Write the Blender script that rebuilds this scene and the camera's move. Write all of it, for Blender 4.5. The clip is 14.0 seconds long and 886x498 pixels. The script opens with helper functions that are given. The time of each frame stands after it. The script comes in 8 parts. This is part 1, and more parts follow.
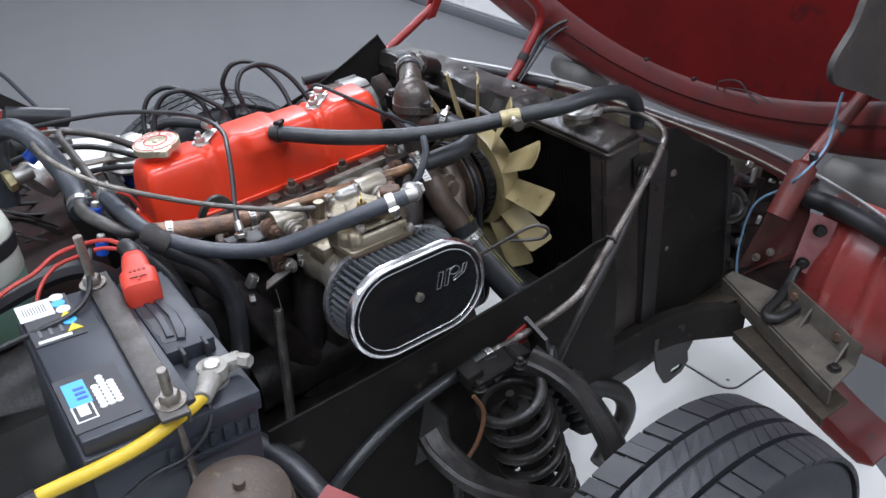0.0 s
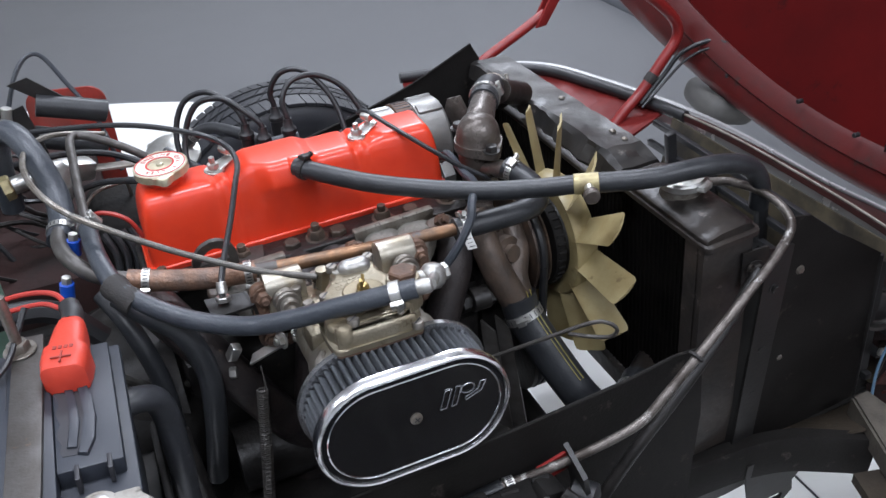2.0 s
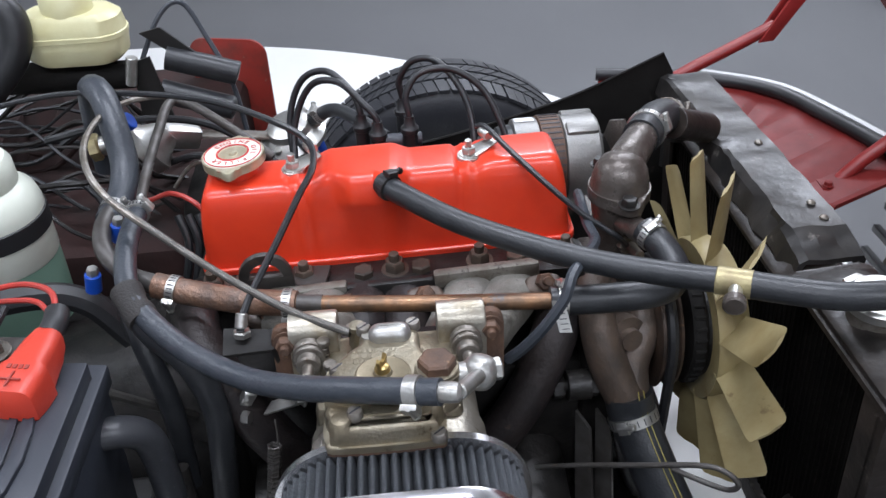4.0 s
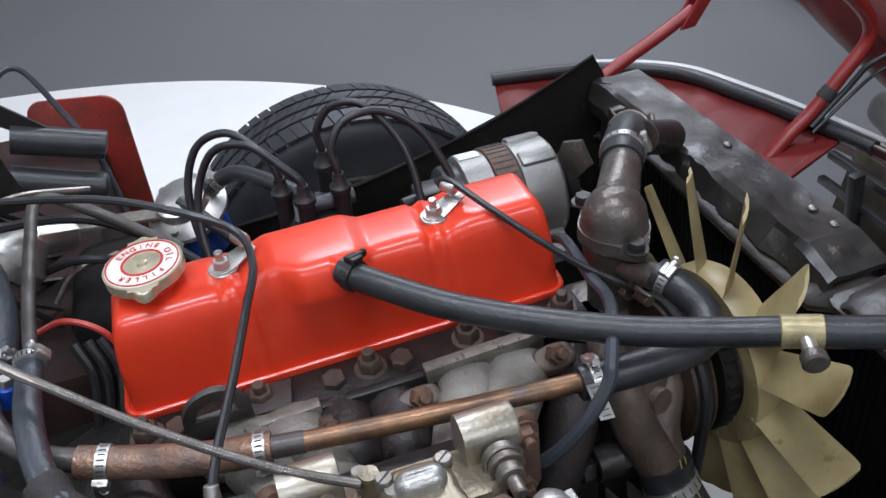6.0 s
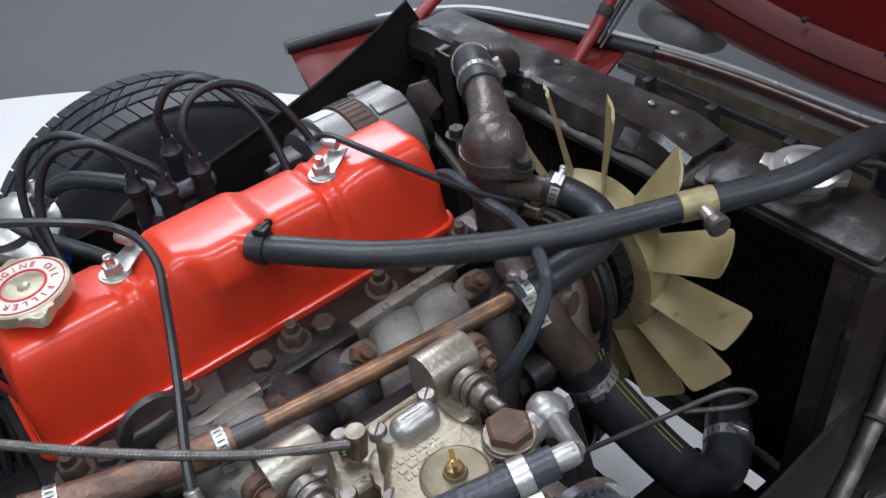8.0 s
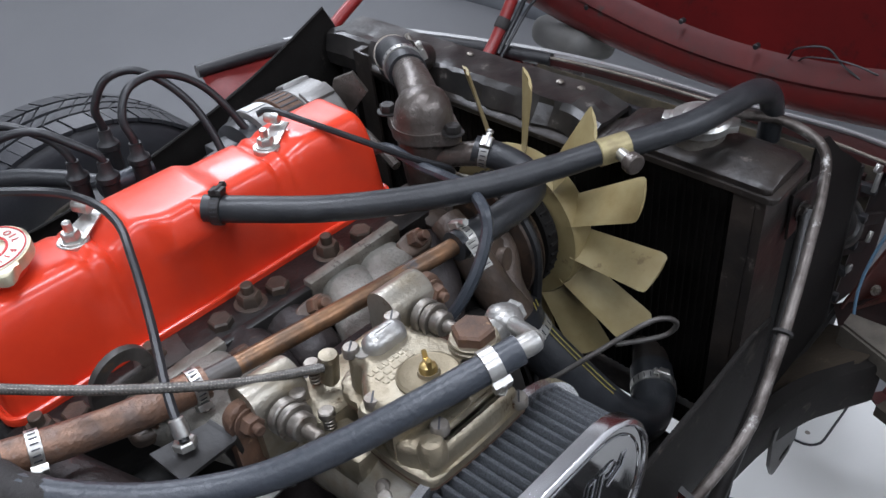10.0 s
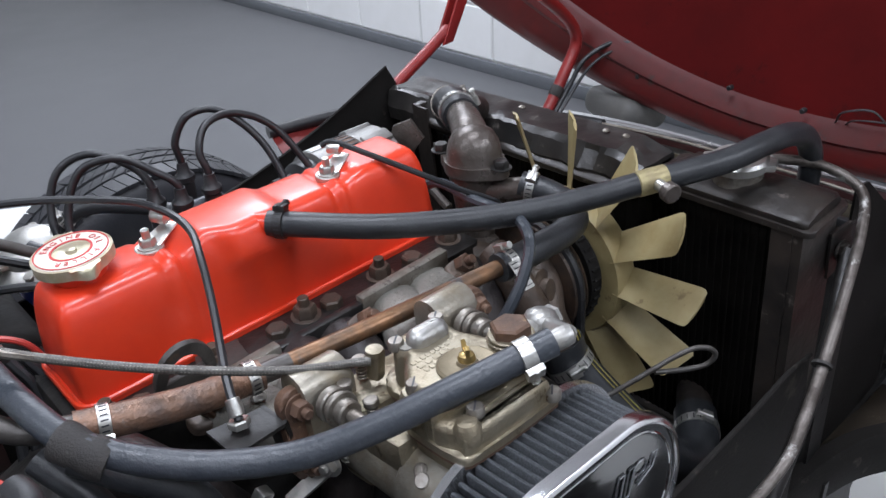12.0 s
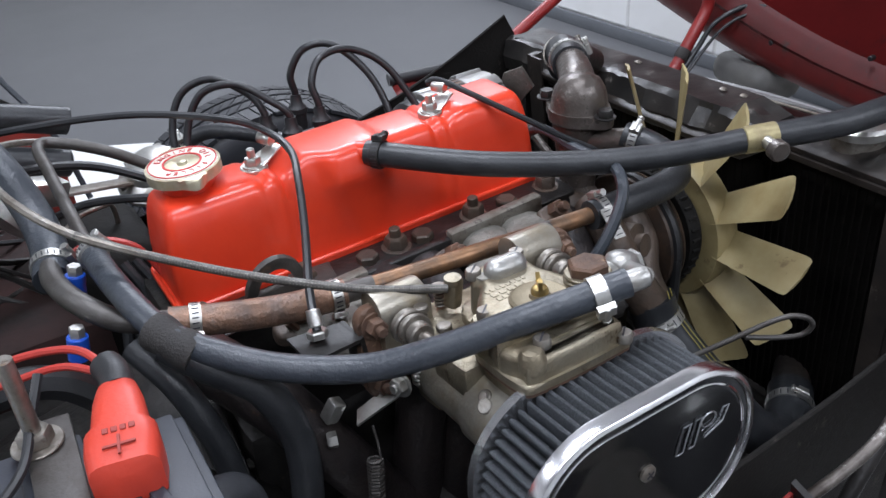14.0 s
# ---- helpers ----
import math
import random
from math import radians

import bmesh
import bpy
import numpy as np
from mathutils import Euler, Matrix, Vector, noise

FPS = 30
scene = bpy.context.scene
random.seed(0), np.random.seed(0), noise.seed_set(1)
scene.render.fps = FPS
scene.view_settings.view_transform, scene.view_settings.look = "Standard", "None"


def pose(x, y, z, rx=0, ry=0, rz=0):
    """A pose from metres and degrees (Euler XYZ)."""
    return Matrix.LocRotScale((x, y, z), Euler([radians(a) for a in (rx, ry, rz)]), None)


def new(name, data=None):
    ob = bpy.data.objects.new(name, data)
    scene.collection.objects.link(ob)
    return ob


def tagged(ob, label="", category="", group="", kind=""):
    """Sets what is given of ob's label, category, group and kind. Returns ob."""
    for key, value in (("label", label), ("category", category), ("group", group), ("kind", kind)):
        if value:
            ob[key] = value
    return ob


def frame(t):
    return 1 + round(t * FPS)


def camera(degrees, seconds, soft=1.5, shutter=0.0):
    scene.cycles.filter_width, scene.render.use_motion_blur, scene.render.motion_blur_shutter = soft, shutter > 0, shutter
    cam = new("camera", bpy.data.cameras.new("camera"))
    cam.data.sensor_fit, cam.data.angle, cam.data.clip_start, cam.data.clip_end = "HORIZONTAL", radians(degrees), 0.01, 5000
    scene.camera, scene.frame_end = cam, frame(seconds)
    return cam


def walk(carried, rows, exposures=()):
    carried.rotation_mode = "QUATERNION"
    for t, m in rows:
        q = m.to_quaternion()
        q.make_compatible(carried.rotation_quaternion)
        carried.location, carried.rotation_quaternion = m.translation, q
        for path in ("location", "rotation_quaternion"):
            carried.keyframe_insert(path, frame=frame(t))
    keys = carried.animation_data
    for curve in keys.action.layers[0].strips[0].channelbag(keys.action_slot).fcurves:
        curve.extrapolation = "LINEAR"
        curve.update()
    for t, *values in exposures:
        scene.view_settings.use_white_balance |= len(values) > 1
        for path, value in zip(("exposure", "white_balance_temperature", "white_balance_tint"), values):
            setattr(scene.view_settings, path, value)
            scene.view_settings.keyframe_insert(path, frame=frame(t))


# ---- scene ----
cam = camera(56.3, 14.0)
METRES, EYE, TILT, LEAN, TURN = 1.22, 1.26, -32.5, 3.0, -36.9
ROWS = [
    (0.0, 0.0, 0.0, 0.0, 0.0, 0.0, -0.0),
    (0.5, -0.0138, 0.0504, 0.0161, -1.19, 0.19, 0.37),
    (1.0, -0.015, 0.1152, 0.0414, -1.0, 0.32, -0.73),
    (1.5, 0.0401, 0.1533, 0.0892, 3.84, -1.28, -3.46),
    (2.0, 0.092, 0.2063, 0.1227, 10.1, -2.92, -7.36),
    (2.5, 0.1331, 0.2621, 0.1427, 16.24, -4.52, -11.09),
    (3.0, 0.1583, 0.3187, 0.1616, 21.84, -6.19, -14.57),
    (3.5, 0.1628, 0.3655, 0.1864, 25.56, -7.81, -16.59),
    (4.0, 0.1407, 0.4128, 0.2122, 27.18, -9.0, -17.12),
    (6.5, -0.0356, 0.4988, 0.2337, 10.75, -6.57, -5.55),
    (7.0, -0.0583, 0.4978, 0.2298, 5.97, -6.84, -2.48),
    (7.5, -0.0774, 0.4927, 0.2228, 2.14, -7.24, -0.27),
    (8.0, -0.097, 0.4831, 0.2083, -1.42, -7.33, 1.61),
    (8.5, -0.1111, 0.4714, 0.1934, -4.15, -7.34, 2.99),
    (11.0, -0.1441, 0.4158, 0.1116, -9.08, -0.49, 5.49),
    (11.5, -0.1423, 0.4062, 0.1003, -7.28, 1.41, 4.62),
    (12.0, -0.1371, 0.399, 0.0889, -4.77, 2.67, 3.21),
    (12.5, -0.1304, 0.3952, 0.0796, -2.28, 2.93, 1.69),
    (13.0, -0.1242, 0.3938, 0.0721, 0.09, 2.36, 0.08),
    (13.5, -0.1187, 0.3938, 0.0671, 1.89, 1.56, -1.05),
    (14.0, -0.1138, 0.3943, 0.0647, 3.42, 0.66, -1.89),
]
walk(cam, [(t, pose(0, 0, EYE, TILT, LEAN, TURN) @ pose(METRES * x, METRES * y, METRES * z, 90 + pitch, roll, yaw)) for t, x, y, z, yaw, pitch, roll in ROWS],
     exposures=[(0.0, 0.0), (2.0, -0.03), (4.0, -0.12), (6.5, -0.46), (7.5, -0.50), (8.5, -0.44), (11.0, -0.2), (14.0, -0.18)])

# ---- light ----
world = bpy.data.worlds.new("world")
scene.world = world
world.use_nodes = True
world.node_tree.nodes["Background"].inputs["Color"].default_value = (0.75, 0.8, 0.9, 1)
world.node_tree.nodes["Background"].inputs["Strength"].default_value = 0.01


def ceiling_lamp(x, y, sx, sy, watts):
    data = bpy.data.lights.new("ceiling_light", "AREA")
    data.shape, data.size, data.size_y, data.energy = "RECTANGLE", sx, sy, watts
    data.color = (0.85, 0.90, 1.03)
    lamp = new("ceiling_light_lamp", data)
    lamp.matrix_world = pose(x, y, 2.93)
    return lamp


# Second lights the near floor, fifth the front wall; both added for brightness.
LAMPS = [(-0.5, -0.7, 1.5, 0.35, 42), (1.5, -1.4, 1.5, 0.35, 56), (0.35, 1.05, 1.5, 0.35, 52), (1.25, 3.4, 1.5, 0.35, 70), (2.15, 3.9, 0.3, 1.5, 50), (-1.9, 1.6, 0.35, 1.5, 45)]
for spec in LAMPS:
    ceiling_lamp(*spec)

# ---- materials ----
def material(name, col, rough=0.5, metal=0.0, col2=None, scale=30.0, mix=0.5, bump=0.15, fine=400.0, coat=0.0, spec=0.5, sharp=0.15, rvar=0.12, worn=None, wornscale=60.0, wornat=0.62, island=0.0):
    """Base colour with a coarse second tone, specks of wear, varied gloss and a fine relief, all in metres."""
    m = bpy.data.materials.new(name)
    m.use_nodes = True
    nt, b = m.node_tree, m.node_tree.nodes["Principled BSDF"]
    n, link = nt.nodes.new, nt.links.new
    co = n("ShaderNodeTexCoord")
    big = n("ShaderNodeTexNoise")
    big.inputs["Scale"].default_value, big.inputs["Detail"].default_value, big.inputs["Roughness"].default_value = scale, 6, 0.62
    link(co.outputs["Object"], big.inputs["Vector"])
    ramp = n("ShaderNodeMapRange")
    ramp.inputs["From Min"].default_value, ramp.inputs["From Max"].default_value = 0.5 - sharp, 0.5 + sharp
    ramp.inputs["To Max"].default_value = mix
    link(big.outputs["Fac"], ramp.inputs["Value"])
    two = n("ShaderNodeMix")
    two.data_type = "RGBA"
    two.inputs["A"].default_value = (*col, 1)
    two.inputs["B"].default_value = (*(col2 or [c * 0.7 for c in col]), 1)
    link(ramp.outputs["Result"], two.inputs["Factor"])
    out = two.outputs["Result"]
    if worn:
        w = n("ShaderNodeTexNoise")
        w.inputs["Scale"].default_value, w.inputs["Detail"].default_value, w.inputs["Roughness"].default_value = wornscale, 9, 0.7
        link(co.outputs["Object"], w.inputs["Vector"])
        wr = n("ShaderNodeMapRange")
        wr.inputs["From Min"].default_value, wr.inputs["From Max"].default_value = wornat, wornat + 0.07
        link(w.outputs["Fac"], wr.inputs["Value"])
        wm = n("ShaderNodeMix")
        wm.data_type = "RGBA"
        wm.inputs["B"].default_value = (*worn, 1)
        link(wr.outputs["Result"], wm.inputs["Factor"])
        link(out, wm.inputs["A"])
        out = wm.outputs["Result"]
    if island:
        info = n("ShaderNodeObjectInfo")
        hs = n("ShaderNodeHueSaturation")
        mr = n("ShaderNodeMapRange")
        mr.inputs["To Min"].default_value, mr.inputs["To Max"].default_value = 1 - island, 1 + island
        link(info.outputs["Random"], mr.inputs["Value"])
        link(mr.outputs["Result"], hs.inputs["Value"])
        link(out, hs.inputs["Color"])
        out = hs.outputs["Color"]
    link(out, b.inputs["Base Color"])
    rr = n("ShaderNodeMapRange")
    rr.inputs["To Min"].default_value, rr.inputs["To Max"].default_value = max(0.02, rough - rvar), min(1, rough + rvar)
    link(big.outputs["Fac"], rr.inputs["Value"])
    link(rr.outputs["Result"], b.inputs["Roughness"])
    b.inputs["Metallic"].default_value = metal
    b.inputs["Coat Weight"].default_value = coat
    b.inputs["Coat Roughness"].default_value = 0.12
    b.inputs["Specular IOR Level"].default_value = spec
    if bump:
        f = n("ShaderNodeTexNoise")
        f.inputs["Scale"].default_value, f.inputs["Detail"].default_value = fine, 4
        link(co.outputs["Object"], f.inputs["Vector"])
        bp = n("ShaderNodeBump")
        bp.inputs["Strength"].default_value, bp.inputs["Distance"].default_value = bump, 0.002
        link(f.outputs["Fac"], bp.inputs["Height"])
        link(bp.outputs["Normal"], b.inputs["Normal"])
    return m


red_enamel = material("red_enamel", (0.72, 0.050, 0.017), 0.32, col2=(0.63, 0.036, 0.013), scale=26, mix=0.6, bump=0.10, fine=90, coat=0.25, worn=(0.34, 0.026, 0.014), wornscale=75, wornat=0.675)
body_red_dusty = material("body_red_dusty", (0.088, 0.0085, 0.008), 0.4, col2=(0.055, 0.009, 0.0085), scale=14, mix=0.8, bump=0.1, fine=200, spec=0.3, worn=(0.04, 0.02, 0.018), wornscale=30, wornat=0.6)
faded_red = material("faded_red", (0.33, 0.035, 0.025), 0.5, col2=(0.22, 0.06, 0.05), scale=25, mix=0.7, bump=0.08, worn=(0.2, 0.15, 0.13), wornscale=40, wornat=0.62)
rubber = material("rubber", (0.013, 0.0135, 0.0145), 0.45, col2=(0.024, 0.024, 0.026), scale=22, mix=0.7, bump=0.12, fine=500)
hose_rubber = material("hose_rubber", (0.017, 0.0185, 0.021), 0.38, col2=(0.032, 0.034, 0.037), scale=35, mix=0.6, bump=0.2, fine=350, worn=(0.06, 0.058, 0.053), wornscale=80, wornat=0.69)
fuel_hose = material("fuel_hose", (0.032, 0.038, 0.047), 0.38, col2=(0.05, 0.056, 0.066), scale=40, mix=0.7, bump=0.35, fine=260)
cable_black = material("cable_black", (0.015, 0.016, 0.018), 0.38, col2=(0.03, 0.03, 0.032), scale=40, bump=0.05)
tyre_rubber = material("tyre_rubber", (0.02, 0.021, 0.025), 0.48, col2=(0.034, 0.035, 0.039), scale=16, mix=0.7, bump=0.2, fine=300, worn=(0.045, 0.042, 0.04), wornscale=120, wornat=0.68)
black_steel = material("black_steel", (0.0095, 0.009, 0.0088), 0.46, col2=(0.021, 0.0195, 0.018), scale=14, mix=0.7, bump=0.2, fine=160, worn=(0.06, 0.048, 0.04), wornscale=40, wornat=0.64)
black_card = material("black_card", (0.0078, 0.0068, 0.0061), 0.68, spec=0.16, col2=(0.017, 0.0155, 0.0142), scale=10, mix=0.8, bump=0.25, fine=300, worn=(0.055, 0.047, 0.040), wornscale=16, wornat=0.6)
radiator_black = material("radiator_black", (0.0125, 0.0115, 0.011), 0.36, spec=0.4, col2=(0.034, 0.026, 0.021), scale=16, mix=0.85, bump=0.45, fine=80, worn=(0.10, 0.085, 0.075), wornscale=38, wornat=0.61)
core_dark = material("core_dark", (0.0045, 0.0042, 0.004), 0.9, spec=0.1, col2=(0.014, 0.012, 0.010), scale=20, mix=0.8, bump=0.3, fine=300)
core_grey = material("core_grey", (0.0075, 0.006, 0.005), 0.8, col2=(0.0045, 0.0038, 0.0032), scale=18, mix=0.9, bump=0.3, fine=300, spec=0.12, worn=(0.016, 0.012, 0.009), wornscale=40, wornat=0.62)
greasy_iron = material("greasy_iron", (0.0095, 0.009, 0.0086), 0.42, metal=0.15, col2=(0.026, 0.023, 0.021), scale=35, mix=0.8, bump=0.5, fine=140, worn=(0.065, 0.048, 0.036), wornscale=60, wornat=0.65)
rusty = material("rusty", (0.14, 0.075, 0.045), 0.6, metal=0.2, col2=(0.07, 0.045, 0.035), scale=60, mix=0.9, bump=0.5, fine=250, worn=(0.26, 0.16, 0.09), wornscale=120, wornat=0.6)
brown_cast = material("brown_cast", (0.125, 0.108, 0.096), 0.3, metal=0.4, col2=(0.065, 0.052, 0.044), scale=40, mix=0.9, bump=0.4, fine=220, worn=(0.22, 0.19, 0.17), wornscale=90, wornat=0.63)
rail_black = material("rail_black", (0.014, 0.0135, 0.0132), 0.33, col2=(0.036, 0.032, 0.029), scale=22, mix=0.9, bump=0.55, fine=55, spec=0.42, worn=(0.14, 0.128, 0.115), wornscale=42, wornat=0.62)
satin_steel = material("satin_steel", (0.72, 0.72, 0.74), 0.22, metal=0.95, col2=(0.6, 0.6, 0.6), scale=60, mix=0.6, bump=0.05)
worn_black = material("worn_black", (0.016, 0.017, 0.020), 0.4, col2=(0.03, 0.031, 0.034), scale=24, mix=0.8, bump=0.35, fine=120, worn=(0.22, 0.21, 0.20), wornscale=70, wornat=0.64)
cast_alloy = material("cast_alloy", (0.40, 0.39, 0.36), 0.62, metal=0.35, col2=(0.2, 0.18, 0.15), scale=30, mix=0.85, bump=0.6, fine=260, worn=(0.05, 0.043, 0.036), wornscale=45, wornat=0.6)
carb_alloy = material("carb_alloy", (0.32, 0.292, 0.228), 0.38, metal=0.72, col2=(0.20, 0.155, 0.092), scale=22, mix=0.9, bump=0.35, fine=300, sharp=0.22, worn=(0.085, 0.06, 0.033), wornscale=42, wornat=0.61)
barrel_alloy = material("barrel_alloy", (0.45, 0.43, 0.38), 0.38, metal=0.75, col2=(0.30, 0.25, 0.17), scale=24, mix=0.85, bump=0.3, fine=260, worn=(0.16, 0.12, 0.08), wornscale=40, wornat=0.64)
rim_chrome = material("rim_chrome", (0.86, 0.86, 0.88), 0.22, metal=1.0, col2=(0.7, 0.69, 0.72), scale=40, mix=0.6, bump=0.0, rvar=0.05)
lamp_red = material("lamp_red", (0.26, 0.02, 0.018), 0.36, col2=(0.19, 0.016, 0.015), scale=14, mix=0.8, bump=0.06, fine=150, coat=0.1, worn=(0.12, 0.04, 0.035), wornscale=60, wornat=0.66)
dirty_red = material("dirty_red", (0.26, 0.028, 0.02), 0.5, col2=(0.16, 0.03, 0.022), scale=16, mix=0.9, bump=0.15, fine=120, sharp=0.08, worn=(0.20, 0.17, 0.13), wornscale=26, wornat=0.6)
zinc = material("zinc", (0.6, 0.6, 0.58), 0.35, metal=0.9, col2=(0.4, 0.38, 0.34), scale=60, mix=0.7, bump=0.15, worn=(0.15, 0.12, 0.1), wornscale=120, wornat=0.66)
dull_steel = material("dull_steel", (0.32, 0.30, 0.27), 0.42, metal=0.8, col2=(0.15, 0.125, 0.1), scale=50, mix=0.9, bump=0.2, worn=(0.12, 0.07, 0.04), wornscale=90, wornat=0.6)
chrome = material("chrome", (0.78, 0.79, 0.8), 0.07, metal=1.0, col2=(0.68, 0.68, 0.7), scale=25, mix=0.5, bump=0.0, rvar=0.04)
copper = material("copper", (0.36, 0.17, 0.085), 0.38, metal=0.65, col2=(0.15, 0.085, 0.055), scale=28, mix=0.9, bump=0.15, worn=(0.14, 0.135, 0.14), wornscale=20, wornat=0.6)
braid_brown = material("braid_brown", (0.27, 0.150, 0.095), 0.38, metal=0.45, col2=(0.13, 0.095, 0.08), scale=45, mix=0.9, bump=0.6, fine=320, worn=(0.25, 0.2, 0.18), wornscale=70, wornat=0.64)
brass = material("brass", (0.5, 0.36, 0.14), 0.32, metal=0.85, col2=(0.3, 0.22, 0.1), scale=50, mix=0.7, bump=0.1)
olive_brass = material("olive_brass", (0.42, 0.36, 0.19), 0.4, metal=0.45, col2=(0.2, 0.16, 0.09), scale=60, mix=0.8, bump=0.15)
fan_nylon = material("fan_nylon", (0.375, 0.315, 0.165), 0.42, col2=(0.24, 0.175, 0.070), scale=16, mix=0.9, bump=0.15, fine=160, sharp=0.2, worn=(0.16, 0.112, 0.05), wornscale=26, wornat=0.61)
battery_black = material("battery_black", (0.024, 0.028, 0.038), 0.45, col2=(0.031, 0.035, 0.044), scale=30, mix=0.6, bump=0.07, fine=600)
red_plastic = material("red_plastic", (0.60, 0.055, 0.03), 0.42, col2=(0.48, 0.04, 0.025), scale=25, mix=0.6, bump=0.1)
yellow_sheath = material("yellow_sheath", (0.68, 0.47, 0.03), 0.45, col2=(0.55, 0.38, 0.03), scale=40, mix=0.6, bump=0.1, worn=(0.2, 0.15, 0.05), wornscale=90, wornat=0.68)
cloudy_plastic = material("cloudy_plastic", (0.66, 0.68, 0.6), 0.35, col2=(0.55, 0.58, 0.48), scale=12, mix=0.7, bump=0.05)
green_fluid = material("green_fluid", (0.2, 0.33, 0.25), 0.35, col2=(0.15, 0.26, 0.2), scale=12, mix=0.7, bump=0.05)
yellowed_plastic = material("yellowed_plastic", (0.70, 0.67, 0.42), 0.35, col2=(0.58, 0.53, 0.27), scale=16, mix=0.8, bump=0.05)
white_paint = material("white_paint", (0.72, 0.72, 0.69), 0.5, col2=(0.66, 0.66, 0.63), scale=4, mix=0.7, bump=0.05)
turntable_white = material("turntable_white", (0.80, 0.80, 0.78), 0.42, col2=(0.75, 0.75, 0.73), scale=3, mix=0.8, bump=0.05, worn=(0.45, 0.45, 0.43), wornscale=14, wornat=0.7)
grey_floor_paint = material("grey_floor_paint", (0.104, 0.106, 0.111), 0.5, col2=(0.118, 0.120, 0.125), scale=2.5, mix=0.8, bump=0.06, fine=120)
wall_white = material("wall_white", (0.90, 0.90, 0.89), 0.6, col2=(0.84, 0.84, 0.82), scale=6, mix=0.6, bump=0.18, fine=60, island=0.03)
mortar_white = material("mortar_white", (0.80, 0.80, 0.78), 0.8, scale=8, mix=0.4, bump=0.3, fine=120)
skirting_grey = material("skirting_grey", (0.16, 0.17, 0.185), 0.5, scale=6, mix=0.3, bump=0.05)
blue_plastic = material("blue_plastic", (0.01, 0.07, 0.42), 0.35, scale=60, mix=0.3, bump=0.05)
blue_wire = material("blue_wire", (0.14, 0.25, 0.36), 0.4, scale=60, mix=0.3, bump=0.0)
red_wire = material("red_wire", (0.45, 0.04, 0.03), 0.42, col2=(0.3, 0.04, 0.03), scale=60, mix=0.5, bump=0.0)
label_white = material("label_white", (0.75, 0.76, 0.76), 0.45, scale=30, mix=0.2, bump=0.0)
label_blue = material("label_blue", (0.05, 0.36, 0.72), 0.4, scale=30, mix=0.2, bump=0.0)
label_yellow = material("label_yellow", (0.75, 0.58, 0.03), 0.45, scale=30, mix=0.2, bump=0.0)
label_grey = material("label_grey", (0.11, 0.115, 0.12), 0.45, scale=30, mix=0.2, bump=0.0)
label_ink = material("label_ink", (0.03, 0.03, 0.035), 0.5, scale=30, mix=0.2, bump=0.0)
red_ink = material("red_ink", (0.55, 0.03, 0.03), 0.4, scale=30, mix=0.2, bump=0.0)
cap_white = material("cap_white", (0.82, 0.80, 0.73), 0.35, col2=(0.66, 0.60, 0.45), scale=50, mix=0.6, bump=0.05, coat=0.2)
gilt_zinc = material("gilt_zinc", (0.66, 0.62, 0.48), 0.32, metal=0.6, col2=(0.5, 0.44, 0.28), scale=70, mix=0.8, bump=0.1)
mesh_grey = material("mesh_grey", (0.10, 0.108, 0.12), 0.5, metal=0.3, col2=(0.05, 0.055, 0.06), scale=900, mix=0.9, bump=0.8, fine=1500, sharp=0.05)
black_gloss = material("black_gloss", (0.008, 0.008, 0.009), 0.06, metal=0.0, col2=(0.014, 0.014, 0.015), scale=20, mix=0.5, bump=0.0, coat=0.8, rvar=0.03, worn=(0.09, 0.09, 0.1), wornscale=160, wornat=0.72)
tape_black = material("tape_black", (0.022, 0.02, 0.019), 0.72, col2=(0.04, 0.036, 0.033), scale=50, mix=0.7, bump=0.5, fine=500)
silver_paint = material("silver_paint", (0.25, 0.25, 0.245), 0.42, metal=0.6, col2=(0.3, 0.29, 0.27), scale=40, mix=0.7, bump=0.3, fine=300, worn=(0.14, 0.12, 0.1), wornscale=80, wornat=0.66)
ceiling_white = material("ceiling_white", (0.5, 0.5, 0.49), 0.85, scale=3, mix=0.3, bump=0.1)
bumper_bright = material("bumper_bright", (0.66, 0.66, 0.66), 0.25, metal=0.5, col2=(0.55, 0.55, 0.55), scale=8, mix=0.5, bump=0.0)
badge_grey = material("badge_grey", (0.4, 0.41, 0.43), 0.25, metal=0.9, scale=40, mix=0.4, bump=0.0)
# Dark red-brown with redder mottling, for the bulkhead and inner nose.
dark_red_brown = material("dark_red_brown", (0.016, 0.011, 0.010), 0.75, spec=0.2, col2=(0.05, 0.022, 0.02), scale=12, mix=0.7, bump=0.3, fine=150)
dusty_iron = material("dusty_iron", (0.052, 0.044, 0.036), 0.65, col2=(0.105, 0.092, 0.073), scale=22, mix=0.9, bump=0.4, fine=200, worn=(0.16, 0.12, 0.08), wornscale=50, wornat=0.62)
bonnet_inner = material("bonnet_inner", (0.080, 0.0032, 0.0032), 0.7, col2=(0.055, 0.003, 0.003), scale=7, mix=0.8, bump=0.1, fine=90, spec=0.08, worn=(0.035, 0.004, 0.004), wornscale=11, wornat=0.57)
strap_steel = material("strap_steel", (0.10, 0.095, 0.09), 0.45, metal=0.5, col2=(0.06, 0.052, 0.046), scale=40, mix=0.9, bump=0.15, worn=(0.16, 0.10, 0.06), wornscale=50, wornat=0.64)
olive_dark = material("olive_dark", (0.085, 0.07, 0.045), 0.5, col2=(0.02, 0.017, 0.014), scale=9, mix=0.9, bump=0.2, sharp=0.08)
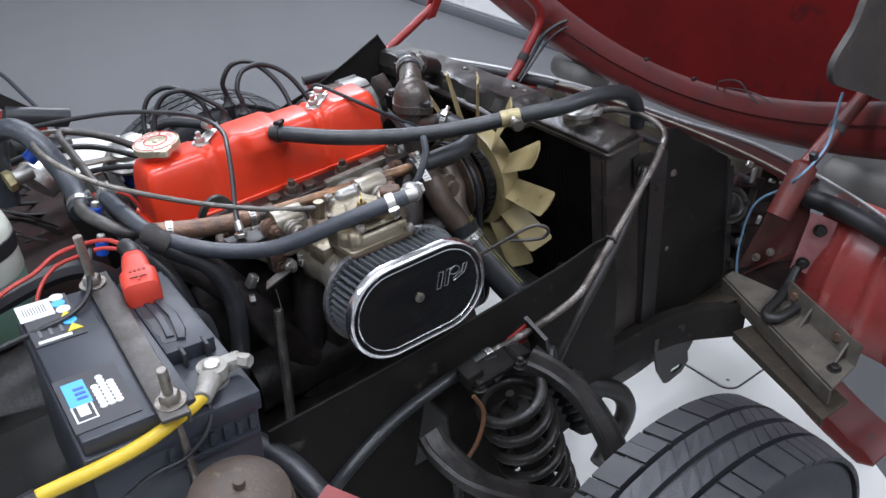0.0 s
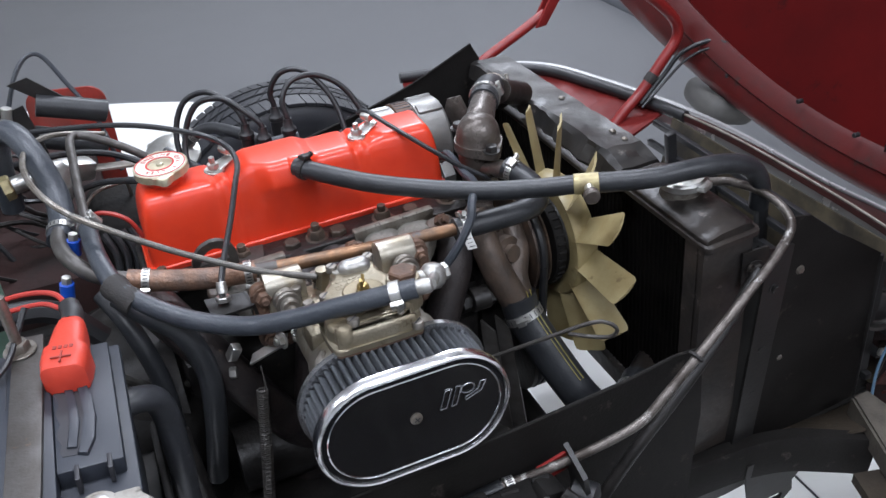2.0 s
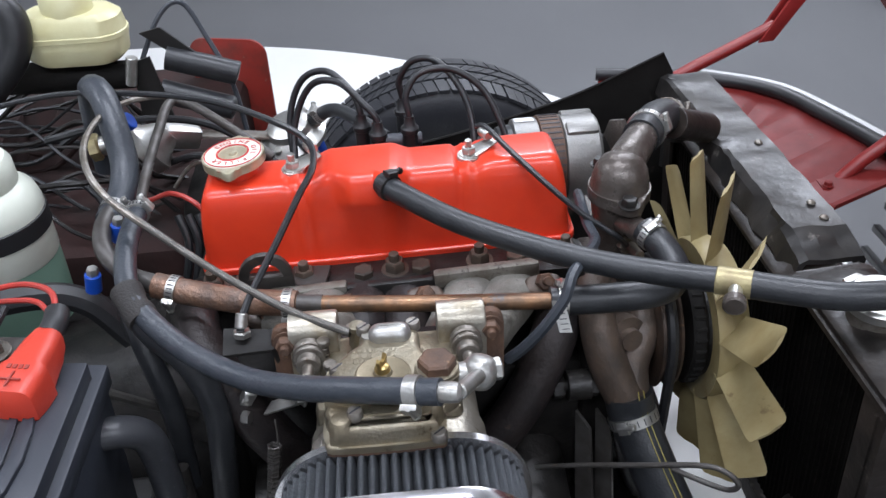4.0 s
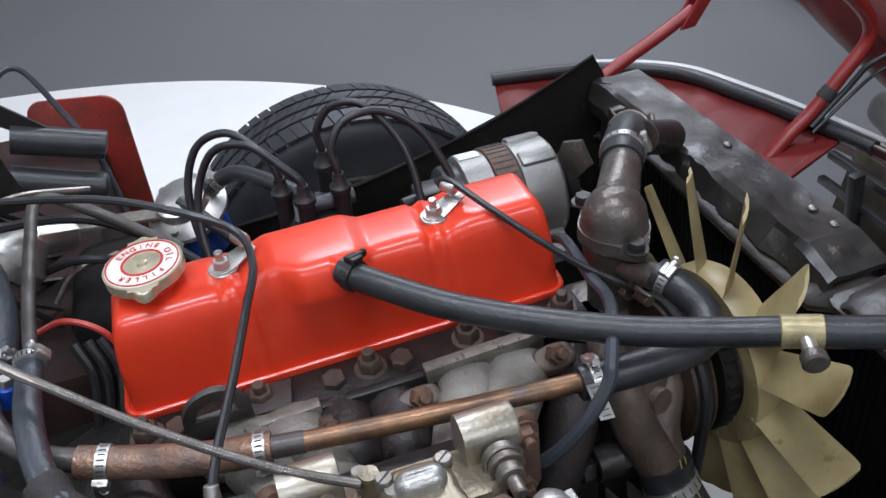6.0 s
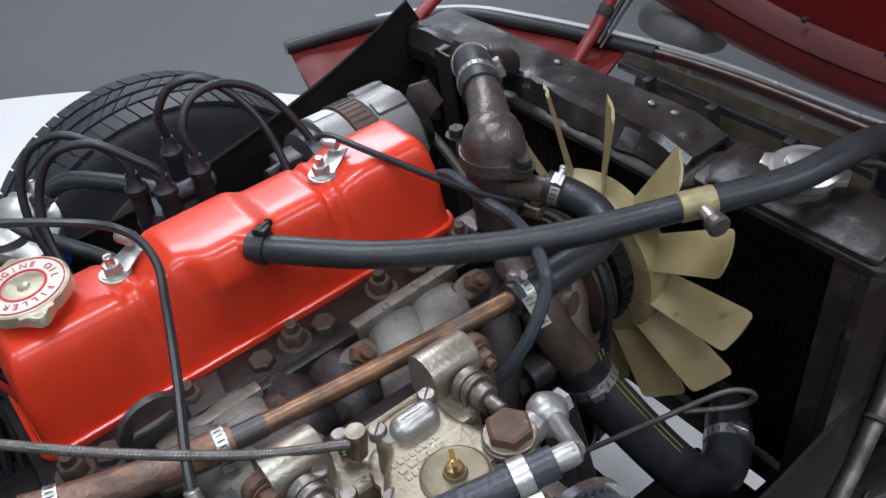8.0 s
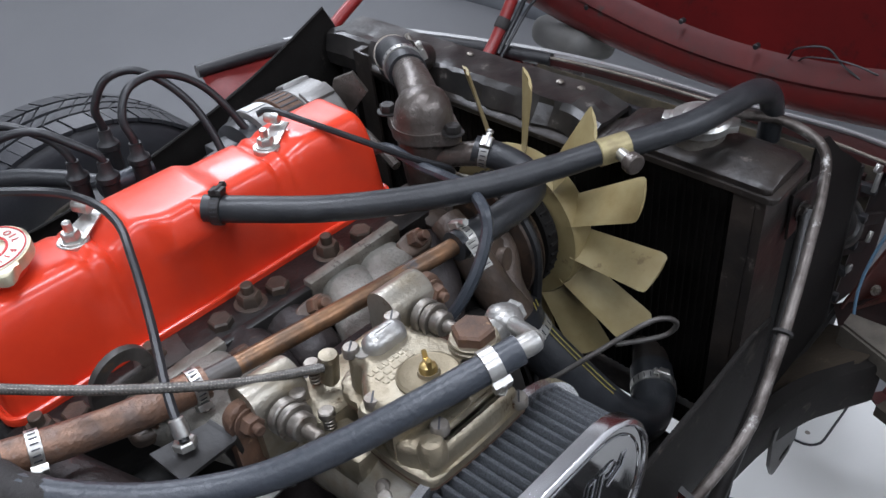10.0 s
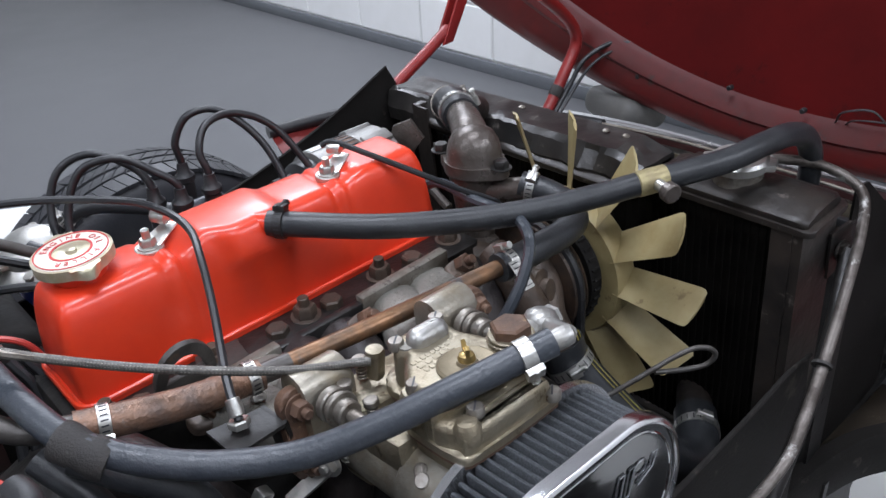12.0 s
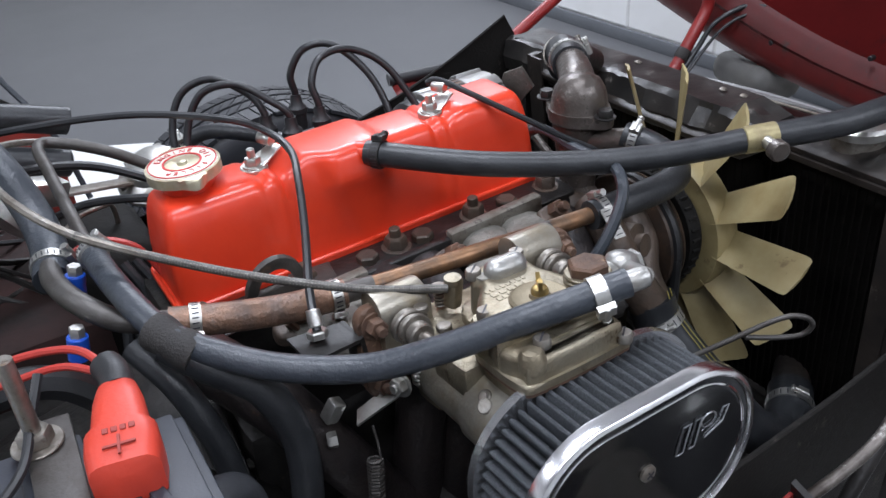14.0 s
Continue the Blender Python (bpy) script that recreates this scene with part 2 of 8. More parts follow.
maroon_dirty = material("maroon_dirty", (0.055, 0.010, 0.009), 0.5, col2=(0.03, 0.012, 0.011), scale=14, mix=0.9, bump=0.2, fine=150, worn=(0.05, 0.04, 0.035), wornscale=40, wornat=0.62)
rim_brown = material("rim_brown", (0.030, 0.023, 0.019), 0.45, metal=0.3, col2=(0.085, 0.050, 0.032), scale=45, mix=0.8, bump=0.3, fine=200, worn=(0.16, 0.09, 0.05), wornscale=70, wornat=0.6)
exhaust_iron = material("exhaust_iron", (0.015, 0.0125, 0.013), 0.5, metal=0.2, col2=(0.030, 0.022, 0.020), scale=26, mix=0.85, bump=0.55, fine=180, worn=(0.10, 0.06, 0.04), wornscale=55, wornat=0.64)
pipe_worn = material("pipe_worn", (0.145, 0.128, 0.115), 0.44, metal=0.55, col2=(0.05, 0.04, 0.034), scale=30, mix=0.95, bump=0.3, sharp=0.08, worn=(0.38, 0.37, 0.35), wornscale=44, wornat=0.6)
pump_iron = material("pump_iron", (0.060, 0.047, 0.039), 0.46, metal=0.25, col2=(0.115, 0.080, 0.058), scale=30, mix=0.85, bump=0.4, fine=220, worn=(0.15, 0.09, 0.055), wornscale=50, wornat=0.64)
panel_red = material("panel_red", (0.17, 0.017, 0.015), 0.5, col2=(0.11, 0.014, 0.013), scale=18, mix=0.85, bump=0.15, fine=120, spec=0.25, worn=(0.10, 0.055, 0.045), wornscale=40, wornat=0.63)
# Near-black base; below and behind the engine it stands in for deep shade.
near_black = material("near_black", (0.006, 0.0056, 0.0053), 0.75, spec=0.2, col2=(0.013, 0.0115, 0.010), scale=18, mix=0.8, bump=0.5, fine=120, worn=(0.03, 0.024, 0.019), wornscale=50, wornat=0.66)
pink_faded = material("pink_faded", (0.30, 0.13, 0.13), 0.5, col2=(0.22, 0.07, 0.07), scale=40, mix=0.8, bump=0.15, worn=(0.10, 0.07, 0.06), wornscale=60, wornat=0.63)
buffer_brown = material("buffer_brown", (0.055, 0.042, 0.034), 0.6, col2=(0.09, 0.062, 0.045), scale=30, mix=0.9, bump=0.4, fine=220, worn=(0.15, 0.11, 0.075), wornscale=60, wornat=0.6)
dirty_maroon = material("dirty_maroon", (0.115, 0.022, 0.017), 0.5, col2=(0.055, 0.022, 0.016), scale=16, mix=0.9, bump=0.2, fine=150, worn=(0.11, 0.075, 0.055), wornscale=34, wornat=0.6)
liner_grey = material("liner_grey", (0.060, 0.054, 0.050), 0.6, col2=(0.036, 0.033, 0.031), scale=10, mix=0.8, bump=0.2, fine=160, worn=(0.085, 0.075, 0.067), wornscale=24, wornat=0.62)
hinge_red = material("hinge_red", (0.125, 0.017, 0.013), 0.42, col2=(0.05, 0.016, 0.013), scale=18, mix=0.9, bump=0.12, fine=160, worn=(0.30, 0.17, 0.14), wornscale=30, wornat=0.64)
bucket_red = material("bucket_red", (0.27, 0.040, 0.036), 0.30, col2=(0.19, 0.034, 0.031), scale=14, mix=0.8, bump=0.06, fine=150, coat=0.15, worn=(0.22, 0.10, 0.09), wornscale=40, wornat=0.67)
rough_casting = material("rough_casting", (0.25, 0.24, 0.215), 0.6, metal=0.35, col2=(0.15, 0.135, 0.11), scale=26, mix=0.85, bump=0.7, fine=240, worn=(0.06, 0.05, 0.042), wornscale=60, wornat=0.63)
machined_face = material("machined_face", (0.24, 0.228, 0.20), 0.5, metal=0.4, col2=(0.13, 0.11, 0.085), scale=50, mix=0.85, bump=0.4, fine=300, worn=(0.05, 0.04, 0.032), wornscale=70, wornat=0.58)
jet_bronze = material("jet_bronze", (0.27, 0.23, 0.155), 0.45, metal=0.6, col2=(0.17, 0.135, 0.085), scale=40, mix=0.9, bump=0.2, sharp=0.25)
silver_boss = material("silver_boss", (0.42, 0.42, 0.41), 0.36, metal=0.75, col2=(0.30, 0.28, 0.24), scale=40, mix=0.7, bump=0.3, fine=300)
cable_grey = material("cable_grey", (0.12, 0.115, 0.105), 0.42, metal=0.4, col2=(0.07, 0.066, 0.06), scale=60, mix=0.8, bump=0.3, fine=500)
eye_steel = material("eye_steel", (0.075, 0.070, 0.065), 0.42, metal=0.35, col2=(0.042, 0.038, 0.034), scale=40, mix=0.9, bump=0.2, worn=(0.10, 0.07, 0.05), wornscale=50, wornat=0.64)
tray_paint = material("tray_paint", (0.050, 0.053, 0.060), 0.38, col2=(0.030, 0.031, 0.034), scale=24, mix=0.8, bump=0.35, fine=120, worn=(0.26, 0.24, 0.22), wornscale=60, wornat=0.63)
worn_cream = material("worn_cream", (0.36, 0.33, 0.28), 0.45, metal=0.3, col2=(0.16, 0.13, 0.10), scale=30, mix=0.9, bump=0.1)
dusty_rubber = material("dusty_rubber", (0.075, 0.073, 0.07), 0.65, col2=(0.12, 0.115, 0.105), scale=16, mix=0.8, bump=0.15, fine=200, worn=(0.03, 0.03, 0.03), wornscale=30, wornat=0.66)
brown_grime = material("brown_grime", (0.030, 0.024, 0.018), 0.7, spec=0.25, col2=(0.052, 0.040, 0.028), scale=20, mix=0.9, bump=0.5, fine=160, worn=(0.085, 0.068, 0.048), wornscale=45, wornat=0.61)
tarnished_pipe = material("tarnished_pipe", (0.27, 0.145, 0.075), 0.37, metal=0.6, col2=(0.12, 0.078, 0.052), scale=40, mix=0.9, bump=0.2, fine=300, sharp=0.12, worn=(0.10, 0.098, 0.10), wornscale=24, wornat=0.6)
stripe_yellow = material("stripe_yellow", (0.30, 0.25, 0.06), 0.5, scale=60, mix=0.5, bump=0.0)

# ---- building helpers ----
V = Vector


def mesh_of(name, bm, mat, base, angle=38):
    me = bpy.data.meshes.new(name)
    bmesh.ops.recalc_face_normals(bm, faces=bm.faces)
    bm.transform(Matrix.Translation(-V(base)))
    bm.to_mesh(me)
    bm.free()
    for p in me.polygons:
        p.use_smooth = True
    me.set_sharp_from_angle(angle=radians(angle))
    me.materials.append(mat)
    return me


def thing(name, base, label, category, group="", kind=""):
    """A thing: an empty at its base, to which part() adds meshes built in world coordinates."""
    ob = new(name)
    ob.empty_display_size = 0.02
    ob.location = base
    return tagged(ob, label, category, group, kind)


def base_of(ob):
    while ob.parent:
        ob = ob.parent
    return V(ob.location)


def part(name, bm, mat, parent, label="", angle=38):
    ob = new(name, mesh_of(name, bm, mat, base_of(parent), angle))
    ob.parent = parent
    return tagged(ob, label)


def solo(name, bm, mat, label, category="", kind="", base=(0, 0, 0), angle=38):
    ob = new(name, mesh_of(name, bm, mat, base, angle))
    ob.location = base
    return tagged(ob, label, category, "", kind)


def frame_to(p, d):
    """A matrix at p whose z points along d."""
    return Matrix.Translation(p) @ V(d).to_track_quat("Z", "Y").to_matrix().to_4x4()


def put_box(bm, c, size, turn=(0, 0, 0), bevel=0.0015, seg=2):
    g = bmesh.ops.create_cube(bm, size=1, matrix=pose(*c, *turn) @ Matrix.Diagonal((*size, 1)))
    if bevel:
        edges = list({e for v in g["verts"] for e in v.link_edges})
        bmesh.ops.bevel(bm, geom=edges, offset=min(bevel, min(size) * 0.45), segments=seg, affect="EDGES", profile=0.5)
    return bm


def box(c, size, turn=(0, 0, 0), bevel=0.0015, seg=2):
    return put_box(bmesh.new(), c, size, turn, bevel, seg)


def put_rings(bm, rings, closed=True, caps=True):
    """Skin between rings of points with the same count."""
    vs = [[bm.verts.new(p) for p in r] for r in rings]
    n = len(vs[0])
    for a, b in zip(vs, vs[1:]):
        for i in range(n if closed else n - 1):
            j = (i + 1) % n
            bm.faces.new((a[i], a[j], b[j], b[i]))
    if caps and closed:
        bm.faces.new(vs[0][::-1])
        bm.faces.new(vs[-1])
    return bm


def put_lathe(bm, m, profile, seg=28, caps=True):
    """Turn a profile of (radius, height) round the z axis of the matrix m."""
    rings = []
    for r, h in profile:
        rings.append([m @ V((r * math.cos(a), r * math.sin(a), h)) for a in (2 * math.pi * i / seg for i in range(seg))])
    return put_rings(bm, rings, True, caps)


def lathe(p, d, profile, seg=28):
    return put_lathe(bmesh.new(), frame_to(p, d), profile, seg)


def put_rod(bm, a, b, r, r2=None, seg=16, soft=0.0008):
    a, b = V(a), V(b)
    h = (b - a).length
    r2 = r if r2 is None else r2
    s = min(soft, h * 0.3, r * 0.4)
    return put_lathe(bm, frame_to(a, b - a), [(r - s, 0), (r, s), (r2, h - s), (r2 - s, h)], seg)


def rod(a, b, r, r2=None, seg=16):
    return put_rod(bmesh.new(), a, b, r, r2, seg)


def put_hex(bm, p, d, r, h):
    """A hexagonal nut or bolt head with a chamfered top."""
    return put_lathe(bm, frame_to(p, d), [(r, 0), (r, h * 0.8), (r * 0.86, h)], 6)


def stud_nut(bm, p, d, r=0.008, h=0.007, stud=0.008, washer=True):
    p, d = V(p), V(d).normalized()
    if washer:
        put_rod(bm, p, p + d * 0.0016, r * 1.35, seg=20, soft=0.0003)
    put_hex(bm, p + d * 0.0012, d, r, h)
    if stud:
        put_rod(bm, p + d * h, p + d * (h + stud), r * 0.5, seg=12)
    return bm


def curve_points(pts, per=8):
    """A smooth line through the points."""
    P = [V(p) for p in pts]
    if len(P) == 2:
        return [P[0].lerp(P[1], i / per) for i in range(per + 1)]
    P = [2 * P[0] - P[1]] + P + [2 * P[-1] - P[-2]]
    out = []
    for i in range(1, len(P) - 2):
        a, b, c, d = P[i - 1:i + 3]
        for k in range(per):
            t = k / per
            out.append(0.5 * ((2 * b) + (c - a) * t + (2 * a - 5 * b + 4 * c - d) * t * t + (3 * b - a - 3 * c + d) * t ** 3))
    out.append(P[-2])
    return out


def put_tube(bm, pts, r, seg=12, per=8, smooth=True):
    """A round tube along a smooth line; r may be a function of the way along, 0 to 1."""
    L = curve_points(pts, per) if smooth else [V(p) for p in pts]
    n = len(L)
    t = (L[1] - L[0]).normalized()
    u = t.orthogonal().normalized()
    rings = []
    for i, p in enumerate(L):
        t2 = (L[min(i + 1, n - 1)] - L[max(i - 1, 0)]).normalized()
        u = (t.rotation_difference(t2) @ u).normalized()
        t = t2
        w = t.cross(u)
        rad = r(i / (n - 1)) if callable(r) else r
        rings.append([p + (u * math.cos(a) + w * math.sin(a)) * rad for a in (2 * math.pi * k / seg for k in range(seg))])
    return put_rings(bm, rings)


def tube(pts, r, seg=12, per=8, smooth=True):
    return put_tube(bmesh.new(), pts, r, seg, per, smooth)


def along(pts, f, per=8):
    """The place and direction at the fraction f of a smooth line."""
    L = curve_points(pts, per)
    d = [0.0]
    for a, b in zip(L, L[1:]):
        d.append(d[-1] + (b - a).length)
    s = f * d[-1]
    for i in range(len(L) - 1):
        if d[i + 1] >= s:
            k = (s - d[i]) / max(1e-9, d[i + 1] - d[i])
            return L[i].lerp(L[i + 1], k), (L[i + 1] - L[i]).normalized()
    return L[-1], (L[-1] - L[-2]).normalized()


def put_prism(bm, m, outline, depth, bevel=0.0):
    """An outline in the xy plane of the matrix m, raised by depth along its z."""
    lo = [bm.verts.new(m @ V((x, y, 0))) for x, y in outline]
    hi = [bm.verts.new(m @ V((x, y, depth))) for x, y in outline]
    n = len(lo)
    top = bm.faces.new(hi)
    bm.faces.new(lo[::-1])
    for i in range(n):
        bm.faces.new((lo[i], lo[(i + 1) % n], hi[(i + 1) % n], hi[i]))
    if bevel:
        bmesh.ops.bevel(bm, geom=list(top.edges), offset=bevel, segments=2, affect="EDGES", profile=0.5)
    return bm


def prism(m, outline, depth, bevel=0.0):
    return put_prism(bmesh.new(), m, outline, depth, bevel)


def rounded(w, h, r, k=5, cx=0.0, cy=0.0):
    """The outline of a rounded rectangle."""
    r = min(r, w / 2 - 1e-5, h / 2 - 1e-5)
    out = []
    for sx, sy, a0 in ((1, 1, 0), (-1, 1, 90), (-1, -1, 180), (1, -1, 270)):
        for i in range(k + 1):
            a = radians(a0 + 90 * i / k)
            out.append((cx + sx * (w / 2 - r) + r * math.cos(a), cy + sy * (h / 2 - r) + r * math.sin(a)))
    return out


def basis(o, x, y, z):
    """A matrix from an origin and three axes."""
    m = Matrix((V(x).normalized(), V(y).normalized(), V(z).normalized())).transposed().to_4x4()
    m.translation = o
    return m


def put_plate(bm, pts, thick, bevel=0.0):
    """A flat plate through a ring of points in space, thickened along its normal."""
    P = [V(p) for p in pts]
    nrm = sum((a.cross(b) for a, b in zip(P, P[1:] + P[:1])), V())
    nrm.normalize()
    x = (P[1] - P[0]).normalized()
    y = nrm.cross(x)
    m = basis(P[0], x, y, nrm)
    inv = m.inverted()
    return put_prism(bm, m, [(inv @ p)[:2] for p in P], thick, bevel)


def plate(pts, thick, bevel=0.0):
    return put_plate(bmesh.new(), pts, thick, bevel)


def ramp01(x, a, b):
    t = min(1, max(0, (x - a) / (b - a)))
    return t * t * (3 - 2 * t)


def clamp(parent, pts, f, r, mat=None, width=0.009, screw=(0, 0, 1), label="", slots=True):
    """A worm-drive hose clamp round a hose, with its screw housing turned towards screw."""
    p, d = along(pts, f)
    band = part("hose_clamp", lathe(p - d * width / 2, d, [(r + 0.0003, 0), (r + 0.0014, 0.0002), (r + 0.0014, width - 0.0002), (r + 0.0003, width)], 24), mat or zinc, parent, label or "bright steel worm-drive hose clamp")
    s = V(screw)
    s = (s - d * s.dot(d)).normalized()
    u = d.cross(s)
    cuts = bmesh.new()
    for k in range(22):
        a = 2 * math.pi * k / 22
        n = s * math.cos(a) + u * math.sin(a)
        put_prism(cuts, basis(p + n * (r + 0.0013) - d * width * 0.30, d, n.cross(d), n), [(0, -0.0006), (width * 0.6, -0.0002), (width * 0.6, 0.0010), (0, 0.0006)], 0.0003)
    if slots:
        part("thread_slots", cuts, label_ink, band, "dark slots cut in the band")
    c = p + s * (r + 0.004)
    side = d.cross(s)
    bm = bmesh.new()
    put_prism(bm, basis(c - d * width * 0.6 - side * 0.006 - s * 0.003, d, side, s), [(0, 0), (width * 1.2, 0), (width * 1.2, 0.012), (0, 0.012)], 0.005, 0.001)
    put_rod(bm, c - side * 0.011, c + side * 0.006, 0.003, seg=10)
    put_hex(bm, c - side * 0.011, -side, 0.0038, 0.003)
    part("clamp_screw", bm, mat or zinc, band)
    return band


def smooth_outline(pts, per=4):
    """A closed outline rounded by a spline."""
    n, res = len(pts), []
    for i in range(n):
        a, b, c, d = (V((*pts[(i + k) % n], 0)) for k in (-1, 0, 1, 2))
        for j in range(per):
            t = j / per
            p = 0.5 * (2 * b + (c - a) * t + (2 * a - 5 * b + 4 * c - d) * t * t + (3 * b - a - 3 * c + d) * t ** 3)
            res.append((p.x, p.y))
    return res


def inset(pts, k):
    """The outline, which runs anticlockwise, drawn in by k."""
    n, res = len(pts), []
    for i in range(n):
        t = V((pts[(i + 1) % n][0] - pts[i - 1][0], pts[(i + 1) % n][1] - pts[i - 1][1])).normalized()
        res.append((pts[i][0] - t.y * k, pts[i][1] + t.x * k))
    return res


def put_casting(bm, m, outline, depth, r, draft=0.0):
    """A cast block: an outline raised by depth, with a slight draft and a generous round along its top edge."""
    rings = [[m @ V((x, y, 0)) for x, y in outline]]
    for a in range(0, 91, 15):
        k = draft + r * (1 - math.cos(radians(a)))
        rings.append([m @ V((x, y, depth - r + r * math.sin(radians(a)))) for x, y in inset(outline, k)])
    return put_rings(bm, rings)

# ---- room ----
def room():
    solo("floor", box((-0.6, 1.6, -0.05), (7.0, 10.4, 0.1), bevel=0), grey_floor_paint, "grey painted concrete floor of the workshop", "floor", "structure")
    bm = lathe((-0.444, 1.426, 0), (0, 0, 1), [(2.0, 0.0), (2.0, 0.006), (1.996, 0.008)], 128)
    solo("turntable", bm, turntable_white, "round white painted display turntable let into the floor", "turntable", "structure", angle=30)
    hatch = thing("floor_hatch", (1.55, 1.05, 0.008), "white steel cover plate with rounded corners on the turntable", "cover plate")
    part("plate", prism(Matrix.Translation((1.49, 1.02, 0.008)), rounded(0.48, 0.56, 0.03), 0.003, 0.001), turntable_white, hatch)
    part("joint", prism(Matrix.Translation((1.49, 1.02, 0.0075)), rounded(0.488, 0.568, 0.033), 0.0015), label_ink, hatch, "dark gap round the plate")
    for dx in (-1, 1):
        for dy in (-1, 1):
            part("screw", lathe((1.49 + dx * 0.215, 1.02 + dy * 0.255, 0.0105), (0, 0, 1), [(0.005, 0), (0.004, 0.001)], 12), dull_steel, hatch)
    solo("wall_front", box((2.59, 1.6, 1.5), (0.15, 10.4, 3.0), bevel=0), mortar_white, "white painted block wall", "wall", "structure")
    solo("wall_back", box((-4.1, 1.6, 1.5), (0.15, 10.4, 3.0), bevel=0), wall_white, "plain white wall", "wall", "structure")
    solo("wall_far", box((-0.73, 6.8, 1.5), (6.57, 0.15, 3.0), bevel=0), wall_white, "plain white wall", "wall", "structure")
    solo("wall_near", box((-0.73, -3.6, 1.5), (6.57, 0.15, 3.0), bevel=0), wall_white, "plain white wall", "wall", "structure")
    solo("ceiling", box((-0.6, 1.6, 3.06), (7.2, 10.6, 0.1), bevel=0), ceiling_white, "plain white ceiling", "ceiling", "structure")
    solo("baseboard", box((2.507, 1.6, 0.026), (0.016, 10.2, 0.052), bevel=0.003), skirting_grey, "blue-grey painted skirting along the wall", "skirting", "structure")
    for x, y, sx, sy, watts in LAMPS:
        lamp = thing("ceiling_light", (x, y, 3.0), "unseen white ceiling light panel placed to set the brightness", "ceiling light", "ceiling lights")
        bm = bmesh.new()
        for k in (-1, 1):
            put_box(bm, (x + k * (sx / 2 + 0.02), y, 2.965), (0.03, sy + 0.07, 0.08))
            put_box(bm, (x, y + k * (sy / 2 + 0.02), 2.965), (sx + 0.01, 0.03, 0.078))
        part("frame", bm, white_paint, lamp)


room()


def road_wheel(y, steer, label):
    """A wheel with a grooved tyre, standing on the turntable."""
    R, W = 0.285, 0.148
    hub = Matrix.Translation((WHEEL_X, y, R + 0.008)) @ pose(0, 0, 0, 0, 0, steer) @ pose(0, 0, 0, 90, 0, 0)
    wheel = thing("road_wheel", (WHEEL_X, y, 0.008), label, "wheel", "front wheels")
    h = W / 2
    prof = [(0.168, -h * 0.72), (0.172, -h * 0.86), (0.20, -h * 1.0), (0.235, -h * 1.03), (0.258, -h * 0.97), (0.268, -h * 0.88), (0.277, -h * 0.78)]
    tread = [(0.277, -h * 0.72), (0.2795, -h * 0.46), (0.273, -h * 0.44), (0.273, -h * 0.38), (0.281, -h * 0.36), (0.2815, -h * 0.06), (0.2745, -h * 0.05), (0.2745, h * 0.05), (0.2815, h * 0.06), (0.281, h * 0.36), (0.273, h * 0.38), (0.273, h * 0.44), (0.2795, h * 0.46), (0.277, h * 0.72)]
    prof = prof + tread + [(r, -z) for r, z in reversed(prof)]
    carcass = put_lathe(bmesh.new(), hub, prof + [(0.16, h * 0.5), (0.16, -h * 0.5), prof[0]], 96, caps=False)
    tyre = part("tyre", carcass, tyre_rubber, wheel, "black rubber tyre with grooved tread", angle=30)
    blocks = bmesh.new()
    for i in range(84):
        a = 2 * math.pi * (i + random.uniform(-0.10, 0.10)) / 84
        for z0, z1, lean in ((-0.94, -0.46, -0.35), (-0.37, -0.06, 0.9), (0.06, 0.37, 0.9), (0.46, 0.94, -0.35)):
            ring = []
            for z, da in ((z0, 0), (z1, lean), (z1, lean + 0.88), (z0, 0.88)):
                ang = a + da * 2 * math.pi / 84
                drop = 0.0035 + 0.010 * max(0, abs(z) - 0.62) ** 1.2 * 2
                ring.append((ang, z * h, 0.2865 - drop))
            lo = [hub @ V(((r - 0.006) * math.cos(g), (r - 0.006) * math.sin(g), z)) for g, z, r in ring]
            hi = [hub @ V((r * math.cos(g), r * math.sin(g), z)) for g, z, r in ring]
            put_rings(blocks, [lo, hi])
    tagged(part("tread", blocks, tyre_rubber, tyre), kind="stuff")
    rim = put_lathe(bmesh.new(), hub, [(0.168, -h * 0.8), (0.172, -h * 0.85), (0.172, -h * 0.72), (0.155, -h * 0.6), (0.15, 0.0), (0.155, h * 0.6), (0.172, h * 0.72), (0.172, h * 0.85), (0.165, h * 0.8), (0.15, h * 0.3), (0.09, h * 0.35), (0.05, h * 0.1), (0.05, -h * 0.2), (0.14, -h * 0.1)], 48)
    part("rim", rim, dull_steel, wheel, "grey painted steel rim")
    return wheel


WHEEL_X = 0.58

# ---- car: wheels, chassis, front end ----
road_wheel(1.755, 0, "far front wheel with a worn black tyre")
road_wheel(0.362, 0, "near front wheel with a worn black tyre")


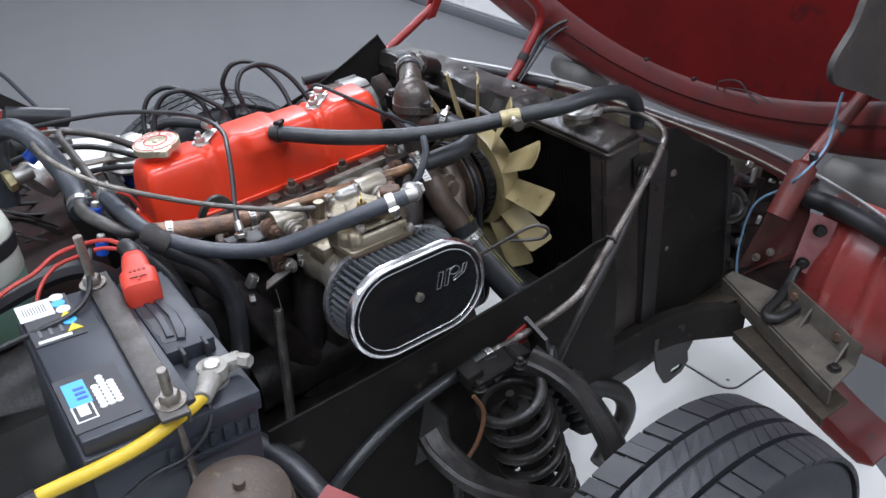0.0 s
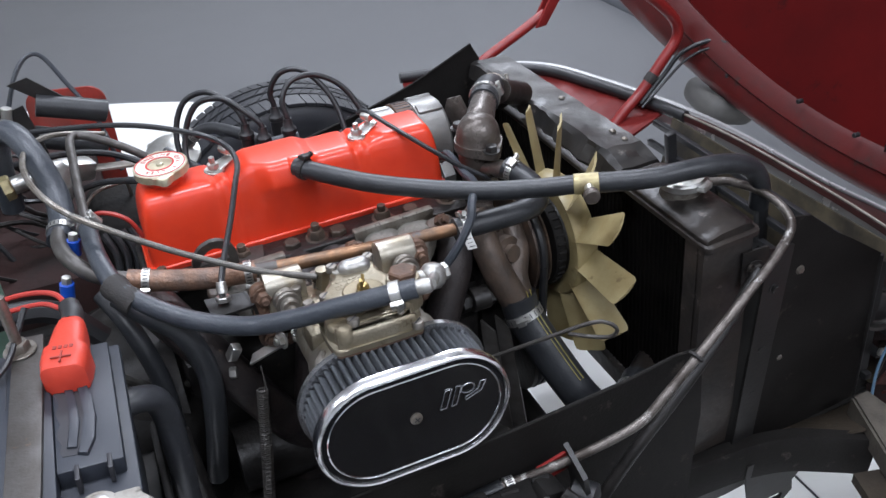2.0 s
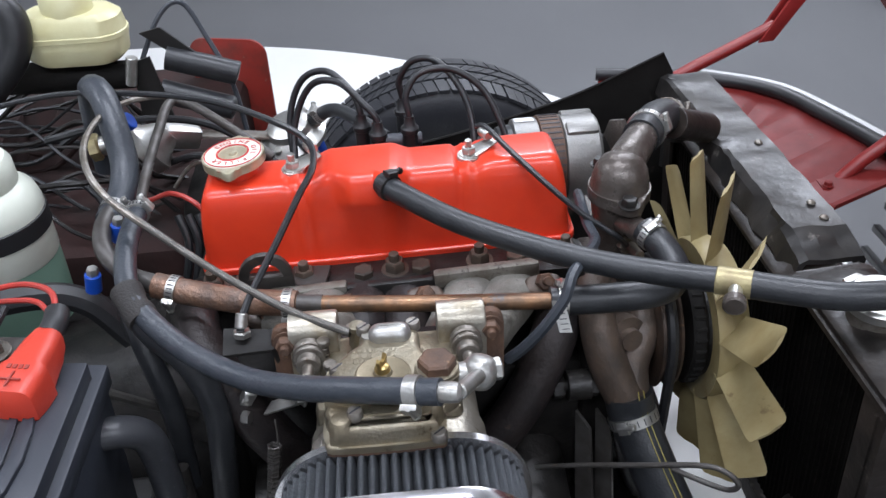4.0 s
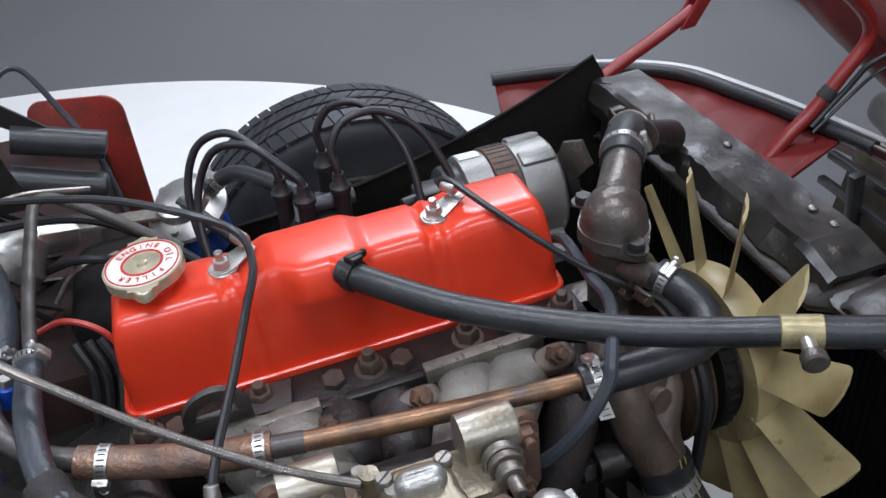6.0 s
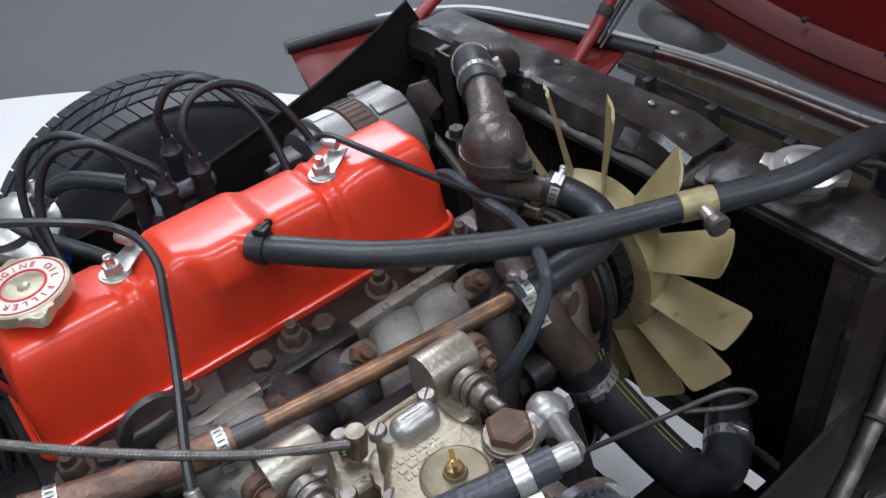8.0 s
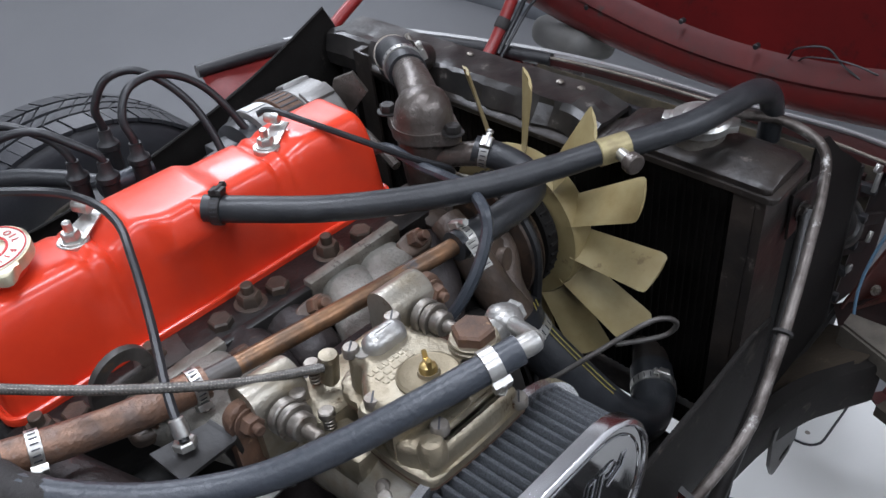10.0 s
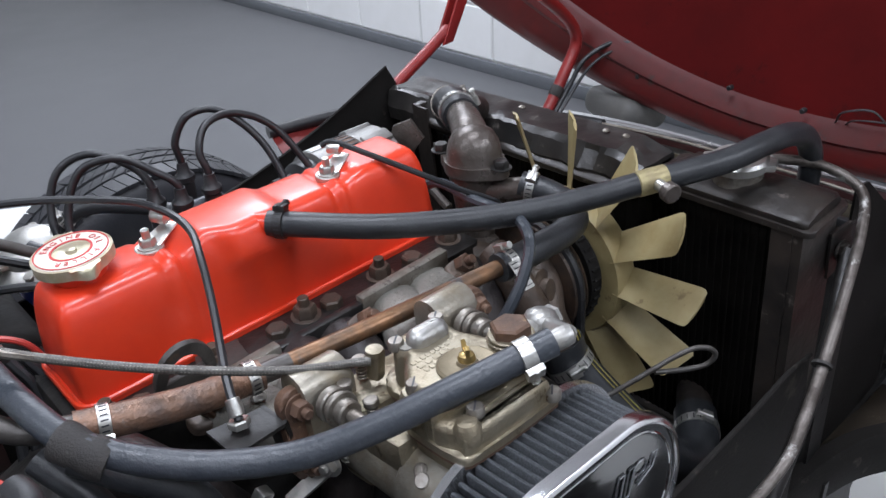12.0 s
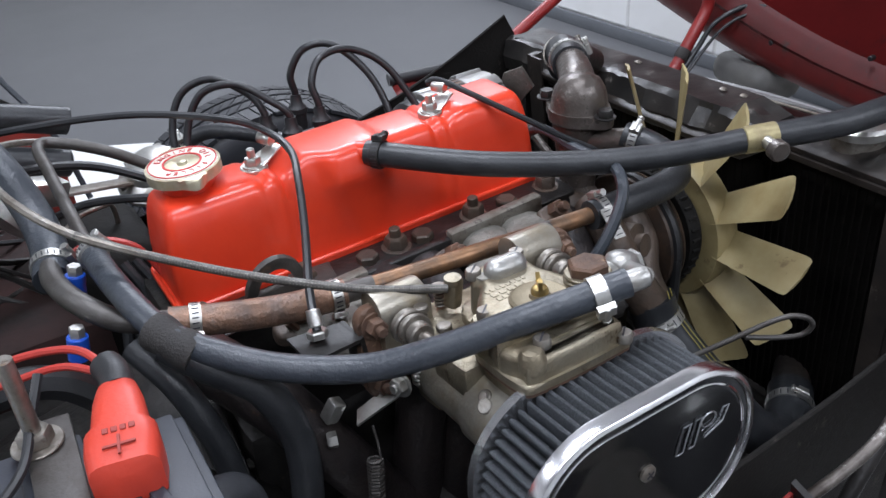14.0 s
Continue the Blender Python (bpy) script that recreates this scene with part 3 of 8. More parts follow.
def radiator():
    lean = basis((0.887, 0.0, 0.70), (1, 0, 0.09), (0, 1, 0), (-0.09, 0, 1))   # local x forward, y across, z up

    def L(x, y, z):
        return lean @ V((x, y, z))

    rad = thing("radiator", (0.92, 1.06, 0.27), "black radiator with dusty finned core and brass cap", "radiator")
    core = bmesh.new()
    put_prism(core, lean @ Matrix.Translation((-0.024, 0.785, -0.348)), [(0, 0), (0.048, 0), (0.048, 0.17), (0, 0.17)], 0.348)
    put_prism(core, lean @ Matrix.Translation((-0.024, 0.80, -0.348)), [(0, 0), (0.048, 0), (0.048, 0.54), (0, 0.54)], 0.318)
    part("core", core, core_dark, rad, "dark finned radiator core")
    fins = bmesh.new()
    for i in range(58):
        y = 0.805 + i * 0.0092
        put_prism(fins, lean @ Matrix.Translation((-0.0255, y, -0.345)), [(0, 0), (0.003, 0), (0.003, 0.0022), (0, 0.0022)], 0.342 if y < 0.95 else 0.310)
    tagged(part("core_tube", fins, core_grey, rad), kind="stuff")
    tank = bmesh.new()
    sec = [(-0.036, 0.002), (-0.0375, 0.005), (-0.037, 0.009), (-0.033, 0.012), (-0.026, 0.0125), (-0.018, 0.016), (0.020, 0.017), (0.032, 0.013), (0.037, 0.006), (0.037, 0.002)]
    rings = []
    for y, k in ((0.770, 0.90), (0.774, 0.98), (0.785, 1.0), (0.82, 1.0), (0.86, 1.0), (0.90, 1.0), (0.93, 1.0), (0.955, 1.0), (0.975, 1.0), (1.0, 1.0), (1.30, 1.0), (1.335, 1.0), (1.342, 0.9)):
        sag = 0.0025 * math.sin(y * 40) if 0.79 < y < 1.3 else 0
        rings.append([L(x * k, y, 0.002 - 0.034 * ramp01(y, 0.925, 0.98) + (z - 0.002) * k ** 3 + (sag if -0.02 < x < 0.03 else 0)) for x, z in sec])
    put_rings(tank, rings)
    part("top_tank", tank, radiator_black, rad, "black painted radiator header tank with scuffs")
    lip = bmesh.new()
    put_prism(lip, lean @ Matrix.Translation((0.0, 0.858, -0.004)), rounded(0.080, 0.192, 0.010), 0.0065, 0.002)
    part("seam_flange", lip, radiator_black, rad)
    for y in (0.772, 1.338):
        bm = bmesh.new()
        put_prism(bm, lean @ Matrix.Translation((-0.036, y, -0.375)), [(0, 0), (0.072, 0), (0.072, 0.012), (0, 0.012)], 0.371, 0.002)
        put_prism(bm, lean @ Matrix.Translation((-0.038, y + (0.010 if y < 1 else -0.02), -0.375)), [(0, 0), (0.004, 0), (0.004, 0.022), (0, 0.022)], 0.371, 0.001)
        part("side_channel", bm, radiator_black, rad)
    low = bmesh.new()
    put_prism(low, lean @ Matrix.Translation((0, 1.055, -0.378)), rounded(0.07, 0.56, 0.02), 0.034, 0.006)
    part("bottom_tank", low, radiator_black, rad)
    neck = lathe(L(0.002, 0.866, 0.006), (-0.09, 0, 1), [(0.028, 0), (0.026, 0.012), (0.026, 0.02), (0.029, 0.022), (0.029, 0.026)], 32)
    part("filler_neck", neck, dull_steel, rad)
    cap = bmesh.new()
    m = frame_to(L(0.002, 0.866, 0.028), (-0.09, 0, 1))
    put_lathe(cap, m, [(0.03, 0), (0.0305, 0.008), (0.027, 0.011), (0.018, 0.011), (0.016, 0.015), (0.008, 0.017)], 36)
    for a in (20, 200):
        put_prism(cap, m @ pose(0, 0, 0.001, 0, 0, a), [(0.024, -0.013), (0.037, -0.008), (0.037, 0.008), (0.024, 0.013)], 0.007, 0.0015)
    part("radiator_cap", cap, zinc, rad, "worn plated radiator cap")
    spout = part("inlet_stub", rod(L(-0.02, 1.235, 0.01), L(-0.075, 1.20, 0.045), 0.019), radiator_black, rad)
    # bracket at the near end
    bk = bmesh.new()
    put_plate(bk, [L(0.02, 0.768, -0.03), L(0.055, 0.764, -0.03), L(0.058, 0.762, -0.075), L(0.02, 0.766, -0.085)], 0.003)
    stud_nut(bk, L(0.035, 0.762, -0.055), (-0.2, -1, 0.1), 0.009, 0.006, 0.004)
    part("side_bracket", bk, radiator_black, rad)

    # cover strip that closes the gap above the radiator
    rail = thing("radiator_top_panel", (0.93, 1.2, 0.68), "dented black painted panel over the radiator", "panel")
    bm = bmesh.new()
    rings = []
    n = 44
    for i in range(n + 1):
        f = i / n
        y = 0.975 + (1.418 - 0.975) * f
        z, x = 0.707 - 0.009 * f, 0.873 - 0.003 * f
        if i < 4:
            z -= 0.003 * (4 - i)
        w = lambda s: noise.noise(V((y * 24, s * 3.1, 1.3))) * 0.0060 + noise.noise(V((y * 62, s * 5.0, 7.1))) * 0.0034
        crush = 0.006 * noise.noise(V((y * 30, 4.0, 2.0)))
        rings.append([(x - 0.006 + crush, y, z - 0.046), (x - 0.010 + crush + w(1), y, z - 0.026), (x - 0.002 + w(3), y, z - 0.004 + w(4)), (x + 0.004 + w(5) * 0.5, y, z + 0.001), (x + 0.022, y, z + 0.001 + w(6)), (x + 0.045, y, z + w(8) * 0.7), (x + 0.062 + w(9) * 0.4, y, z + 0.001),
                      (x + 0.066 + w(9) * 0.4, y, z - 0.004), (x + 0.066, y, z - 0.022), (x + 0.063, y, z - 0.022), (x + 0.060, y, z - 0.005), (x + 0.022, y, z - 0.004 + w(6)), (x + 0.004, y, z - 0.005), (x - 0.005 + crush + w(1), y, z - 0.026), (x - 0.003 + crush, y, z - 0.046)])
    put_rings(bm, rings)
    part("panel", bm, rail_black, rail, angle=16)
    for y, z in ((1.03, 0.7065), (1.06, 0.706), (1.20, 0.703)):
        part("rivet", lathe((0.918, y, z), (0, 0, 1), [(0.005, 0), (0.0045, 0.0015), (0.002, 0.003)], 12), dull_steel, rail)


radiator()


def front_sheets():
    sh = thing("side_shield", (1.1, 0.78, 0.27), "dull black steel air shield beside the radiator", "air shield")
    part("panel", plate([(1.0, 0.785, 0.688), (1.03, 0.785, 0.682), (1.085, 0.785, 0.640), (1.115, 0.785, 0.622), (1.182, 0.785, 0.578), (1.216, 0.782, 0.27), (1.10, 0.779, 0.268), (0.985, 0.775, 0.275)], 0.003), black_card, sh, "large flat shield panel")
    part("edge_bead", tube([(1.184, 0.783, 0.575), (1.20, 0.781, 0.43), (1.217, 0.779, 0.275)], 0.0035, 8, 6), black_steel, sh)
    part("folded_edge", plate([(1.190, 0.789, 0.560), (1.212, 0.789, 0.548), (1.248, 0.784, 0.285), (1.223, 0.784, 0.27)], 0.003), black_steel, sh, "folded black edge strip")
    for x, z in ((1.03, 0.60), (1.03, 0.45), (1.03, 0.32)):
        n = bmesh.new()
        stud_nut(n, (x, 0.783, z), (0, -1, 0), 0.005, 0.003, 0.0)
        part("rivet", n, dull_steel, sh)
    post = bmesh.new()
    put_plate(post, [(0.952, 0.768, 0.665), (0.992, 0.768, 0.66), (0.99, 0.758, 0.24), (0.955, 0.758, 0.24)], 0.004)
    put_plate(post, [(0.936, 0.80, 0.64), (0.955, 0.768, 0.64), (0.958, 0.758, 0.24), (0.94, 0.79, 0.24)], 0.004)
    for z in (0.60, 0.5, 0.42, 0.36):
        stud_nut(post, (0.972, 0.767, z), (0, -1, 0), 0.006, 0.004, 0.0)
    solo("radiator_post", post, black_steel, "black steel upright beside the radiator with bolt heads", "bracket", base=(0.97, 0.77, 0.24))
    # inner wheel arch panel
    val = thing("near_inner_valance", (0.55, 0.73, 0.2), "black fibreboard inner valance between engine and wheel", "valance")
    out = [(0.24, 0.535), (0.42, 0.541), (0.57, 0.549), (0.73, 0.562), (0.80, 0.573), (0.845, 0.570), (0.862, 0.45), (0.866, 0.27), (0.84, 0.225), (0.70, 0.20), (0.45, 0.17), (0.24, 0.17)]
    part("panel", plate([(x, 0.741, z) for x, z in out], 0.003), black_card, val)
    part("edge", tube([(x, 0.7405, z + 0.001) for x, z in out[:6]], 0.0022, 6, 6), black_card, val)
    fval = thing("far_inner_valance", (0.6, 1.44, 0.3), "black fibreboard far inner valance with a pointed corner", "valance")
    out = [(0.30, 0.575), (0.50, 0.598), (0.66, 0.640), (0.76, 0.676), (0.868, 0.728), (0.884, 0.70), (0.90, 0.60), (0.9, 0.3), (0.30, 0.3)]
    part("panel", plate([(x, 1.452 - (x - 0.3) * 0.05, z) for x, z in out], 0.003), black_card, fval)
    part("edge", tube([(x, 1.4525 - (x - 0.3) * 0.05, z) for x, z in out[:5]], 0.0022, 6, 6), black_card, fval)
    # Black plate added to keep the gap beside the core dark.
    part("gap_plate", plate([(0.895, 1.335, 0.66), (0.895, 1.438, 0.672), (0.905, 1.438, 0.30), (0.905, 1.335, 0.30)], 0.003), black_card, fval, "black plate closing the dark gap beside the radiator")
    stay = bmesh.new()
    put_plate(stay, [(0.873, 1.405, 0.70), (0.876, 1.40, 0.56), (0.884, 1.39, 0.56), (0.881, 1.395, 0.70)], 0.004)
    for z in (0.66, 0.62):
        stud_nut(stay, (0.874, 1.405, z), (-1, 0, 0), 0.005, 0.004, 0.006)
    part("corner_stay", stay, black_steel, fval)


front_sheets()


def chassis():
    ch = thing("chassis", (0.6, 1.09, 0.15), "dirty black steel chassis rails and cross member", "chassis")
    for s in (0.80, 1.36):
        bm = bmesh.new()
        rings = []
        for x, z in ((-0.5, 0.20), (0.3, 0.22), (0.55, 0.25), (0.8, 0.24), (0.98, 0.235), (1.10, 0.25), (1.25, 0.262)):
            w, h = 0.028, 0.045
            rings.append([(x, s + a * w, z + b * h) for a, b in ((-1, -1), (1, -1), (1, 1), (-1, 1))])
        put_rings(bm, rings)
        bmesh.ops.bevel(bm, geom=[e for e in bm.edges if abs((e.verts[0].co - e.verts[1].co).x) > 0.05], offset=0.006, segments=2, affect="EDGES")
        part("rail", bm, black_steel, ch)
    part("cross_member", box((0.60, 1.08, 0.235), (0.10, 0.60, 0.07), bevel=0.01), black_steel, ch)
    # Added plate, not a known part: darkens the gap between block and valance.
    part("block_gap_filler", box((0.49, 0.89, 0.225), (0.50, 0.22, 0.03), bevel=0.01), near_black, ch, "near-black plate filling the gap beside the block")
    part("steering_rack", rod((0.74, 0.74, 0.30), (0.74, 1.36, 0.30), 0.021, seg=20), near_black, ch, "near-black steering rack tube")
    # Added block that shows the gap under the fan as shaded.
    part("fan_gap_filler", box((0.735, 1.09, 0.225), (0.06, 0.22, 0.05), bevel=0.012), near_black, ch, "near-black block filling the gap under the fan")
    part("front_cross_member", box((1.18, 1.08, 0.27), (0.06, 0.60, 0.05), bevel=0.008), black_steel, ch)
    # Added plate standing for the shade below the bottom hose.
    part("hose_gap_filler", box((0.805, 0.850, 0.285), (0.17, 0.125, 0.02), (0, 4, 0), bevel=0.005), near_black, ch, "near-black plate filling the gap below the bottom hose")
    # towing bracket with a slot
    tow = bmesh.new()
    m = basis((1.0, 0.742, 0.168), (1, 0, 0.0), (0, 0, 1), (0, -1, 0))
    outer = [(-0.03, 0.11), (-0.012, 0.045), (0.012, 0.004), (0.022, 0.0), (0.062, 0.006), (0.078, 0.026), (0.072, 0.05), (0.09, 0.075), (0.15, 0.088), (0.22, 0.09), (0.23, 0.13), (-0.03, 0.13)]
    hole = rounded(0.032, 0.013, 0.006, 5, 0.043, 0.024)[::-1]
    first = max(range(len(hole)), key=lambda i: hole[i][0] - hole[i][1])
    hole = hole[first:] + hole[:first + 1]
    put_prism(tow, m, outer[:5] + hole + outer[4:], 0.005)
    part("bracket_plate", tow, black_steel, ch)
    rings = []
    for p in curve_points([(0.83, 0.775, 0.27), (0.93, 0.762, 0.288), (0.985, 0.750, 0.299), (1.04, 0.733, 0.303), (1.095, 0.709, 0.298), (1.145, 0.688, 0.290)], 6):
        rings.append([p + V((0, y, z)) for y, z in ((-0.010, -0.036), (0.010, -0.036), (0.014, -0.030), (0.014, 0.030), (0.010, 0.036), (-0.010, 0.036), (-0.014, 0.030), (-0.014, -0.030))])
    part("cross_tube", put_rings(bmesh.new(), rings), black_card, ch, "dull dirt-caked curved cross piece")
    ang = bmesh.new()
    A, B = V((1.164, 0.742, 0.345)), V((1.042, 0.445, 0.340))
    W = V((0.070, 0.004, 0.004))
    taper = V((0.025, 0, 0.001))
    put_plate(ang, [A, B, B + W, A.lerp(B, 0.33) + W, A + taper], 0.004)
    put_plate(ang, [A + V((0, 0, -0.03)), B + V((0, 0, -0.03)), B, A], 0.004)
    part("front_outrigger", ang, dusty_iron, ch, "dusty grey angle bracket")
    bk = bmesh.new()
    put_plate(bk, [A.lerp(B, 0.40) + W, B + W, B + W + V((0.010, 0, 0.038)), A.lerp(B, 0.40) + W + V((0.010, 0, 0.038))], 0.004)
    part("upright_flange", bk, dusty_iron, ch)
    splash = bmesh.new()
    put_plate(splash, [(0.985, 0.776, 0.292), (1.225, 0.784, 0.285), (1.205, 0.735, 0.318), (1.142, 0.692, 0.334), (1.05, 0.73, 0.318)], 0.003)
    part("splash_plate", splash, brown_grime, ch, "dusty brown splash plate behind the tube")
    for f in (0.62, 0.92):
        gus = bmesh.new()
        c = A.lerp(B, f) + W
        put_plate(gus, [c, c + V((-0.03, 0, 0.0)), c + V((0.006, 0, 0.030))], 0.004)
        part("gusset", gus, dusty_iron, ch)
    for f, mt in ((0.48, greasy_iron), (0.93, greasy_iron)):
        n = bmesh.new()
        stud_nut(n, A.lerp(B, f) + W * 0.45 + V((0, 0, 0.005)), (0, 0, 1), 0.0085, 0.006, 0)
        part("bolt", n, mt, ch)
    for f in (0.47, 0.84):
        n = bmesh.new()
        stud_nut(n, A.lerp(B, f) + W + V((0.003, 0, 0.022)), (-1, 0, 0.2), 0.0085, 0.006, 0)
        part("rusty_bolt", n, rusty, ch, "rusty hexagon bolt")
    low = bmesh.new()
    put_plate(low, [(1.088, 0.659, 0.305), (1.144, 0.641, 0.310), (1.079, 0.431, 0.303), (1.016, 0.438, 0.299)], 0.004)
    put_plate(low, [(1.088, 0.659, 0.305), (1.016, 0.438, 0.299), (1.018, 0.438, 0.283), (1.089, 0.659, 0.287)], 0.004)
    part("lower_channel", low, brown_grime, ch)
    arm = bmesh.new()
    put_tube(arm, [(1.238, 0.645, 0.385), (1.205, 0.637, 0.364), (1.159, 0.626, 0.360), (1.118, 0.620, 0.357), (1.108, 0.610, 0.356), (1.114, 0.598, 0.357), (1.136, 0.593, 0.358), (1.162, 0.592, 0.360)], 0.0095, 12)
    part("hinge_arm", arm, black_steel, ch)


chassis()


def suspension():
    sus = thing("front_suspension", (0.58, 0.66, 0.12), "grimy coil spring and wishbones of the near front wheel", "suspension")
    top, bot = V((0.552, 0.662, 0.497)), V((0.634, 0.642, 0.18))
    ax = (bot - top)
    m = frame_to(top, ax)
    n, turns = 220, 7.4
    pts = []
    for i in range(n + 1):
        f = i / n
        a = 2 * math.pi * turns * f
        pts.append(m @ V((0.047 * math.cos(a), 0.047 * math.sin(a), 0.012 + f * (ax.length - 0.02))))
    part("coil_spring", tube(pts, 0.0078, 10, 1, smooth=False), greasy_iron, sus, "black coil spring")
    part("damper", put_lathe(bmesh.new(), m, [(0.006, 0.03), (0.006, 0.06), (0.022, 0.064), (0.024, 0.20), (0.022, 0.21), (0.022, 0.31)], 24), near_black, sus)
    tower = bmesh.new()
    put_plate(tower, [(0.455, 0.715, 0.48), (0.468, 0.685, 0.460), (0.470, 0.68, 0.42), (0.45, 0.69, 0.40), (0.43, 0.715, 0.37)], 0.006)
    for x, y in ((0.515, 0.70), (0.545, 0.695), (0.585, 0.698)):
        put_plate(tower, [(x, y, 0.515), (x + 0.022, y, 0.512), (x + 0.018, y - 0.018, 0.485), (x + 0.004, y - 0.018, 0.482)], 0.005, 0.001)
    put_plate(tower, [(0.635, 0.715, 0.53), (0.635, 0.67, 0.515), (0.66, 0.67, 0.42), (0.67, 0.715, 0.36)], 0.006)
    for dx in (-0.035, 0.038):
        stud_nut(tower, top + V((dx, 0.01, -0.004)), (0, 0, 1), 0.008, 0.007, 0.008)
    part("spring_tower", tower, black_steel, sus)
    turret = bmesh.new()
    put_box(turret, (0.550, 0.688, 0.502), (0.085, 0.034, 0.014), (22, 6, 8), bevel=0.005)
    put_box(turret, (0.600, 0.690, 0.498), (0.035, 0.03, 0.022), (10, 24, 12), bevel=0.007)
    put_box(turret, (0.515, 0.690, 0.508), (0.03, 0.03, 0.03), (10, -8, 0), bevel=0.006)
    part("turret_cap", turret, near_black, sus, "near-black spring turret cap")
    part("painted_patch", plate([(0.600, 0.712, 0.508), (0.645, 0.712, 0.520), (0.650, 0.712, 0.492), (0.61, 0.712, 0.482)], 0.004, 0.001), lamp_red, sus, "patch of red paint on the turret")
    arm = bmesh.new()
    for pts in ([(0.60, 0.665, 0.505), (0.62, 0.635, 0.490), (0.641, 0.60, 0.458), (0.65, 0.565, 0.42), (0.652, 0.53, 0.37), (0.64, 0.49, 0.33)], [(0.425, 0.665, 0.475), (0.428, 0.64, 0.455), (0.445, 0.60, 0.430), (0.485, 0.575, 0.395), (0.55, 0.55, 0.355), (0.60, 0.52, 0.335), (0.64, 0.49, 0.33)]):
        C = curve_points(pts, 6)
        rings = []
        for i, p in enumerate(C):
            t = (C[min(i + 1, len(C) - 1)] - C[max(i - 1, 0)]).normalized()
            side = t.cross(V((0, 0, 1))).normalized()
            up = side.cross(t)
            rings.append([p + side * x + up * z for x, z in ((-0.017, -0.010), (0.017, -0.010), (0.019, -0.004), (0.019, 0.006), (0.014, 0.009), (0.010, 0.005), (-0.010, 0.005), (-0.014, 0.009), (-0.019, 0.006), (-0.019, -0.004))])
        put_rings(arm, rings)
    part("upper_wishbone", arm, greasy_iron, sus, "grimy forged upper wishbone")
    part("rubber_bush", lathe((0.635, 0.695, 0.47), (0.5, -0.6, 0), [(0.012, 0), (0.02, 0.004), (0.02, 0.03), (0.012, 0.034)], 20), rubber, sus)
    up = bmesh.new()
    put_rod(up, (0.635, 0.49, 0.335), (0.60, 0.47, 0.14), 0.02, 0.03)
    put_tube(up, [(0.59, 0.64, 0.16), (0.60, 0.56, 0.13), (0.60, 0.48, 0.13)], 0.02, 10)
    part("upright", up, greasy_iron, sus)
    ab = bmesh.new()
    put_tube(ab, [(0.80, 0.76, 0.28), (0.87, 0.73, 0.24), (0.885, 0.72, 0.19), (0.85, 0.715, 0.15), (0.80, 0.70, 0.13)], 0.018, 10)
    part("steering_arm", ab, black_steel, sus)
    bl = bmesh.new()
    put_lathe(bl, frame_to((0.70, 0.70, 0.40), (0.1, -0.55, -0.8)), [(0.02, 0)] + [(0.03 if i % 2 else 0.022, 0.008 + i * 0.007) for i in range(12)] + [(0.02, 0.1)], 20)
    part("rack_gaiter", bl, rubber, sus, "ribbed black rubber rack gaiter")
    hose = [(0.497, 0.66, 0.50), (0.507, 0.652, 0.47), (0.492, 0.648, 0.43), (0.462, 0.646, 0.40), (0.452, 0.645, 0.375)]
    part("brake_pipe", tube(hose, 0.0032, 8), copper, sus, "thin copper brake pipe")
    nut = bmesh.new()
    put_hex(nut, (0.452, 0.645, 0.378), (0, 0, -1), 0.008, 0.014)
    put_rod(nut, (0.452, 0.645, 0.365), (0.452, 0.645, 0.30), 0.007)
    part("brake_hose", nut, black_steel, sus)


suspension()


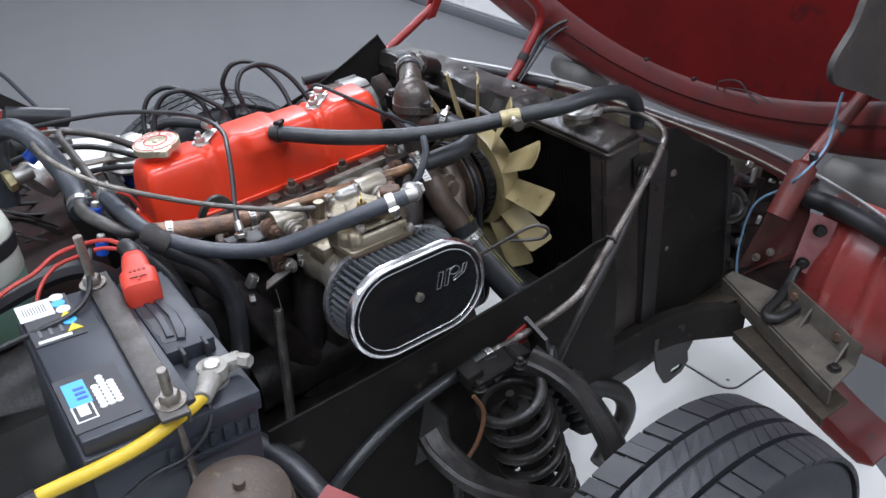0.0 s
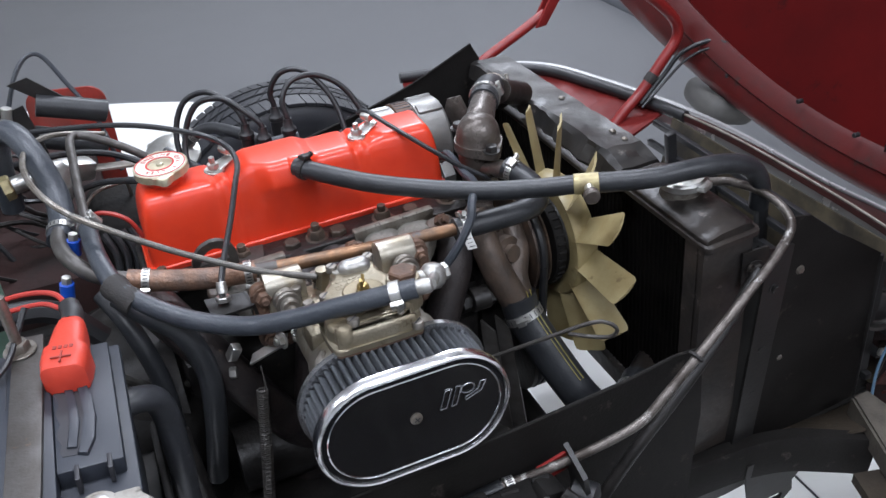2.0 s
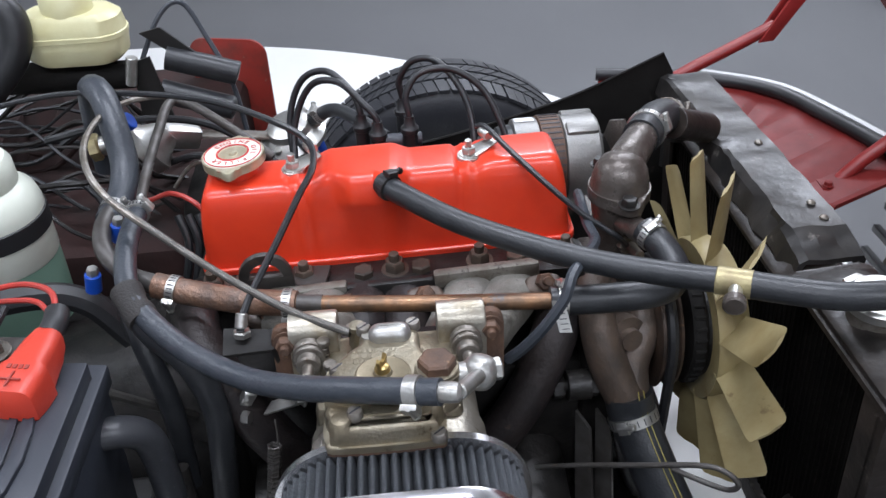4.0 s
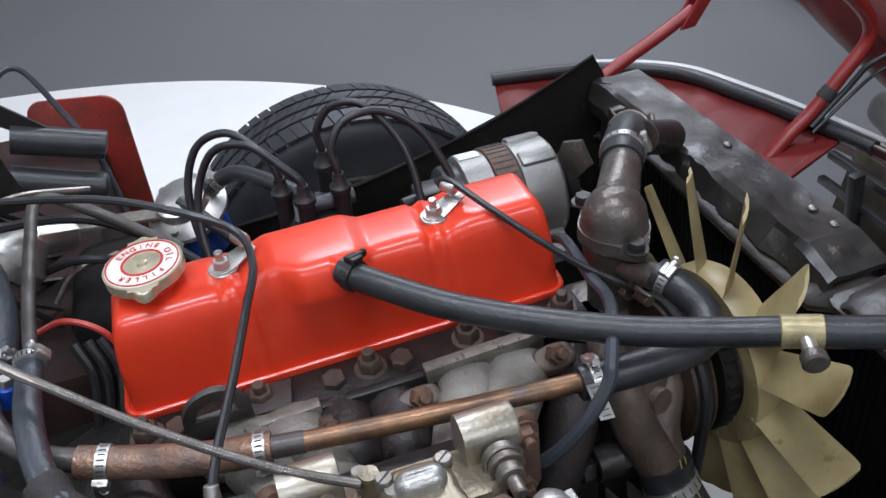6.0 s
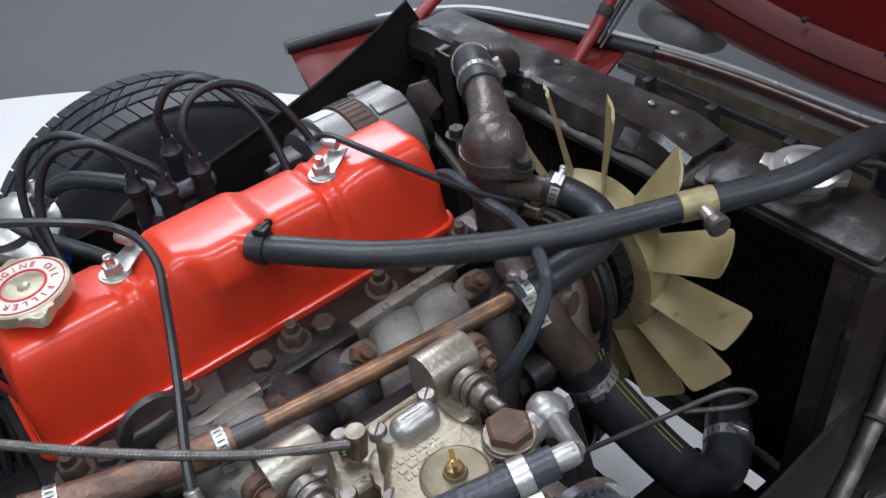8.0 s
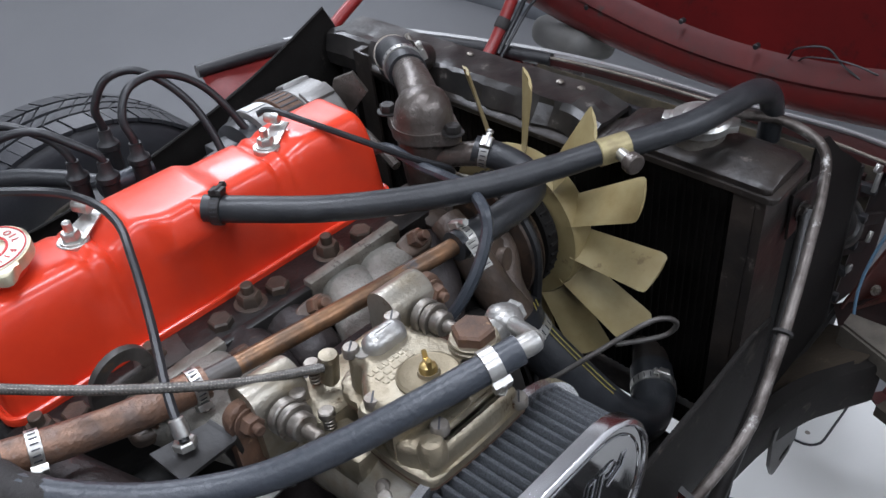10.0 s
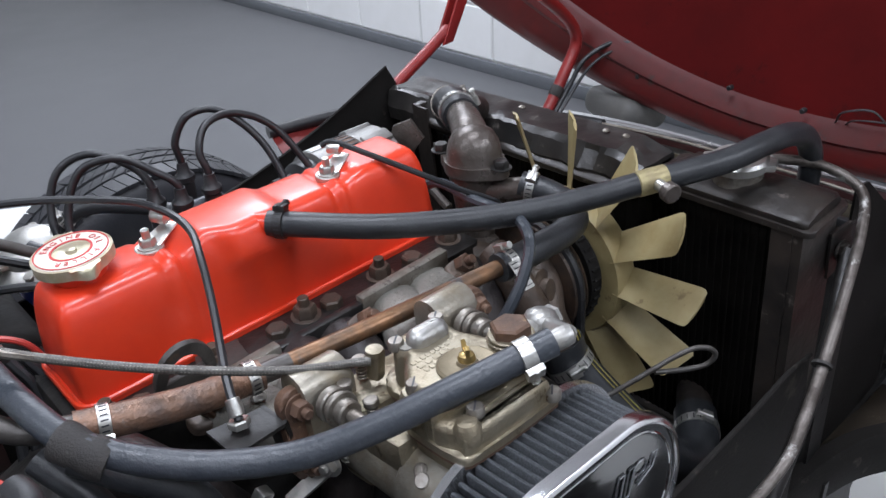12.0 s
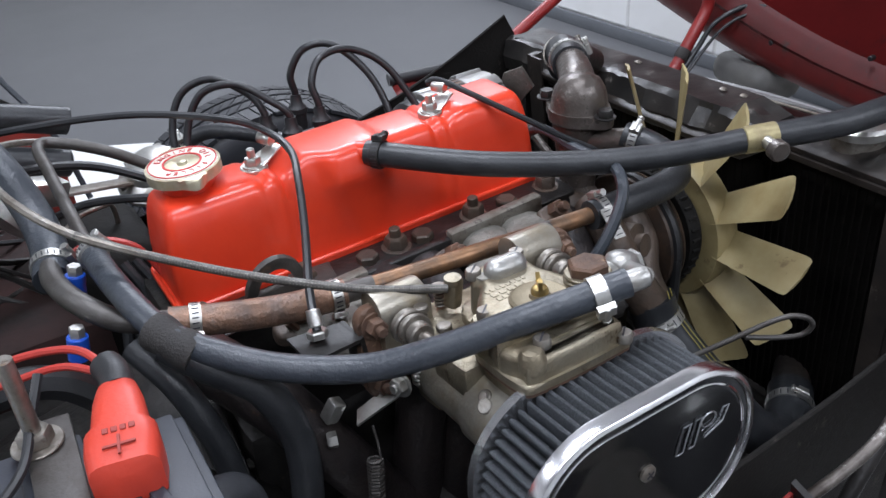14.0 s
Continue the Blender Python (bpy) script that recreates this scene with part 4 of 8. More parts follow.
def bumper_and_nose():
    path = [(0.895, 1.845, 0.512), (1.02, 1.815, 0.515), (1.105, 1.785, 0.515), (1.20, 1.715, 0.516), (1.25, 1.60, 0.517), (1.285, 1.49, 0.518), (1.315, 1.38, 0.518), (1.333, 1.27, 0.518), (1.340, 1.14, 0.518), (1.340, 0.92, 0.516), (1.316, 0.74, 0.514), (1.255, 0.55, 0.512), (1.175, 0.445, 0.51), (1.08, 0.39, 0.51)]
    bump = thing("front_bumper", (1.2, 1.08, 0.53), "bright wrap-round front bumper with black rubber overriders", "bumper")
    L = curve_points(path, 6)
    rings = []
    for i, p in enumerate(L):
        if p.x < 1.06 and p.y > 1:
            continue
        t = (L[min(i + 1, len(L) - 1)] - L[max(i - 1, 0)]).normalized()
        out = t.cross(V((0, 0, 1))).normalized() * -1
        sec = [(0.008, 0.004), (0.02, 0.004), (0.031, -0.006), (0.036, -0.03), (0.032, -0.055), (0.029, -0.055), (0.032, -0.03), (0.027, -0.008), (0.019, 0.001), (0.008, 0.001)]
        gap = 0.028 * ramp01(1.06 - p.y, 0.0, 0.22)
        slim = 1 - 0.62 * ramp01(1.45 - p.y, 0.0, 0.40)
        rings.append([p + out * (0.008 + (a - 0.008) * slim + gap) + V((0, 0, b)) for a, b in sec])
    part("bumper_blade", put_rings(bmesh.new(), rings), bumper_bright, bump, "bright metal bumper blade")
    for c, size, rz in (((1.425, 1.395, 0.512), (0.11, 0.15, 0.06), -16), ((1.425, 0.648, 0.495), (0.13, 0.15, 0.085), 14)):
        bm = box(c, size, (0, 8, rz), bevel=0.03, seg=5)
        part("overrider", bm, dusty_rubber, bump, "dusty grey-black rubber overrider")
    seal = thing("front_seal", (1.1, 1.08, 0.55), "round black rubber seal along the nose edge", "seal")
    part("seal_run", tube([p - V((0.006, 0, 0.004)) for p in L if p.y > 1.36], 0.0125, 12, 1, smooth=False), rubber, seal)
    part("seal_run", tube([(1.291, 0.682, 0.494), (1.291, 0.668, 0.498), (1.290, 0.61, 0.498), (1.272, 0.53, 0.497), (1.235, 0.45, 0.495), (1.17, 0.39, 0.49)], 0.018, 14), rubber, seal)
    nose = thing("nose_panel", (1.1, 1.08, 0.3), "dark red painted inner nose panels below the bumper", "body panel")
    bm = bmesh.new()
    rings = []
    for i, p in enumerate(L[:40]):
        if p.y < 1.40:
            continue
        t = (L[min(i + 1, len(L) - 1)] - L[max(i - 1, 0)]).normalized()
        inn = t.cross(V((0, 0, 1))).normalized()
        rib = 0.009 * ramp01(math.sin(i * 0.95), 0.1, 0.6)
        rings.append([p + V((0, 0, -0.012)), p + inn * 0.03 + V((0, 0, -0.024 + rib * 0.6)), p + inn * 0.15 + V((0, 0, -0.05 + rib)), p + inn * 0.19 + V((0, 0, -0.08)), p + inn * 0.19 + V((0, 0, -0.25)), p + inn * 0.186 + V((0, 0, -0.25)), p + inn * 0.186 + V((0, 0, -0.082)), p + inn * 0.148 + V((0, 0, -0.049)), p + inn * 0.03 + V((0, 0, -0.024)), p + V((0, 0, -0.016))])
    part("far_panel", put_rings(bm, rings), panel_red, nose, "dark red ribbed inner panel", angle=25)
    strip, bead = [], []
    for i, p in enumerate(L):
        if 0.695 < p.y < 1.42:
            t = (L[min(i + 1, len(L) - 1)] - L[max(i - 1, 0)]).normalized()
            inn = t.cross(V((0, 0, 1))).normalized()
            gap = 0.028 * ramp01(1.06 - p.y, 0.0, 0.22)
            strip.append([p + inn * a + V((0, 0, b)) for a, b in ((-0.014 - gap, -0.006), (-0.004 - gap * 0.5, -0.001), (0.006, 0.003), (0.010, -0.002), (0.010, -0.012), (0.007, -0.012), (0.006, -0.001), (-0.004 - gap * 0.5, -0.004), (-0.014 - gap, -0.010))])
            bead.append(p + inn * 0.009 + V((0, 0, 0.002)))
    part("edge_flange", put_rings(bmesh.new(), strip), maroon_dirty, nose, "dirty maroon rolled front edge")
    part("edge_bead", tube(bead, 0.0022, 8, 1, smooth=False), worn_cream, nose, "worn pale bead along the rolled edge")
    # near lamp bucket
    lamp = bmesh.new()
    rings = []
    for step in range(57):
        y = 0.652 - (0.652 - 0.36) * step / 56
        k = -0.011 * max(0.0, math.cos((y - 0.588) * 90)) ** 4 - 0.008 + 0.014 * (1 - ramp01(0.652 - y, 0.0, 0.035)) ** 2
        rings.append([(1.345, y, 0.500), (1.322 + k * 0.5, y, 0.486), (1.300 + k, y, 0.464), (1.275 + k, y, 0.422), (1.256 + k, y, 0.375), (1.246 + k, y, 0.33), (1.25 + k * 0.5, y, 0.27), (1.256, y, 0.27), (1.256 + k, y, 0.33), (1.266 + k, y, 0.372), (1.284 + k, y, 0.418), (1.308 + k, y, 0.458), (1.328, y, 0.478), (1.345, y, 0.493)])
    part("lamp_bucket", put_rings(lamp, rings), bucket_red, nose, "dark red ribbed headlamp bucket")
    fl = bmesh.new()
    put_plate(fl, [(1.250, 0.646, 0.496), (1.283, 0.612, 0.478), (1.262, 0.622, 0.366), (1.228, 0.652, 0.384)], 0.003, 0.001)
    flange = part("lamp_flange", fl, pink_faded, nose, "faded pink bolted flange")
    for p in ((1.258, 0.628, 0.464), (1.242, 0.639, 0.396)):
        nb = bmesh.new()
        stud_nut(nb, p, (-0.85, -0.5, 0.1), 0.009, 0.006, 0.0)
        part("flange_bolt", nb, greasy_iron, flange, "dark hexagon bolt")
    rings = []
    for i in range(12):
        f = i / 11
        c = V((1.20, 0.69, 0.215)).lerp(V((1.125, 0.41, 0.15)), f) + V((0, 0, -0.02 * math.sin(f * 3.1)))
        sc = 0.006 * math.sin(f * 30)
        rings.append([c, c + V((0.05, -0.01, -0.03 + sc)), c + V((0.11, -0.02, 0.0)), c + V((0.112, -0.02, 0.004)), c + V((0.05, -0.01, -0.025 + sc)), c + V((0.0, 0, 0.004))])
    part("lower_valance", put_rings(bmesh.new(), rings), body_red_dusty, nose, "red lower valance with a scalloped edge")
    vert = bmesh.new()
    put_plate(vert, [(1.243, 0.768, 0.312), (1.262, 0.704, 0.546), (1.30, 0.685, 0.525), (1.302, 0.672, 0.43), (1.298, 0.675, 0.34), (1.27, 0.72, 0.29)], 0.004)
    put_plate(vert, [(1.236, 0.764, 0.314), (1.255, 0.700, 0.546), (1.262, 0.704, 0.546), (1.243, 0.768, 0.312)], 0.003)
    corner = part("corner_panel", vert, dirty_maroon, nose, "dirty brown-red triangular corner panel")
    lip = bmesh.new()
    put_plate(lip, [(1.246, 0.762, 0.300), (1.246, 0.652, 0.418), (1.264, 0.655, 0.412), (1.268, 0.762, 0.296)], 0.004)
    part("folded_edge", lip, dirty_maroon, corner)
    for p in ((1.244, 0.733, 0.362), (1.244, 0.706, 0.387)):
        n = bmesh.new()
        stud_nut(n, p, (-0.6, -0.7, 0.2), 0.006, 0.005, 0.004)
        part("screw", n, dull_steel, corner, "bright worn screw")
    # Filler plate added below the corner panel, dark so the floor stays hidden.
    part("lower_closing_panel", plate([(1.236, 0.778, 0.315), (1.305, 0.672, 0.36), (1.30, 0.62, 0.25), (1.225, 0.74, 0.25)], 0.004), dark_red_brown, nose)
    # Dark plate added to close the gap between shield and corner panel.
    side = part("side_wall", plate([(1.17, 0.825, 0.50), (1.335, 0.7986, 0.498), (1.42, 0.785, 0.455), (1.42, 0.785, 0.24), (1.17, 0.825, 0.24)], 0.004), dark_red_brown, nose, "dark plate filling the inner side of the nose")
    for a, b, w in (((1.24, 0.802, 0.50), (1.32, 0.790, 0.475), 0.011), ((1.24, 0.80, 0.455), (1.36, 0.782, 0.40), 0.010), ((1.24, 0.802, 0.405), (1.33, 0.786, 0.36), 0.009)):
        part("dark_stay", put_box(bmesh.new(), V(a).lerp(V(b), 0.5), ((V(b) - V(a)).length, 0.010, w * 2), (0, 20, -9), bevel=0.003), dark_red_brown, side)
    for c, size, turn in (((1.243, 0.777, 0.545), (0.016, 0.006, 0.012), (0, 30, -10)), ((1.325, 0.775, 0.482), (0.018, 0.006, 0.008), (0, 25, -10)), ((1.345, 0.765, 0.474), (0.018, 0.006, 0.007), (0, 28, -10)), ((1.30, 0.774, 0.405), (0.010, 0.006, 0.018), (0, 30, 0)), ((1.244, 0.775, 0.380), (0.016, 0.006, 0.012), (0, 15, 0)), ((1.262, 0.778, 0.515), (0.010, 0.006, 0.030), (0, 12, 0))):
        part("clip", box(c, size, turn, bevel=0.002), zinc, side, "bright metal clip")
    horn = thing("horn", (1.225, 0.80, 0.42), "dark round horn tucked beside the air shield", "horn")
    part("shell", lathe((1.232, 0.80, 0.455), (-0.35, -0.8, 0.45), [(0.012, -0.02), (0.030, -0.012), (0.034, 0.0), (0.034, 0.006), (0.026, 0.010), (0.022, 0.006), (0.012, 0.012), (0.004, 0.016)], 24), black_steel, horn)
    part("rim", lathe((1.232, 0.80, 0.455), (-0.35, -0.8, 0.45), [(0.0345, 0.0), (0.037, 0.001), (0.037, 0.006), (0.0345, 0.007)], 24), strap_steel, horn)
    # grille bars and plumbing behind the radiator
    gr = thing("grille", (1.26, 1.08, 0.28), "black plastic slatted grille behind the radiator", "grille")
    for k in range(5):
        bm = bmesh.new()
        put_box(bm, (1.265 - 0.008 * k, 1.085, 0.50 - 0.042 * k), (0.012, 0.62, 0.012))
        part("slat", bm, rubber, gr)
    for y in (0.83, 0.93, 1.06, 1.19, 1.31):
        part("upright_bar", box((1.255, y, 0.41), (0.02, 0.014, 0.22), (0, -10, 0)), rubber, gr)
    back = bmesh.new()
    put_plate(back, [(1.312, 0.79, 0.508), (1.30, 1.38, 0.508), (1.26, 1.38, 0.26), (1.275, 0.79, 0.26)], 0.004)
    part("backing", back, olive_dark, gr, "stained brown inner face of the nose panel")


bumper_and_nose()


def bonnet():
    bo = thing("bonnet", (1.35, 1.03, 0.55), "dark red forward-hinged bonnet standing open", "bonnet")
    n = 40
    ring_lip, ring_in = [], []
    for i in range(n + 1):
        y = 0.30 + (1.86 - 0.30) * i / n
        k = y - 1.03
        zb = 0.508 + 0.33 * k * k
        zt = 0.588 + 0.50 * k * k
        xs = 1.40 - 0.08 * k * k
        sec = [(0, zb), (-0.010, zb + 0.012), (-0.012, zb + 0.3 * (zt - zb)), (-0.004, zb + 0.55 * (zt - zb)), (-0.008, zb + 0.62 * (zt - zb)), (0.004, zt - 0.008), (0.014, zt), (0.03, zt - 0.012), (0.034, zt - 0.016), (0.016, zt - 0.004), (0.01, zb + 0.5 * (zt - zb)), (0.004, zb + 0.02), (0.012, zb)]
        ring_lip.append([(xs + a, y, b) for a, b in sec])
        ring_in.append([(xs + 0.028, y, zt - 0.012), (xs + 0.07, y, zt + 0.10), (xs + 0.14, y, zt + 0.36), (xs + 0.26, y, zt + 0.80), (xs + 0.265, y, zt + 0.80), (xs + 0.145, y, zt + 0.355), (xs + 0.075, y, zt + 0.095), (xs + 0.033, y, zt - 0.018)])
    lip = part("front_lip", put_rings(bmesh.new(), ring_lip), body_red_dusty, bo, "dusty dark red flanged lip")
    part("inner_skin", put_rings(bmesh.new(), ring_in), bonnet_inner, bo, "deep red underside of the bonnet")
    for y, z in ((1.345, 0.592), (1.03, 0.60), (1.16, 0.61)):
        part("grommet", rod((1.385, y, z), (1.396, y, z), 0.0045, seg=10), rubber, lip)
    liner = prism(basis((0, 0.60, 0), (1, 0, 0), (0, 0, 1), (0, -1, 0)), smooth_outline([(1.44, 0.93), (1.20, 0.918), (1.155, 0.862), (1.122, 0.826), (1.116, 0.806), (1.130, 0.784), (1.172, 0.764), (1.24, 0.735), (1.34, 0.692), (1.44, 0.68)], 4), 0.010, 0.002)
    part("arch_liner", liner, liner_grey, bo, "dusty grey rounded wheel arch liner")
    wires = bmesh.new()
    put_tube(wires, [(1.41, 0.985, 0.585), (1.395, 0.97, 0.61), (1.40, 0.93, 0.62), (1.40, 0.90, 0.60), (1.40, 0.87, 0.585)], 0.0016, 6)
    put_tube(wires, [(1.41, 0.97, 0.585), (1.40, 0.95, 0.60), (1.395, 0.89, 0.608), (1.41, 0.83, 0.59)], 0.0014, 6)
    part("loose_wire", wires, cable_black, bo)


bonnet()


def bonnet_stays():
    st = thing("bonnet_hinge_tube", (0.905, 1.47, 0.66), "red painted thin bonnet stay on the far side", "hinge tube", "bonnet tubes")
    part("tube", tube([(0.895, 1.468, 0.662), (0.935, 1.474, 0.681), (1.0, 1.481, 0.709), (1.052, 1.487, 0.733)], 0.0092, 12), lamp_red, st)
    ln = bmesh.new()
    for dy in (-0.011, 0.007):
        put_plate(ln, [(1.028, 1.488 + dy, 0.712), (1.050, 1.488 + dy, 0.714), (1.100, 1.492 + dy, 0.792), (1.082, 1.492 + dy, 0.806)], 0.004, 0.0012)
    link = part("link", ln, lamp_red, st, "forked red link plates")
    pin = bmesh.new()
    stud_nut(pin, (1.092, 1.478, 0.792), (0, -1, 0), 0.008, 0.007, 0.004)
    part("pivot_bolt", pin, dull_steel, link)
    mid = thing("bonnet_hinge_tube", (1.22, 1.46, 0.49), "red painted curved bonnet hinge tube", "hinge tube", "bonnet tubes")
    pts = [(1.20, 1.455, 0.47), (1.235, 1.458, 0.505), (1.275, 1.46, 0.540), (1.318, 1.46, 0.596), (1.348, 1.46, 0.640), (1.340, 1.46, 0.675), (1.302, 1.46, 0.713), (1.25, 1.46, 0.752)]
    part("tube", tube(pts, 0.0112, 14), lamp_red, mid)
    foot = bmesh.new()
    put_plate(foot, [(1.165, 1.43, 0.470), (1.225, 1.432, 0.474), (1.225, 1.482, 0.474), (1.165, 1.48, 0.470)], 0.005, 0.001)
    for x, y in ((1.175, 1.437), (1.215, 1.475)):
        stud_nut(foot, (x, y, 0.476), (0, 0, 1), 0.007, 0.006, 0.0)
    part("foot_bracket", foot, panel_red, mid, "red foot plate with bolts")
    part("tape", lathe((1.288, 1.46, 0.556), (0.62, 0, 0.72), [(0.0122, 0), (0.0132, 0.003), (0.0132, 0.017), (0.0122, 0.02)], 16), tape_black, mid, "black tape wrapped round the tube")
    loom = thing("lamp_cable", (1.27, 1.45, 0.53), "black wiring loom taped to the hinge tube", "cable")
    part("cable", tube([(1.265, 1.445, 0.52), (1.292, 1.446, 0.548), (1.318, 1.444, 0.578), (1.340, 1.438, 0.612), (1.368, 1.425, 0.632), (1.395, 1.408, 0.643), (1.405, 1.390, 0.640), (1.400, 1.37, 0.622)], 0.0046, 10), cable_black, loom)
    part("second_cable", tube([(1.262, 1.437, 0.515), (1.296, 1.437, 0.546), (1.322, 1.436, 0.571), (1.346, 1.428, 0.600), (1.372, 1.414, 0.622), (1.396, 1.398, 0.632)], 0.003, 8), cable_black, loom)
    part("cable_clip", box((1.404, 1.386, 0.642), (0.014, 0.018, 0.012), (0, 20, 15), bevel=0.003), rubber, loom)
    near = thing("bonnet_hinge_tube", (1.16, 0.655, 0.52), "red painted straight bonnet hinge tube in a wider sleeve", "hinge tube", "bonnet tubes")
    a, b, c = V((1.158, 0.655, 0.520)), V((1.214, 0.655, 0.598)), V((1.40, 0.652, 0.712))
    bm = bmesh.new()
    put_lathe(bm, frame_to(a, b - a), [(0.0165, 0.03), (0.0175, 0.0), (0.0205, 0.0), (0.021, (b - a).length), (0.012, (b - a).length + 0.006)], 24)
    part("sleeve", bm, hinge_red, near, "worn red open-ended sleeve")
    bm = bmesh.new()
    put_tube(bm, [b - (b - a) * 0.12, b, b.lerp(c, 0.12), b.lerp(c, 0.5), c], 0.013, 18, 5)
    tb = part("tube", bm, hinge_red, near)
    part("tape", lathe(b.lerp(c, 0.36), c - b, [(0.0135, 0), (0.015, 0.002), (0.015, 0.013), (0.0135, 0.015)], 18), tape_black, tb, "dark tape holding the wire")
    part("web", plate([(1.168, 0.672, 0.526), (1.214, 0.668, 0.590), (1.272, 0.690, 0.545), (1.282, 0.700, 0.47)], 0.004), dirty_maroon, near, "red web plate under the sleeve")
    clip = box((1.207, 0.640, 0.621), (0.010, 0.012, 0.022), (0, -25, 0), bevel=0.002)
    part("clip", clip, rubber, tb)
    wire = thing("blue_wire", (1.2, 0.74, 0.33), "pale blue single wire tied to the hinge tube", "wire")
    part("wire", tube([(1.20, 0.740, 0.335), (1.20, 0.745, 0.382), (1.20, 0.742, 0.434), (1.20, 0.732, 0.486), (1.20, 0.714, 0.517), (1.195, 0.678, 0.551), (1.172, 0.642, 0.594), (1.202, 0.636, 0.614), (1.232, 0.636, 0.633), (1.246, 0.639, 0.660), (1.243, 0.637, 0.688), (1.247, 0.636, 0.724)], 0.0022, 8), blue_wire, wire)


bonnet_stays()


def bulkhead():
    bh = thing("bulkhead", (-0.12, 1.1, 0.2), "grimy dark red bulkhead and battery shelf", "bulkhead")
    part("bulkhead_panel", box((-0.11, 1.1, 0.40), (0.03, 1.3, 0.46), bevel=0.004), dark_red_brown, bh, "dark red bulkhead panel")
    part("battery_shelf", box((0.03, 0.78, 0.505), (0.36, 0.42, 0.012), bevel=0.003), black_steel, bh)
    part("shelf_lip", box((0.215, 0.78, 0.515), (0.008, 0.40, 0.035), bevel=0.003), black_steel, bh)
    # Large dark box added to hide the floor beyond the far bulkhead.
    part("footwell", box((0.035, 1.57, 0.40), (0.37, 0.62, 0.34), bevel=0.02), dark_red_brown, bh, "dark footwell box added to close the floor gap")
    # Two near-black boxes added to keep the gap behind the engine in shade.
    part("gearbox_cover", box((0.07, 1.12, 0.38), (0.34, 0.30, 0.28), bevel=0.05, seg=4), near_black, bh)
    part("rear_gap_box", box((0.215, 1.09, 0.40), (0.15, 0.32, 0.27), bevel=0.04, seg=3), near_black, bh, "near-black box filling the gap behind the engine")
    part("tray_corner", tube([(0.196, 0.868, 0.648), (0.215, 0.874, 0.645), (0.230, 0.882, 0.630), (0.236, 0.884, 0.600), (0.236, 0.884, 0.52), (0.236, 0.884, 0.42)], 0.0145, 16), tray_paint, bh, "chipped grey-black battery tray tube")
    # Another added box; closes the gap to the floor beside the cover.
    part("rear_filler_box", box((0.245, 1.345, 0.55), (0.10, 0.16, 0.17), bevel=0.03, seg=3), near_black, bh, "dark box added behind the engine")
    flap = bmesh.new()
    put_prism(flap, basis((0.196, 1.80, 0.446), (-0.97, 0.24, 0), (0, 0, 1), (-0.24, -0.97, 0)), rounded(0.145, 0.40, 0.028, 6, 0.0, 0.0), 0.004, 0.0015)
    part("side_flap", flap, dirty_red, bh, "faded red side panel with rounded corner")
    arm = bmesh.new()
    put_tube(arm, [(0.215, 0.80, 0.505), (0.24, 0.74, 0.50), (0.255, 0.68, 0.49), (0.26, 0.62, 0.47), (0.255, 0.56, 0.46)], 0.017, 10)
    part("body_mount", arm, worn_black, bh)
    hinge = bmesh.new()
    put_plate(hinge, [(0.225, 0.60, 0.545), (0.25, 0.61, 0.55), (0.285, 0.56, 0.535), (0.31, 0.48, 0.50), (0.20, 0.48, 0.52)], 0.006, 0.002)
    part("corner_plate", hinge, lamp_red, bh, "bright red chipped corner plate")
    bob = lathe((0.138, 0.566, 0.612), (0.08, -0.12, 0.97), [(0.05, 0), (0.053, 0.012), (0.053, 0.024), (0.046, 0.028), (0.046, 0.031), (0.051, 0.035), (0.048, 0.045), (0.036, 0.053), (0.02, 0.057), (0.006, 0.058), (0.0055, 0.066), (0.002, 0.067)], 36)
    solo("rubber_buffer", bob, buffer_brown, "dirty brown ribbed round rubber buffer beside the battery", "buffer", base=(0.138, 0.566, 0.612))


bulkhead()

# ---- engine ----
UP = V((-0.03, 0, 1)).normalized()


